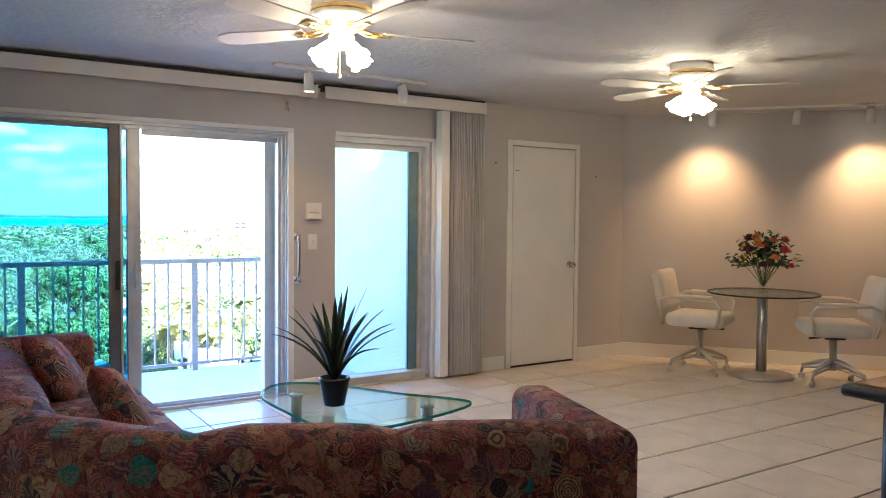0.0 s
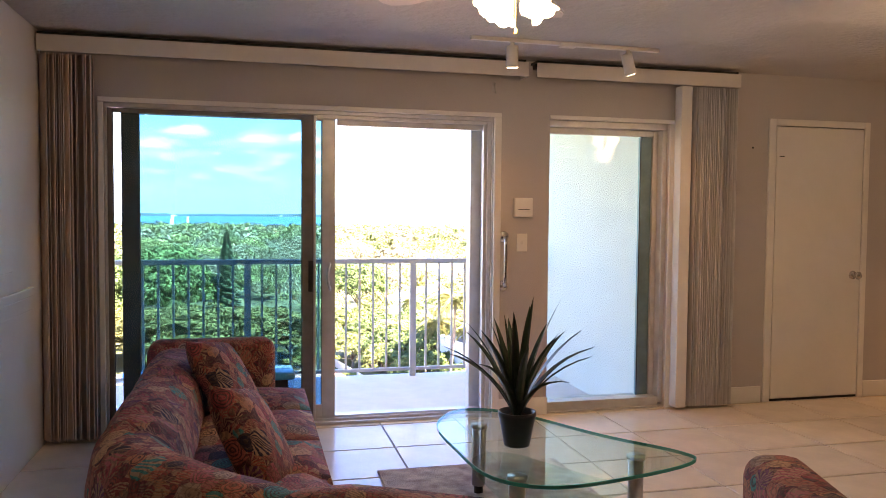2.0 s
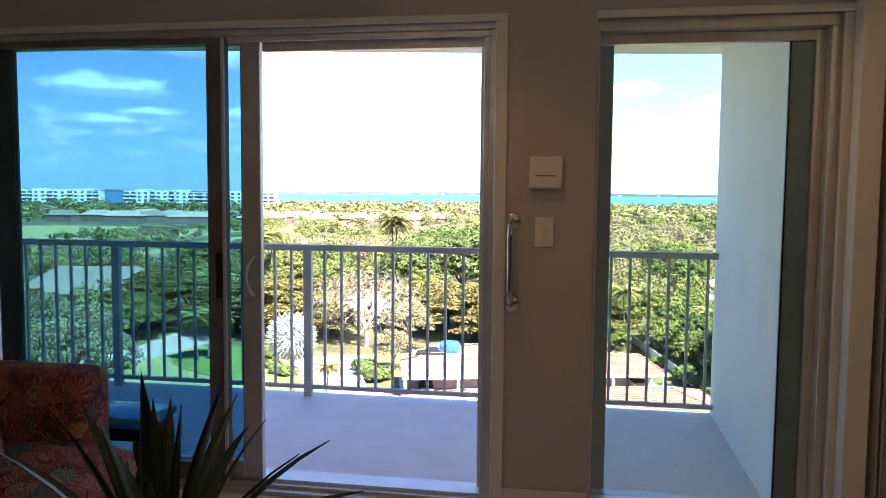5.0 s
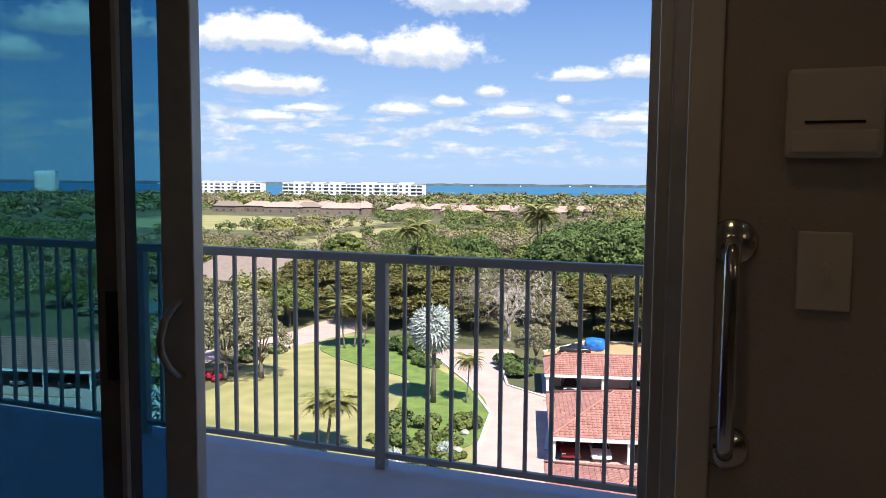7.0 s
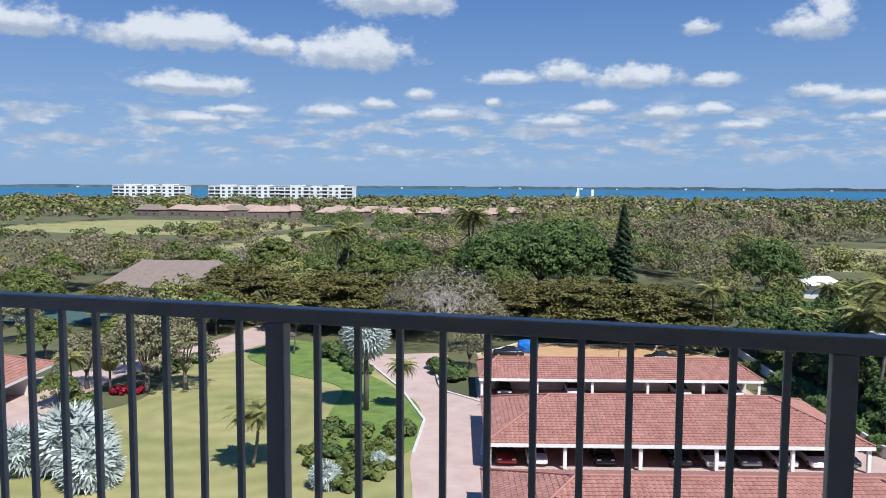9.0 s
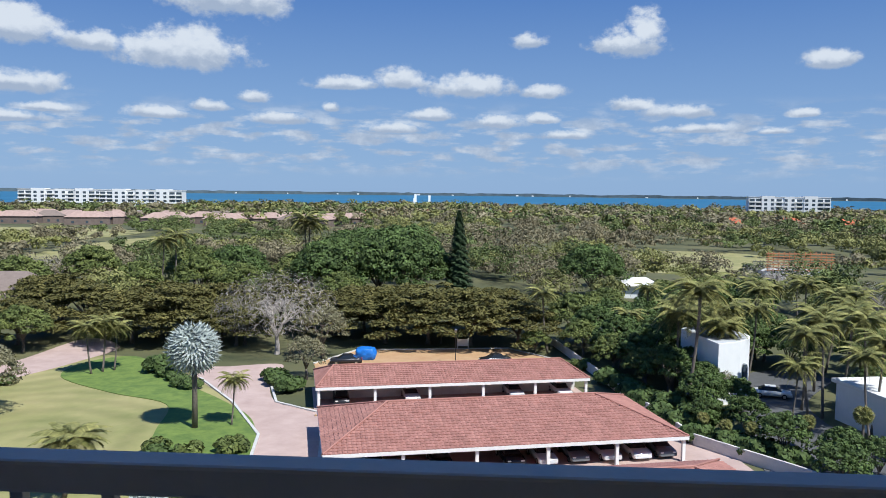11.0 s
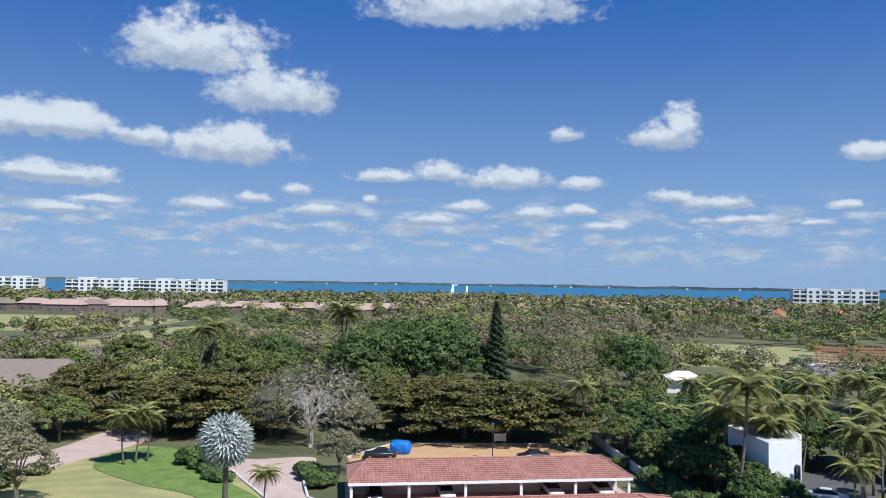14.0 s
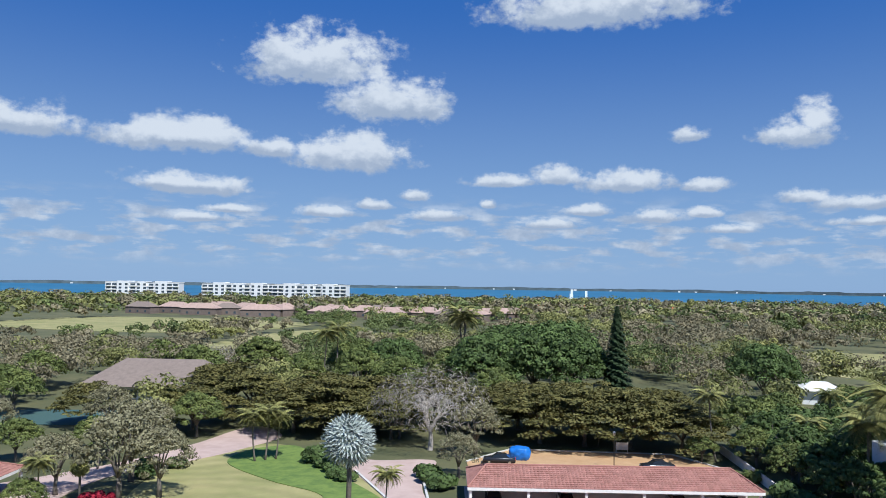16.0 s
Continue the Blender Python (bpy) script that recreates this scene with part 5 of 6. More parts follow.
def bush(label, mat, n, leafsize, seed):
    rr = random.Random(seed)
    cs = [(rr.uniform(-0.6, 0.6), rr.uniform(-0.6, 0.6), rr.uniform(0.3, 0.55)) for _ in range(7)]
    P, D = blob_points(n, cs, [(0.5, 0.5, 0.42)] * 7)
    P[:, 2] = np.maximum(P[:, 2], 0.0)
    return tagged(new("shrub", leaf_mesh("shrub", P, D, rng.uniform(0.6, 1.2, n) * leafsize, mat)), label, "shrub", "garden shrubs")


def put(ob, x, y, s=1.0, turn=0.0, z=GROUND, tall=None):
    return pose(x, y, z, 0, 0, turn) @ Matrix.Diagonal((s, s, tall or s, 1))


def stand(ob, spots):
    """Move the first to the first spot and copy it to the others: x, y, size, turn."""
    for x, y, s, r in spots[1:]:
        copy_thing(ob, put(ob, x, y, s, r))
    x, y, s, r = spots[0]
    ob.matrix_basis = put(ob, x, y, s, r)


lay1, lay2 = layered_tree(2), layered_tree(9)
stand(lay1, [(-17, 126, 1.0, 10), (-3, 126, 1.02, 140), (4.5, 125, 0.85, 250), (-57, 121, 0.95, 60), (-45, 130, 1.0, 200), (-78, 138, 1.0, 20), (-92, 116, 0.8, 80), (-27, 132, 0.85, 30), (-40, 121, 0.8, 100)])
stand(lay2, [(-10, 126, 1.05, 70), (-22, 136, 0.95, 190), (1, 136, 0.95, 20), (-50, 124, 1.05, 100), (-38, 140, 0.95, 310), (-68, 128, 1.0, 160), (-86, 146, 0.9, 200), (-74, 118, 0.85, 40), (-12, 137, 1.0, 200), (-56, 133, 1.0, 0)])
big1 = tree("banyan_tree", "large rounded deep green tree crown beyond the lot", 16, 10.5, F_DEEP, 34, 13000, 0.23, 1.0, 3, 0.2, 0.24)
tagged(big1, group="large rounded trees")
stand(big1, [(-35, 172, 0.95, 0), (-25, 175, 1.05, 100), (-16.5, 173, 0.95, 210), (-21, 188, 1.1, 40), (-31, 188, 1.05, 300), (24, 186, 0.85, 20), (-58, 176, 0.8, 70)])
br1 = tree("broadleaf_tree", "bright green spreading broadleaf tree", 10, 6.0, F_GREEN, 24, 7000, 0.16, 1.0, 5)
tagged(br1, group="broadleaf trees")
stand(br1, [(14, 128, 0.9, 0), (-52, 160, 1.0, 90), (-62, 165, 1.1, 30), (-30, 155, 0.9, 200), (20, 140, 0.85, 120), (27, 133, 0.8, 50), (14, 118, 0.62, 310), (17, 108, 0.60, 170),
            (20, 101, 0.55, 200), (-74, 160, 1.0, 200), (-98, 158, 1.1, 10), (-92, 176, 1.2, 60), (-70, 182, 1.2, 130), (-44, 178, 1.1, 250), (33, 150, 0.9, 0), (44, 160, 0.9, 70),
            (24, 118, 0.7, 20), (29, 126, 0.7, 100), (38, 132, 0.75, 220), (7, 120, 0.42, 30), (-112, 120, 0.9, 0), (60, 140, 0.9, 40), (70, 165, 1.0, 10), (-75, 96, 0.6, 30), (-83, 90, 0.62, 100), (-70, 113, 0.75, 10), (-64, 71, 0.4, 0), (-122, 128, 0.85, 50), (-130, 146, 0.95, 0), (-108, 108, 0.6, 200), (-119, 112, 0.7, 90), (-114, 168, 1.1, 10)])
dk1 = tree("evergreen_tree", "dense dark green tree beside the boundary wall", 8, 4.2, F_DEEP, 20, 4200, 0.155, 1.1, 11, 0.2)
tagged(dk1, group="dense dark trees")
stand(dk1, [(18.5, 112, 1.0, 0), (20.5, 105, 0.95, 50), (22.0, 97, 0.85, 120), (23.5, 87.5, 0.7, 10), (26, 80.5, 0.6, 200), (16, 121, 1.0, 30), (25, 108, 1.05, 260), (29.5, 114, 0.9, 10), (24, 124, 1.1, 80),
            (31, 140, 1.1, 70), (40, 146, 1.1, 0), (50, 152, 1.2, 20), (-40.5, 99.5, 0.42, 0), (34, 70, 0.5, 100), (29, 66, 0.6, 50), (47, 118, 0.9, 200), (56, 128, 1.0, 100), (44, 92, 0.7, 0), (49, 98, 0.9, 60),
            (26.5, 100, 0.8, 30), (24.8, 93, 0.7, 200), (28, 90, 0.55, 90), (22.5, 82.5, 0.5, 10), (38, 124, 1.0, 50), (34, 134, 1.1, 10), (19.5, 128, 1.0, 100), (60, 106, 1.0, 20), (64, 122, 1.1, 0), (27, 104, 0.9, 0), (24, 113, 1.0, 30), (21, 119, 1.0, 0), (33, 119, 0.95, 60), (37, 114, 0.9, 0), (41, 119, 1.0, 20), (50, 106, 1.0, 0), (54, 93, 1.0, 80), (58, 84, 0.9, 0), (47, 79, 0.8, 30), (41, 74, 0.7, 0), (52, 75, 0.8, 0), (27.5, 74.5, 0.6, 40), (31.5, 71.5, 0.55, 0), (42, 112, 0.9, 0)])
sp1 = tree("sparse_tree", "thin pale tree with sparse grey-green leaves", 8.5, 4.2, F_GREY, 26, 4200, 0.10, 1.0, 21, 0.28)
tagged(sp1, group="sparse trees")
stand(sp1, [(-58.5, 79, 1.2, 0), (-54.5, 81, 1.0, 130), (-62, 86, 1.25, 70), (-24.0, 100.5, 0.72, 20), (-66, 78, 0.9, 220), (-39, 122, 0.85, 10), (27, 94, 0.55, 40), (-72, 104, 0.9, 0), (-24.6, 113.5, 1.0, 60), (-84, 110, 1.0, 0), (-95, 98, 0.9, 130)])
bare = bare_tree(12, 7.0, 6)
stand(bare, [(-32, 115.5, 1.25, 0), (62, 175, 1.1, 90), (72, 150, 0.9, 200), (-104, 176, 0.9, 40)])
con = conifer(20.7)
stand(con, [(-6.8, 170, 1.0, 0)])
pal1 = palm("coconut_palm", "tall coconut palm with drooping yellow-green fronds", 11, 1.2, 34, 3.7, 0.60, 3, F_PALM, "palms by the access road")
stand(pal1, [(33.7, 84, 0.95, 200), (39.5, 83, 0.9, 20), (36, 92, 0.9, 260), (43, 90, 1.0, 170), (28.8, 101, 0.95, 0), (25, 104, 0.95, 90), (34, 105, 0.9, 20), (47, 112, 1.0, 0), (53, 98, 1.0, 200), (57, 108, 1.0, 60), (50, 130, 0.95, 0), (43, 128, 0.95, 100), (30, 80.5, 0.7, 0), (22.3, 90.4, 1.28, 20), (37.1, 89, 0.98, 80), (9.0, 121, 0.85, 150), (42, 96, 1.0, 300), (48.8, 140, 0.8, 0), (59, 153, 0.8, 90), (46, 104, 0.95, 30), (52, 112, 1.0, 140),
             (31, 122, 0.9, 10), (36, 131, 0.85, 100), (26, 130, 0.85, 250), (40, 120, 0.95, 60), (55, 100, 1.0, 310), (60, 118, 1.0, 220), (-73, 168, 1.2, 0), (-70, 170, 1.3, 100), (-46, 190, 1.5, 30), (-44, 192, 1.6, 200), (66, 134, 0.9, 0), (38, 80, 0.8, 120), (30, 104, 0.8, 180)])
pal2 = palm("date_palm", "date palm with a full rounded crown", 8, 0.6, 46, 3.1, 0.62, 8, F_PALM, "date palms")
stand(pal2, [(22.7, 99, 1.25, 0), (28.5, 97, 1.1, 100), (20.5, 115, 0.9, 200), (44, 110, 1.1, 20), (33, 114, 1.0, 310), (-51.9, 101.5, 0.85, 60), (-50.8, 102.5, 0.75, 10), (-52.8, 100.3, 0.8, 220), (-27.1, 80, 0.62, 40), (-63, 72, 0.65, 140), (-8, 127, 0.65, 0), (50, 88, 1.0, 0), (-70, 90, 0.7, 80)])
copy_thing(pal2, put(pal2, -34, 60, 0.85, 15, GROUND, 0.5))
bis = fan_palm("bismarck_palm", "silver-blue Bismarck palm with stiff fan leaves", 8.4, 64, 2.3, F_SILVER, 4, "silver palms", 0.26)
stand(bis, [(-30.5, 78.7, 1.0, 0)])
low = fan_palm("silver_palm", "low silver fan palm on the lawn", 1.4, 30, 2.0, F_SILVER, 6, "silver palms", 0.26)
stand(low, [(-48.7, 55.5, 1.55, 0), (-26.0, 57.5, 0.6, 60), (-44.6, 52.6, 1.15, 20), (-52.8, 53.4, 1.1, 80), (-23.5, 63.5, 0.35, 0)])
sab = fan_palm("sabal_palm", "green fan palm with a shaggy round head", 4.5, 26, 1.1, F_PALM, 9, "sabal palms", 0.17)
stand(sab, [(36.5, 78.5, 0.75, 0), (31, 78, 0.6, 60), (-62.0, 77.0, 0.8, 0), (41, 101, 0.9, 0), (23.0, 77.5, 0.5, 0), (25.0, 76.0, 0.55, 90), (21.5, 80.0, 0.5, 200)])
sh1 = bush("rounded green garden shrub beside the drive", F_GREEN, 700, 0.13, 2)
stand(sh1, [(-24.3, 71, 1.6, 0), (-27.5, 70, 1.5, 50), (-29.5, 66.5, 1.5, 100), (-25.5, 62.5, 1.4, 10), (-22.7, 60.5, 1.3, 70), (-31.5, 72, 1.3, 200), (-24.8, 74.0, 1.0, 30), (-26.4, 66.0, 1.2, 0), (13, 110.5, 1.6, 20), (10, 109.5, 1.6, 80), (7.5, 109.0, 1.4, 150), (-62, 72, 1.6, 0), (-60, 69, 1.7, 40), (-58, 66, 1.6, 0), (-23.6, 65.8, 1.0, 20), (-24.9, 68.4, 0.9, 80), (-26.8, 60.2, 1.3, 10), (-24.0, 57.6, 1.4, 60), (-28.6, 61.6, 1.0, 130), (-22.2, 62.9, 0.8, 0), (-30.8, 64.4, 0.9, 30)])
sh2 = bush("dark clipped hedge shrub at the road's edge", F_DEEP, 700, 0.12, 3)
stand(sh2, [(-40.3, 97.6, 1.5, 0), (-38.4, 95.7, 1.5, 90), (-36.6, 94.0, 1.5, 40), (-42.2, 99.4, 1.6, 0), (-26.4, 96.3, 2.0, 0), (-24.0, 94.2, 2.0, 70), (-27.6, 99.0, 1.9, 10), (-62.8, 90.5, 1.9, 0), (-61.2, 87.5, 1.7, 0), (-60.5, 93.5, 1.6, 20), (-43.6, 102.6, 2.6, 60), (-30.3, 69.3, 1.5, 0), (-28.1, 64.0, 1.3, 0), (17.6, 95, 2.2, 0), (18.3, 91, 2.3, 40), (19.2, 87, 2.2, 100), (20.2, 83, 2.2, 10), (21.3, 79.5, 2.0, 60), (23.5, 76.5, 2.2, 0), (25.6, 74.5, 2.2, 30), (16.8, 99, 2.2, 0), (15.9, 103, 2.3, 90), (27.6, 72.6, 2.0, 0), (20.6, 89, 2.6, 0), (22.2, 84, 2.6, 0)])
F_RED = foliage("bougainvillea", (0.45, 0.02, 0.05), (0.22, 0.01, 0.03), 1.0)
sh3 = bush("crimson flowering bougainvillea bush", F_RED, 600, 0.12, 4)
stand(sh3, [(-60.6, 77.3, 1.2, 0), (-58.9, 77.8, 0.9, 60)])
ROCK = material("pale_rock", (0.34, 0.32, 0.29), 0.9, scale=3, spread=0.3, bump=0.6, bump_scale=8)
for i, (x, y) in enumerate([(-23.4, 67.4), (-22.8, 64.6), (-24.4, 60.4), (-23.7, 69.6), (-23.0, 62.0), (-25.2, 58.6)]):
    bm = bmesh.new()
    bmesh.ops.create_icosphere(bm, subdivisions=2, radius=0.5)
    for v in bm.verts:
        v.co *= 1 + 0.35 * noise.noise(v.co * 2 + Vector((i * 5, 0, 0)))
        v.co.z *= 0.6
    r = part("garden_rock", bm, ROCK)
    r.location = (x, y, GROUND + 0.25)
    tagged(r, "pale weathered rock in the planted bed", "rock", "garden rocks")

# carports
CONC = material("carport_concrete", (0.62, 0.60, 0.56), 0.85, spread=0.08, scale=1)
FASCIA = material("white_fascia", (0.78, 0.76, 0.72), 0.7, spread=0.05, scale=2)
KERB = material("kerb_concrete", (0.55, 0.53, 0.49), 0.9, spread=0.1, scale=2)
ANG = 14.2


def carport(at, length, depth, ridge, hip, bays, label, pitch_z=2.3, eave=2.55):
    c = thing("carport", (*at, GROUND), ANG, label, "carport", "carports")
    bm = bmesh.new()
    run_y = ridge
    tw, th = 0.42, 0.40

    def face(o, du, dv, nu, inside):
        """Rows of lapped tiles from o, nu along du, up the slope dv."""
        slope = dv.length
        rows_n = max(1, int(slope / th))
        cols_n = max(1, int(du.length / tw))
        a, b = du / cols_n, dv / rows_n
        nrm = a.cross(b).normalized()
        for r in range(rows_n):
            for q in range(cols_n):
                p = o + a * q + b * r
                if not inside((q + 0.5) / cols_n, (r + 0.5) / rows_n):
                    continue
                lift = nrm * 0.055
                v = [bm.verts.new(x) for x in (p + lift, p + a * 0.5 + lift + nrm * 0.05, p + a * 0.96 + lift, p + a * 0.96 + b * 1.08, p + a * 0.5 + b * 1.08 + nrm * 0.05, p + b * 1.08, p - nrm * 0.02, p + a * 0.96 - nrm * 0.02)]
                bm.faces.new((v[0], v[1], v[4], v[5]))
                bm.faces.new((v[1], v[2], v[3], v[4]))
                bm.faces.new((v[6], v[7], v[2], v[1], v[0]))
    zr = eave + pitch_z
    hl, hr = hip / length, 1 - hip / length
    face(Vector((0, 0, eave)), Vector((length, 0, 0)), Vector((0, ridge, pitch_z)), 0, lambda u, v: u > hl * v and u < 1 - (1 - hr) * v)
    face(Vector((length, depth, eave)), Vector((-length, 0, 0)), Vector((0, ridge - depth, pitch_z)), 0, lambda u, v: u > (1 - hr) * v and u < 1 - hl * v)
    fr = ridge / depth
    face(Vector((0, depth, eave)), Vector((0, -depth, 0)), Vector((hip, 0, pitch_z)), 0, lambda u, v: u > (1 - fr) * v and u < 1 - fr * v)
    face(Vector((length, 0, eave)), Vector((0, depth, 0)), Vector((-hip, 0, pitch_z)), 0, lambda u, v: u > fr * v and u < 1 - (1 - fr) * v)
    tagged(part("roof_tiles", bm, ROOF, c, "lapped terracotta pink roof tiles"), kind="stuff")
    bm = bmesh.new()
    e = [bm.verts.new(v) for v in ((0, 0, eave - 0.03), (length, 0, eave - 0.03), (length, depth, eave - 0.03), (0, depth, eave - 0.03), (hip, ridge, zr - 0.03), (length - hip, ridge, zr - 0.03))]
    for f in ((0, 1, 5, 4), (1, 2, 5), (2, 3, 4, 5), (3, 0, 4), (3, 2, 1, 0)):
        bm.faces.new([e[k] for k in f])
    part("roof_deck", bm, ROOF, c)
    bm = bmesh.new()
    for a, b in (((0, 0), (hip, ridge)), ((length, 0), (length - hip, ridge)), ((0, depth), (hip, ridge)), ((length, depth), (length - hip, ridge))):
        rod(bm, (*a, eave + 0.08), (*b, zr + 0.08), 0.11, seg=6)
    rod(bm, (hip, ridge, zr + 0.08), (length - hip, ridge, zr + 0.08), 0.11, seg=6)
    part("ridge_cap", bm, ROOF, c)
    part("fascia", boxes(((0, -0.04, eave - 0.32), (length, 0.0, eave)), ((0, depth, eave - 0.32), (length, depth + 0.04, eave)), ((-0.04, 0, eave - 0.32), (0, depth, eave)), ((length, 0, eave - 0.32), (length + 0.04, depth, eave))), FASCIA, c, "white fascia board")
    part("centre_wall", boxes(((0.3, ridge - 0.1, 0), (length - 0.3, ridge + 0.1, eave - 0.05))), CONC, c)
    part("side_wall", boxes(((0.2, 2.2, 0), (0.4, depth - 2.2, eave - 0.05))), CONC, c)
    for k in range(bays + 1):
        x = 0.35 + (length - 0.7) * k / bays
        for y in (0.35, depth - 0.35):
            part("post", boxes(((x - 0.15, y - 0.15, 0), (x + 0.15, y + 0.15, eave - 0.03))), FASCIA, c)
    part("slab", boxes(((-0.2, -1.4, 0.02), (length + 0.2, depth + 1.0, 0.10))), PAVER, c)
    part("wheel_stop", boxes(((-0.2, -2.6, 0.09), (length + 0.2, -2.35, 0.2))), SAND, c)
    return c


CP2 = (-14.1, 64.6)
carport((-19.6, 86.6), 32.6, 9.0, 4.4, 2.2, 5, "long carport with pink clay tile roof and white posts", 1.5)
carport(CP2, 33.4, 14.6, 7.4, 6.3, 5, "wide hipped carport with pink clay tile roof and parked cars")
carport((-9.6, 44.2), 33.4, 14.6, 7.4, 6.3, 5, "wide hipped carport with pink clay tiles near the tower")
carport((-92.0, 62.0), 24.0, 12.0, 6.0, 4.5, 4, "low carport with pink clay tile roof beside the road")
U, V = Vector((math.cos(radians(ANG)), math.sin(radians(ANG)))), Vector((-math.sin(radians(ANG)), math.cos(radians(ANG))))

TYRE = material("tyre", (0.015, 0.015, 0.015), 0.8, spread=0.2)
CARGLASS = material("car_glass", (0.02, 0.025, 0.03), 0.08, spread=0.1)
PLATE = material("lamp_lens", (0.7, 0.68, 0.65), 0.15, spread=0.1)


def car(colour, name):
    body_m = material("car_paint_" + name, colour, 0.22, 0.2, spread=0.04, scale=1)
    c = thing("car", (0, 0, 0), 0, name + " sedan parked under the carport roof" if name != "bright white" else "white car parked on the access road", "car", "parked cars")
    prof = [(-2.25, 0.35), (-2.28, 0.62), (-2.15, 0.80), (-1.25, 0.93), (1.45, 0.96), (2.15, 0.90), (2.25, 0.60), (2.2, 0.33)]
    bm = bmesh.new()
    rings = []
    for y, w in ((-0.88, 0.94), (-0.80, 1.0), (0.80, 1.0), (0.88, 0.94)):
        rings.append([bm.verts.new((x * (0.985 if abs(y) > 0.85 else 1), y, 0.33 + (z - 0.33) * w)) for x, z in prof])
    for u, v in zip(rings, rings[1:]):
        for k in range(8):
            bm.faces.new((u[k], v[k], v[(k + 1) % 8], u[(k + 1) % 8]))
    bm.faces.new(rings[0])
    bm.faces.new(rings[-1][::-1])
    part("body", bm, body_m, c, "", True)
    cab = [(-1.15, 0.90), (-0.45, 1.38), (0.75, 1.42), (1.55, 0.94)]

    def cabin(grow, z0):
        b2 = bmesh.new()
        rr2 = []
        for s in (-1, 1):
            rr2.append([b2.verts.new((x * grow, s * (0.78 if z < 1 else 0.60) * grow, z + z0)) for x, z in cab])
        for k in range(4):
            b2.faces.new((rr2[0][k], rr2[1][k], rr2[1][(k + 1) % 4], rr2[0][(k + 1) % 4]))
        b2.faces.new(rr2[0][::-1])
        b2.faces.new(rr2[1])
        return b2
    part("cabin_glass", cabin(1.0, 0), CARGLASS, c, "dark car windows")
    part("roof", boxes(((-0.50, -0.60, 1.385), (0.80, 0.60, 1.44)), bevel=0.02), body_m, c)
    for x in (-1.4, 1.4):
        for s in (-1, 1):
            b2 = bmesh.new()
            rod(b2, (x, s * 0.70, 0.32), (x, s * 0.90, 0.32), 0.32, seg=16)
            wv = part("wheel", b2, TYRE, c)
            b2 = bmesh.new()
            rod(b2, (x, s * 0.895, 0.32), (x, s * 0.91, 0.32), 0.19, seg=12)
            part("rim", b2, STEEL, wv)
    for s in (-1, 1):
        part("headlight", boxes(((-2.29, s * 0.62 - 0.16, 0.62), (-2.22, s * 0.62 + 0.16, 0.74)), bevel=0.01), PLATE, c)
        part("taillight", boxes(((2.20, s * 0.66 - 0.14, 0.66), (2.27, s * 0.66 + 0.14, 0.80)), bevel=0.01), PETALS[0], c)
    part("bumper", boxes(((-2.34, -0.80, 0.34), (-2.22, 0.80, 0.50)), bevel=0.03), body_m, c)
    return c


kinds = [car((0.62, 0.62, 0.62), "silver"), car((0.03, 0.03, 0.035), "black"), car((0.75, 0.75, 0.74), "white"), car((0.20, 0.02, 0.02), "dark red"), car((0.16, 0.17, 0.18), "grey")]
bright = car((0.8, 0.8, 0.79), "bright white")


def slot(origin, u, v):
    p = Vector(origin) + U * u + V * v
    return pose(p.x, p.y, GROUND + 0.10, 0, 0, ANG + 90)


used = set()
for origin, u, v, k in ((CP2, 1.9, 3.2, 3), (CP2, 4.6, 3.1, 2), (CP2, 10.6, 3.3, 1), (CP2, 17.2, 3.2, 1), (CP2, 20.2, 3.0, 0), (CP2, 23.3, 3.2, 4), (CP2, 26.4, 3.1, 0), (CP2, 29.3, 3.0, 2), (CP2, 31.9, 3.2, 4),
                        ((-19.6, 86.6), 3.0, 2.8, 1), ((-19.6, 86.6), 11.2, 2.9, 2), ((-19.6, 86.6), 23.8, 2.9, 0), ((-19.6, 86.6), 29.8, 2.8, 2), ((-92.0, 62.0), 20.0, 3.0, 1), ((-92.0, 62.0), 14.0, 3.0, 4)):
    m = slot(origin, u, v)
    if k in used:
        copy_thing(kinds[k], m)
    else:
        kinds[k].matrix_basis = m
        used.add(k)
bright.matrix_basis = pose(34.5, 97.5, GROUND + 0.08, 0, 0, 165)
copy_thing(kinds[1], pose(0.8, 112.6, GROUND + 0.09, 0, 0, 20))
copy_thing(kinds[1], pose(-20.4, 109.8, GROUND + 0.09, 0, 0, 10))
copy_thing(bright, pose(-96.0, 83.0, GROUND + 0.06, 0, 0, 100))

# boat or machine under a blue tarpaulin
TARP = material("blue_tarpaulin", (0.02, 0.16, 0.55), 0.5, spread=0.25, scale=1.5, bump=0.8, bump_scale=2.5)
bm = bmesh.new()
bmesh.ops.create_icosphere(bm, subdivisions=4, radius=1.0)
for v in bm.verts:
    k = 1 + 0.10 * noise.noise(v.co * 2.3)
    p = max(abs(v.co.x), abs(v.co.y), abs(v.co.z))
    v.co = (v.co / p * 0.45 + v.co * 0.55) * k
    v.co = Vector((v.co.x * 1.55, v.co.y * 1.2, max(v.co.z, -0.75) * 1.05))
ob = part("tarpaulin_cover", bm, TARP, None, "", True)
ob.location = (-18.2, 113.6, GROUND + 0.85)
tagged(ob, "bulky load wrapped in a bright blue tarpaulin", "tarpaulin")

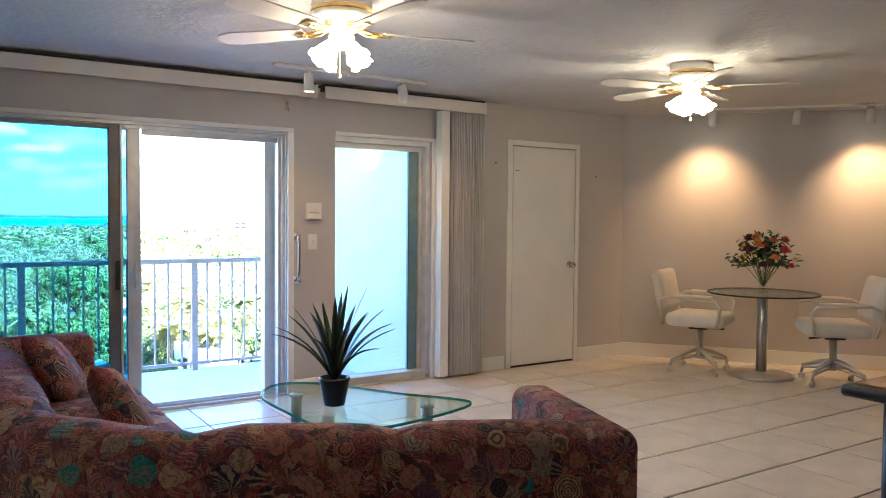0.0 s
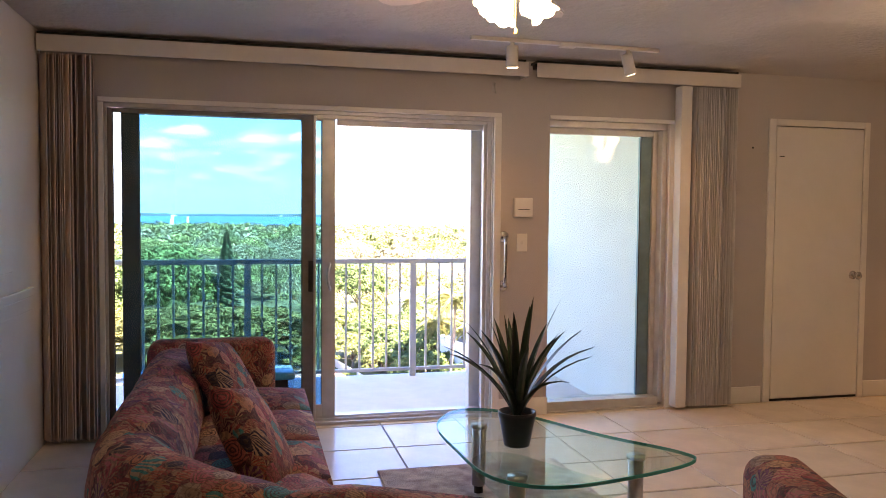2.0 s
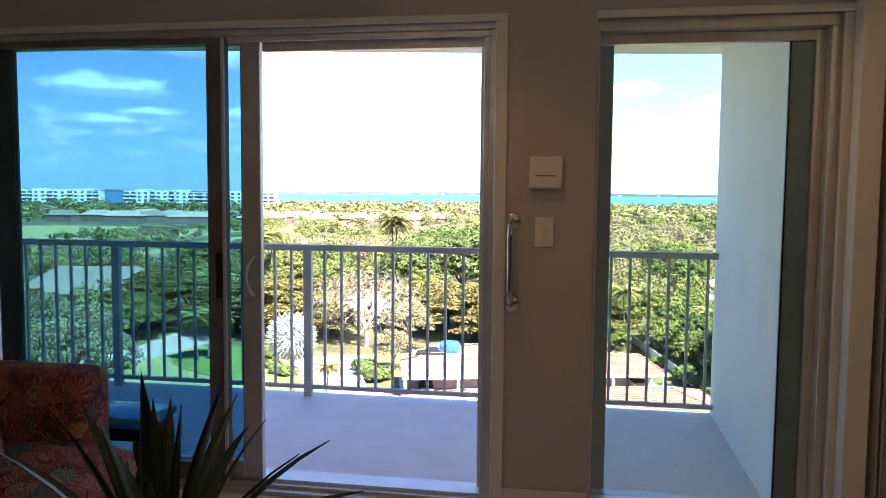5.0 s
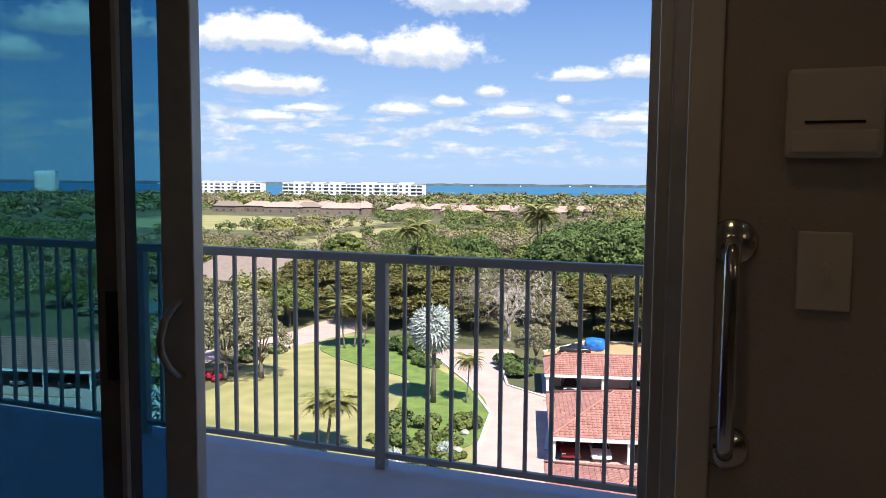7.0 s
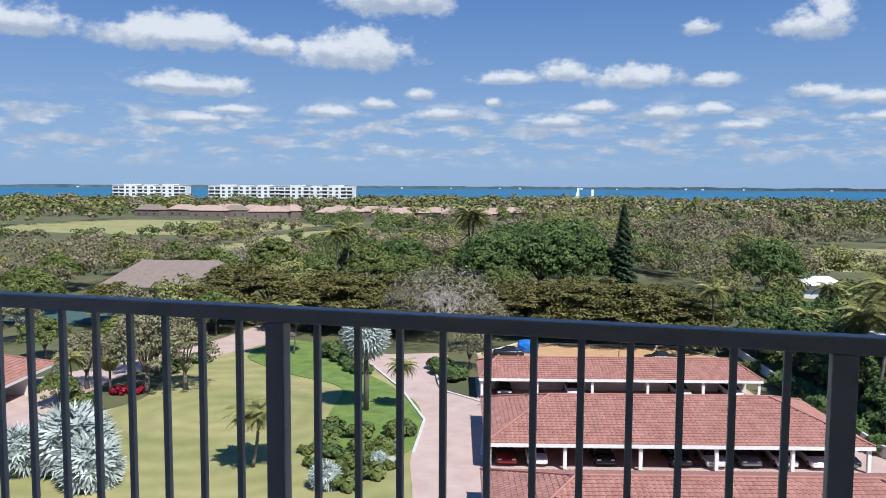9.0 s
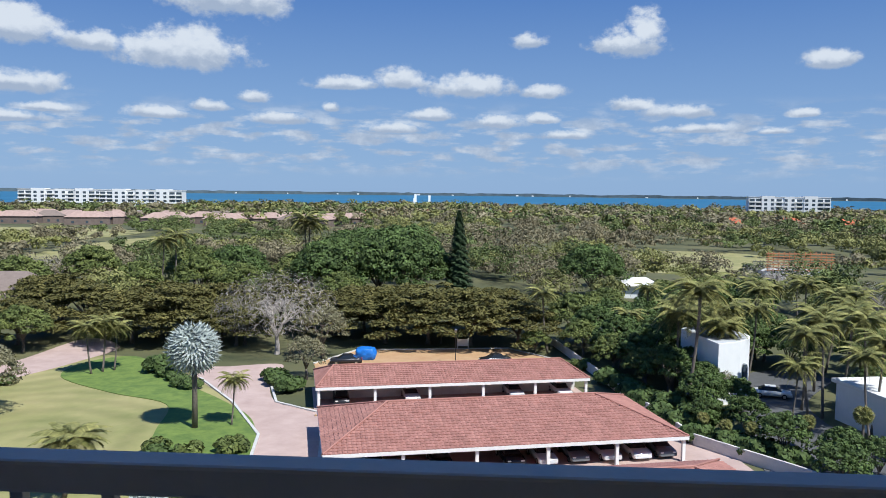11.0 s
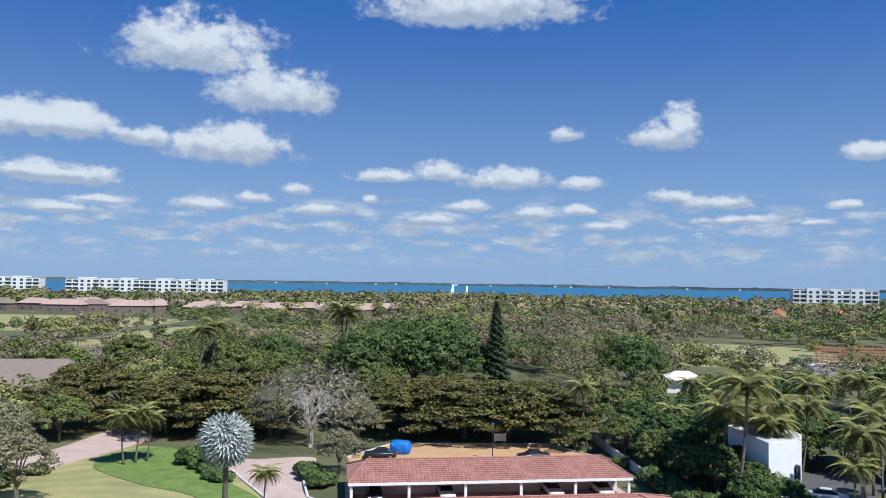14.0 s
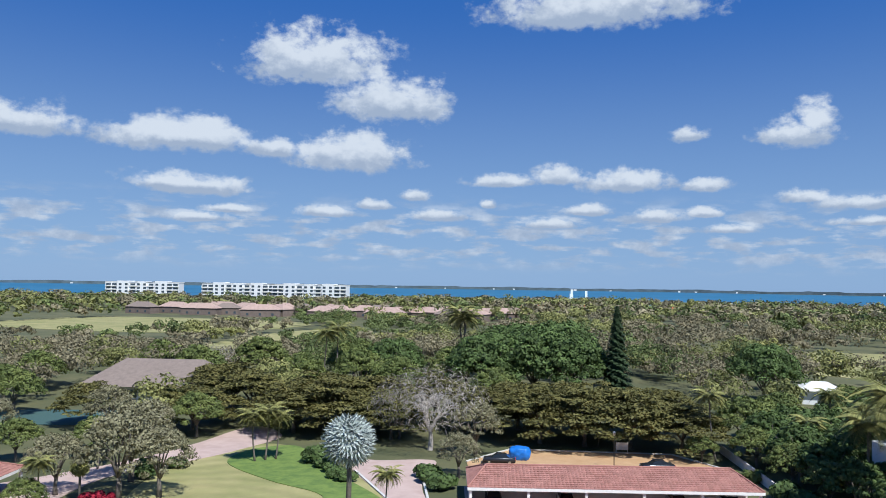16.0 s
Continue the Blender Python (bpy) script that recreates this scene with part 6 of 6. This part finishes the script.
# kerbs, wall, lamp post, sign
for name, pts, label in (("kerb_lot", [(-25, 109.5), (-20.5, 119.6), (3, 123.6), (11, 114.6)], "pale concrete kerb round the lot"), ("kerb_drive", [(-15.2, 68), (-18.4, 85), (-24.8, 89.1), (-28.4, 99)], "pale kerb along the drive"),
                         ("kerb_lawn", [(-21.4, 67), (-23.3, 77), (-29.8, 88.6), (-37.8, 99.6)], "pale kerb between the lawn and the drive")):
    bm = bmesh.new()
    for (x0, y0), (x1, y1) in zip(pts, pts[1:]):
        d = Vector((x1 - x0, y1 - y0, 0))
        box(bm, (0, -0.15, 0), (d.length, 0.15, 0.22), 0, Matrix.Translation((x0, y0, GROUND)) @ rotz(math.degrees(math.atan2(d.y, d.x))))
    structure(name, bm, KERB, label)
bm = bmesh.new()
pts = [(10.2, 128), (16.6, 95), (20.2, 78), (26.6, 70), (34, 60)]
for (x0, y0), (x1, y1) in zip(pts, pts[1:]):
    d = Vector((x1 - x0, y1 - y0, 0))
    box(bm, (0, -0.12, 0), (d.length, 0.12, 1.2), 0, Matrix.Translation((x0, y0, GROUND)) @ rotz(math.degrees(math.atan2(d.y, d.x))))
structure("boundary_wall", bm, CONC, "grey boundary wall beside the carports")
lp = thing("street_lamp", (-4.9, 111.6, GROUND), 0, "slim dark street lamp in the sandy lot", "street lamp")
bm = bmesh.new()
rod(bm, (0, 0, 0), (0, 0, 4.6), 0.07, 0.05, 8)
part("pole", bm, BLACK, lp)
part("lantern", lathe([(0.10, 4.6), (0.2, 4.75), (0.22, 5.05), (0.05, 5.2)], 10), STEEL, lp)
sg = thing("notice_board", (-4.2, 122.2, GROUND), 10, "small white notice board on two posts", "sign")
part("panel", boxes(((-0.8, -0.03, 0.6), (0.8, 0.03, 1.7))), FASCIA, sg)
for x in (-0.85, 0.85):
    part("post", boxes(((x - 0.05, -0.05, 0), (x + 0.05, 0.05, 1.8))), FASCIA, sg)

# houses
WALLW = material("white_render", (0.80, 0.80, 0.79), 0.7, spread=0.04, scale=0.6)
BROWNROOF = material("brown_shingle", (0.22, 0.17, 0.14), 0.9, spread=0.15, scale=1.2, bump=0.3, bump_scale=5)
GREYPANE = material("window_glass_far", (0.06, 0.08, 0.10), 0.1, spread=0.2)
TIMBER = material("new_timber", (0.45, 0.20, 0.09), 0.8, spread=0.2, scale=3)
hs = thing("white_house", (28.0, 98.5, GROUND), 0, "modern white house with a curved flat roof", "house")
curve = [(-3.2, 4.9), (-2.2, 5.8), (-0.4, 6.2), (1.6, 5.6), (3.2, 4.0), (4.0, 2.0), (4.0, 0.0), (3.2, -2.0), (1.6, -3.9), (-1.4, -5.6)]
part("wall", prism(curve, 0, 7.4), WALLW, hs)
ROOFGREY = material("grey_roof_membrane", (0.50, 0.51, 0.52), 0.9, spread=0.08, scale=0.8)
part("roof", prism([(x * 0.93, y * 0.93) for x, y in curve], 7.401, 7.43), ROOFGREY, hs, "pale grey curved roof membrane")
part("window", boxes(((2.2, -3.6, 3.0), (2.6, -2.9, 4.6))), GREYPANE, hs)
h2 = thing("white_house", (44.5, 84.0, GROUND), 12, "white house with a flat grey roof beside the palms", "house")
part("wall", boxes(((-5, -6, 0), (5, 6, 4.2))), WALLW, h2)
part("roof", boxes(((-5.4, -6.4, 4.21), (5.4, 6.4, 4.6))), FASCIA, h2)
h3 = thing("grey_roof_house", (-101, 149, GROUND), 12, "low house with a broad brown shingle roof", "house")
part("wall", boxes(((-12, -8, 0), (12, 8, 3.2))), CONC, h3)
bm = bmesh.new()
e = [bm.verts.new(v) for v in ((-14, -10, 3.21), (14, -10, 3.21), (14, 10, 3.21), (-14, 10, 3.21), (-8, 0, 8.0), (9, 0, 8.0))]
for f in ((0, 1, 5, 4), (1, 2, 5), (2, 3, 4, 5), (3, 0, 4), (3, 2, 1, 0)):
    bm.faces.new([e[k] for k in f])
part("roof", bm, BROWNROOF, h3, "hipped brown shingle roof")
for k in range(4):
    part("window", boxes(((-9 + 5 * k, -8.06, 1.0), (-7 + 5 * k, -8.01, 2.4))), GREYPANE, h3)
h4 = thing("unfinished_house", (84, 222, GROUND), 0, "house under construction with bare orange timber framing", "house")
part("lower_wall", boxes(((-9, -5, 0), (9, 5, 4.0))), CONC, h4)
for k in range(13):
    part("timber_stud", boxes(((-8.5 + k * 1.4, -5.0, 4.01), (-8.3 + k * 1.4, -4.8, 9.5))), TIMBER, h4)
for k in range(7):
    part("timber_beam", boxes(((-9, -5.25, 4.3 + k * 0.75), (9, -5.01, 4.62 + k * 0.75))), TIMBER, h4)
h5 = thing("white_pavilion", (36, 190, GROUND), 0, "small white pavilion roof among the trees", "house")
part("wall", boxes(((-4, -3, 0), (4, 3, 3.0))), WALLW, h5)
bm = bmesh.new()
e = [bm.verts.new(v) for v in ((-5, -4, 3.01), (5, -4, 3.01), (5, 4, 3.01), (-5, 4, 3.01), (-1.5, 0, 4.8), (1.5, 0, 4.8))]
for f in ((0, 1, 5, 4), (1, 2, 5), (2, 3, 4, 5), (3, 0, 4), (3, 2, 1, 0)):
    bm.faces.new([e[k] for k in f])
part("roof", bm, FASCIA, h5)
COURT = material("green_court", (0.05, 0.10, 0.09), 0.9, spread=0.1)
sheet("court", [(-112, 112), (-88, 118), (-91, 130), (-115, 124)], COURT, 0.08, "dark green tennis court")


def villa(x, y, w, d, turn, roof_m, label):
    h = thing("villa", (x, y, GROUND), turn, label, "house", "distant villas")
    part("wall", boxes(((-w / 2, -d / 2, 0), (w / 2, d / 2, 5.0))), VILLAWALL, h)
    b2 = bmesh.new()
    e = [b2.verts.new(v) for v in ((-w / 2 - 0.6, -d / 2 - 0.6, 5.01), (w / 2 + 0.6, -d / 2 - 0.6, 5.01), (w / 2 + 0.6, d / 2 + 0.6, 5.01), (-w / 2 - 0.6, d / 2 + 0.6, 5.01), (-w / 2 + d / 2, 0, 8.8), (w / 2 - d / 2, 0, 8.8))]
    for f in ((0, 1, 5, 4), (1, 2, 5), (2, 3, 4, 5), (3, 0, 4), (3, 2, 1, 0)):
        b2.faces.new([e[k] for k in f])
    part("roof", b2, roof_m, h)
    for k in range(3):
        part("window", boxes(((-w / 2 + (k + 0.6) * w / 3.2 - 0.8, -d / 2 - 0.08, 1.0), (-w / 2 + (k + 0.6) * w / 3.2 + 0.8, -d / 2 - 0.01, 2.6))), GREYPANE, h)


VILLAWALL = material("villa_wall", (0.17, 0.13, 0.11), 0.9, spread=0.2, scale=0.4)
PALEROOF = material("pale_clay_roof", (0.40, 0.28, 0.23), 0.9, spread=0.15, scale=0.5)
REDROOF = material("red_clay_roof", (0.50, 0.13, 0.06), 0.9, spread=0.15, scale=0.5)
for i in range(24):
    villa(-362 + i * 11.6 + rng.uniform(-4, 4), 508 + 15 * (i % 4), rng.uniform(17, 30), rng.uniform(10, 14), rng.uniform(-24, 24), PALEROOF if i % 5 else BROWNROOF, "low villa with a pale clay roof by the fairway")
for x, y in ((-108, 660), (-88, 672), (22, 680), (44, 690), (60, 685), (250, 560), (268, 572), (170, 560), (-52, 690), (215, 575)):
    villa(x, y, 18, 11, rng.uniform(-20, 20), REDROOF, "distant villa with a bright red clay roof")


def condo(x0, x1, y, top, turn, label):
    w = x1 - x0
    c = thing("condo_building", ((x0 + x1) / 2, y, GROUND), turn, label, "apartment building", "distant condominiums")
    H = top - GROUND
    part("wall", boxes(((-w / 2, 0, 0), (w / 2, 16, H - 1.5)), ((-w * 0.34, -1.0, 0), (-w * 0.18, 15, H)), ((w * 0.18, -1.0, 0), (w * 0.34, 15, H)), ((-w * 0.06, -1.0, 0), (w * 0.06, 15, H - 0.6))), WALLW, c)
    part("parapet", boxes(((-w / 2 - 0.4, -0.4, H - 1.49), (w / 2 + 0.4, 16.4, H - 0.9))), FASCIA, c)
    for f in range(5):
        z = 2.6 + f * (H - 3.9) / 5
        for k in range(12):
            xx = -w / 2 + w * (k + 0.5) / 12
            inset = any(a * w - 1.6 < xx < b * w + 1.6 for a, b in ((-0.34, -0.18), (0.18, 0.34), (-0.06, 0.06)))
            yy = -1.06 if inset else -0.06
            half = w / 54 if inset else w / 31
            part("window", boxes(((xx - half, yy, z), (xx + half, yy + 0.05, z + 2.3))), GREYPANE, c)
        for a, b in ((-0.5, -0.345), (0.345, 0.5), (-0.17, -0.065), (0.065, 0.17)):
            part("balcony", boxes(((a * w, -1.2, z - 1.3), (b * w, -0.065, z - 0.1))), FASCIA, c)


S = 780 / 650
condo(-505.7 * S, -434 * S, 780, 0.2, 12, "white five-storey condominium on the shore")
condo(-402 * S, -333 * S, 780, 0.0, 10, "white five-storey condominium on the shore")
condo(-331 * S, -262 * S, 780, 0.0, 8, "white five-storey condominium on the shore")
condo(212 * S, 274.5 * S, 780, 0.6, -8, "pale condominium by the bay")
condo(-992, -962, 900, 13, 30, "tall pale tower far down the shore")

# far shore, sails
bm = bmesh.new()
prev = None
for k in range(240):
    x = -4200 + 8400 * k / 239
    y = math.sqrt(max(0, 4620 ** 2 - x * x)) if abs(x) < 4600 else 0
    top = GROUND + 15 + 6 * noise.noise((k * 0.17, 0, 0)) + 5 * noise.noise((k * 0.9, 3, 0))
    cur = [bm.verts.new((x, y, GROUND)), bm.verts.new((x, y, top)), bm.verts.new((x * 1.02, y * 1.02, top)), bm.verts.new((x * 1.02, y * 1.02, GROUND))]
    if prev:
        for a in range(3):
            bm.faces.new((prev[a], cur[a], cur[a + 1], prev[a + 1]))
    prev = cur
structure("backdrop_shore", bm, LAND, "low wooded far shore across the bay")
for k in range(24):
    x = -3000 + k * 255 + rng.uniform(-120, 120)
    y = math.sqrt(4600 ** 2 - x * x) * 0.995
    b = tagged(part("shore_house", boxes(((x - rng.uniform(2, 9), y - 4, GROUND), (x + rng.uniform(2, 9), y, GROUND + rng.uniform(4, 9)))), WALLW), "tiny pale building on the far shore", "building", "far shore buildings")
SAIL = material("sailcloth", (0.8, 0.8, 0.8), 0.8, spread=0.03)
for x, y, h in ((-150, 1560, 17), (-128, 1640, 14), (-146, 1500, 9)):
    sb = thing("sailboat", (x, y, GROUND + 0.4), 20, "small white sailboat out on the bay", "sailboat", "sailboats")
    part("sail", prism([(0, 0), (5, 0), (0.3, 0.4)], 0, 1), SAIL, sb).matrix_local = Matrix.Translation((0, 0, 1.5)) @ Matrix.Scale(h, 4, (0, 0, 1)) @ Matrix.Shear("XY", 4, (0, 0))
    part("hull", prism([(-4, 0), (-2, 1.3), (4, 1.2), (4, -1.2), (-2, -1.3)], 0, 1.4), SAIL, sb)

# woods to the shore, crowns of leaf sprays, coarser with distance
OPEN = [(-275, 355, 72, 95), (-146, 300, 20, 70), (72, 280, 30, 52), (-101, 140, 22, 20), (84, 205, 17, 22), (36, 180, 9, 14), (-230, 485, 150, 34), (-100, 121, 18, 14), (-6.8, 165, 6, 12), (-420, 420, 60, 60)]


def woods(name, label, mat, share, kind):
    Ps, Ns, Ss = [], [], []
    for r0, r1, cell, leaves, size in ((138, 260, 9.5, 760, 0.21), (260, 500, 12.0, 400, 0.34), (500, 1010, 16.0, 84, 0.88)):
        area = 0.5 * (r1 * r1 - r0 * r0) * radians(92)
        n = int(area / (cell * cell * 0.8) * share)
        az = rng.uniform(radians(-52), radians(40), n)
        r = np.sqrt(rng.uniform(r0 * r0, r1 * r1, n))
        x, y = r * np.sin(az), r * np.cos(az)
        keep = np.array([noise.noise((a * 0.011 + kind * 17, b * 0.011, 0)) > -0.12 and not any(abs(a - ox) < w and abs(b - oy) < dd for ox, oy, w, dd in OPEN) and not ((-66 < a < 12 and b < 162) or (-44 < a < 2 and b < 200) or (2 <= a < 80 and b < 141)) for a, b in zip(x, y)])
        x, y = x[keep], y[keep]
        m = len(x)
        h = rng.uniform(4.5, 8.5, m) + 4.5 * rng.random(m) ** 3 + (2.2 if r0 >= 500 else 0)
        w = h * rng.uniform(0.55, 1.05, m)
        # each crown is a heap of small leafy clumps, lit above and dark beneath
        k = {9.5: 24, 12.0: 14, 16.0: 7}[cell]
        c = rng.normal(size=(m, k, 3))
        c /= np.linalg.norm(c, axis=2, keepdims=True)
        c[:, :, 2] = np.abs(c[:, :, 2]) * np.where(rng.random((m, k)) < 0.85, 1, -0.5)
        c *= rng.uniform(0.55, 0.95, (m, k, 1))
        pick = rng.integers(0, k, (m, leaves))
        c = np.take_along_axis(c, pick[:, :, None], 1)
        d = rng.normal(size=(m, leaves, 3))
        d /= np.linalg.norm(d, axis=2, keepdims=True)
        d[:, :, 2] = np.abs(d[:, :, 2]) * np.where(rng.random((m, leaves)) < 0.75, 1, -0.7)
        q = c + d * (1.25 / math.sqrt(k)) * rng.uniform(0.85, 1.05, (m, leaves, 1))
        P = np.stack([x[:, None] + q[:, :, 0] * w[:, None] * 0.85, y[:, None] + q[:, :, 1] * w[:, None] * 0.85, GROUND + h[:, None] * 0.55 + q[:, :, 2] * h[:, None] * 0.42], 2)
        Ps.append(P.reshape(-1, 3))
        Ns.append((d + c * 0.3 + rng.normal(size=d.shape) * 0.35 + np.array([0, 0, 0.25])).reshape(-1, 3))
        Ss.append((rng.uniform(0.6, 1.3, (m, leaves)) * size).reshape(-1))
    P, D, s = np.concatenate(Ps), np.concatenate(Ns), np.concatenate(Ss)
    tagged(new(name, leaf_mesh(name, P, D, s, mat)), label, "woodland", kind="stuff")


F_WOODG = foliage("wood_green", (0.34, 0.33, 0.115), (0.15, 0.17, 0.055), 0.09)
F_WOODD = foliage("wood_dark", (0.20, 0.24, 0.08), (0.085, 0.115, 0.036), 0.09)
F_WOODB = foliage("wood_brown", (0.32, 0.275, 0.165), (0.19, 0.17, 0.095), 0.09)
woods("green_woods", "mixed green treetops stretching to the bay", F_WOODG, 0.40, 1)
woods("dark_woods", "dark evergreen treetops stretching to the bay", F_WOODD, 0.30, 2)
woods("brown_woods", "half-bare brown winter treetops near the bay", F_WOODB, 0.44, 3)

# ---- floor tiles, the pieces of the floor ----
PITCH_X, PITCH_Y = 0.505, 0.495
tile_me = None
spots = []
for i in range(-5, 14):
    for j in range(-17, 1):
        x0, y0 = -0.775 + i * PITCH_X, -0.035 + j * PITCH_Y
        x1, y1 = x0 + PITCH_X - 0.006, y0 + PITCH_Y - 0.013
        edge = XR if y1 > 0 else XR + (-y0) * DX / -DY
        if x1 < XL or y1 < YB or x0 > min(edge, FAR[0]) or y0 > 0.0:
            continue
        spots.append((max(x0, XL + 0.002), max(y0, YB + 0.002), min(x1, FAR[0] - 0.002), min(y1, 0.018)))
near_first = sorted(spots, key=lambda s: math.hypot((s[0] + s[2]) / 2 - 0.3, (s[1] + s[3]) / 2 + 2.0))
for n, (x0, y0, x1, y1) in enumerate(near_first[:298]):
    w, d = round(x1 - x0, 4), round(y1 - y0, 4)
    key = (w, d)
    if tile_me is None:
        tile_me = {}
    if key not in tile_me:
        bm = bmesh.new()
        v = [bm.verts.new(p) for p in ((-w / 2, -d / 2, -0.006), (w / 2, -d / 2, -0.006), (w / 2, d / 2, -0.006), (-w / 2, d / 2, -0.006))]
        u = [bm.verts.new(p) for p in ((-w / 2 + 0.003, -d / 2 + 0.003, 0), (w / 2 - 0.003, -d / 2 + 0.003, 0), (w / 2 - 0.003, d / 2 - 0.003, 0), (-w / 2 + 0.003, d / 2 - 0.003, 0))]
        bm.faces.new(u)
        for k in range(4):
            bm.faces.new((v[k], v[(k + 1) % 4], u[(k + 1) % 4], u[k]))
        me = bpy.data.meshes.new("tile")
        bm.to_mesh(me)
        bm.free()
        me.materials.append(TILE)
        tile_me[key] = me
    ob = new("tile", tile_me[key])
    ob.location = ((x0 + x1) / 2, (y0 + y1) / 2, 0)
    ob.parent = floor
rest = bmesh.new()
for x0, y0, x1, y1 in near_first[298:]:
    rest.faces.new([rest.verts.new(p) for p in ((x0, y0, 0), (x1, y0, 0), (x1, y1, 0), (x0, y1, 0))])
tagged(part("tiles_beyond", rest, TILE, floor), kind="stuff")
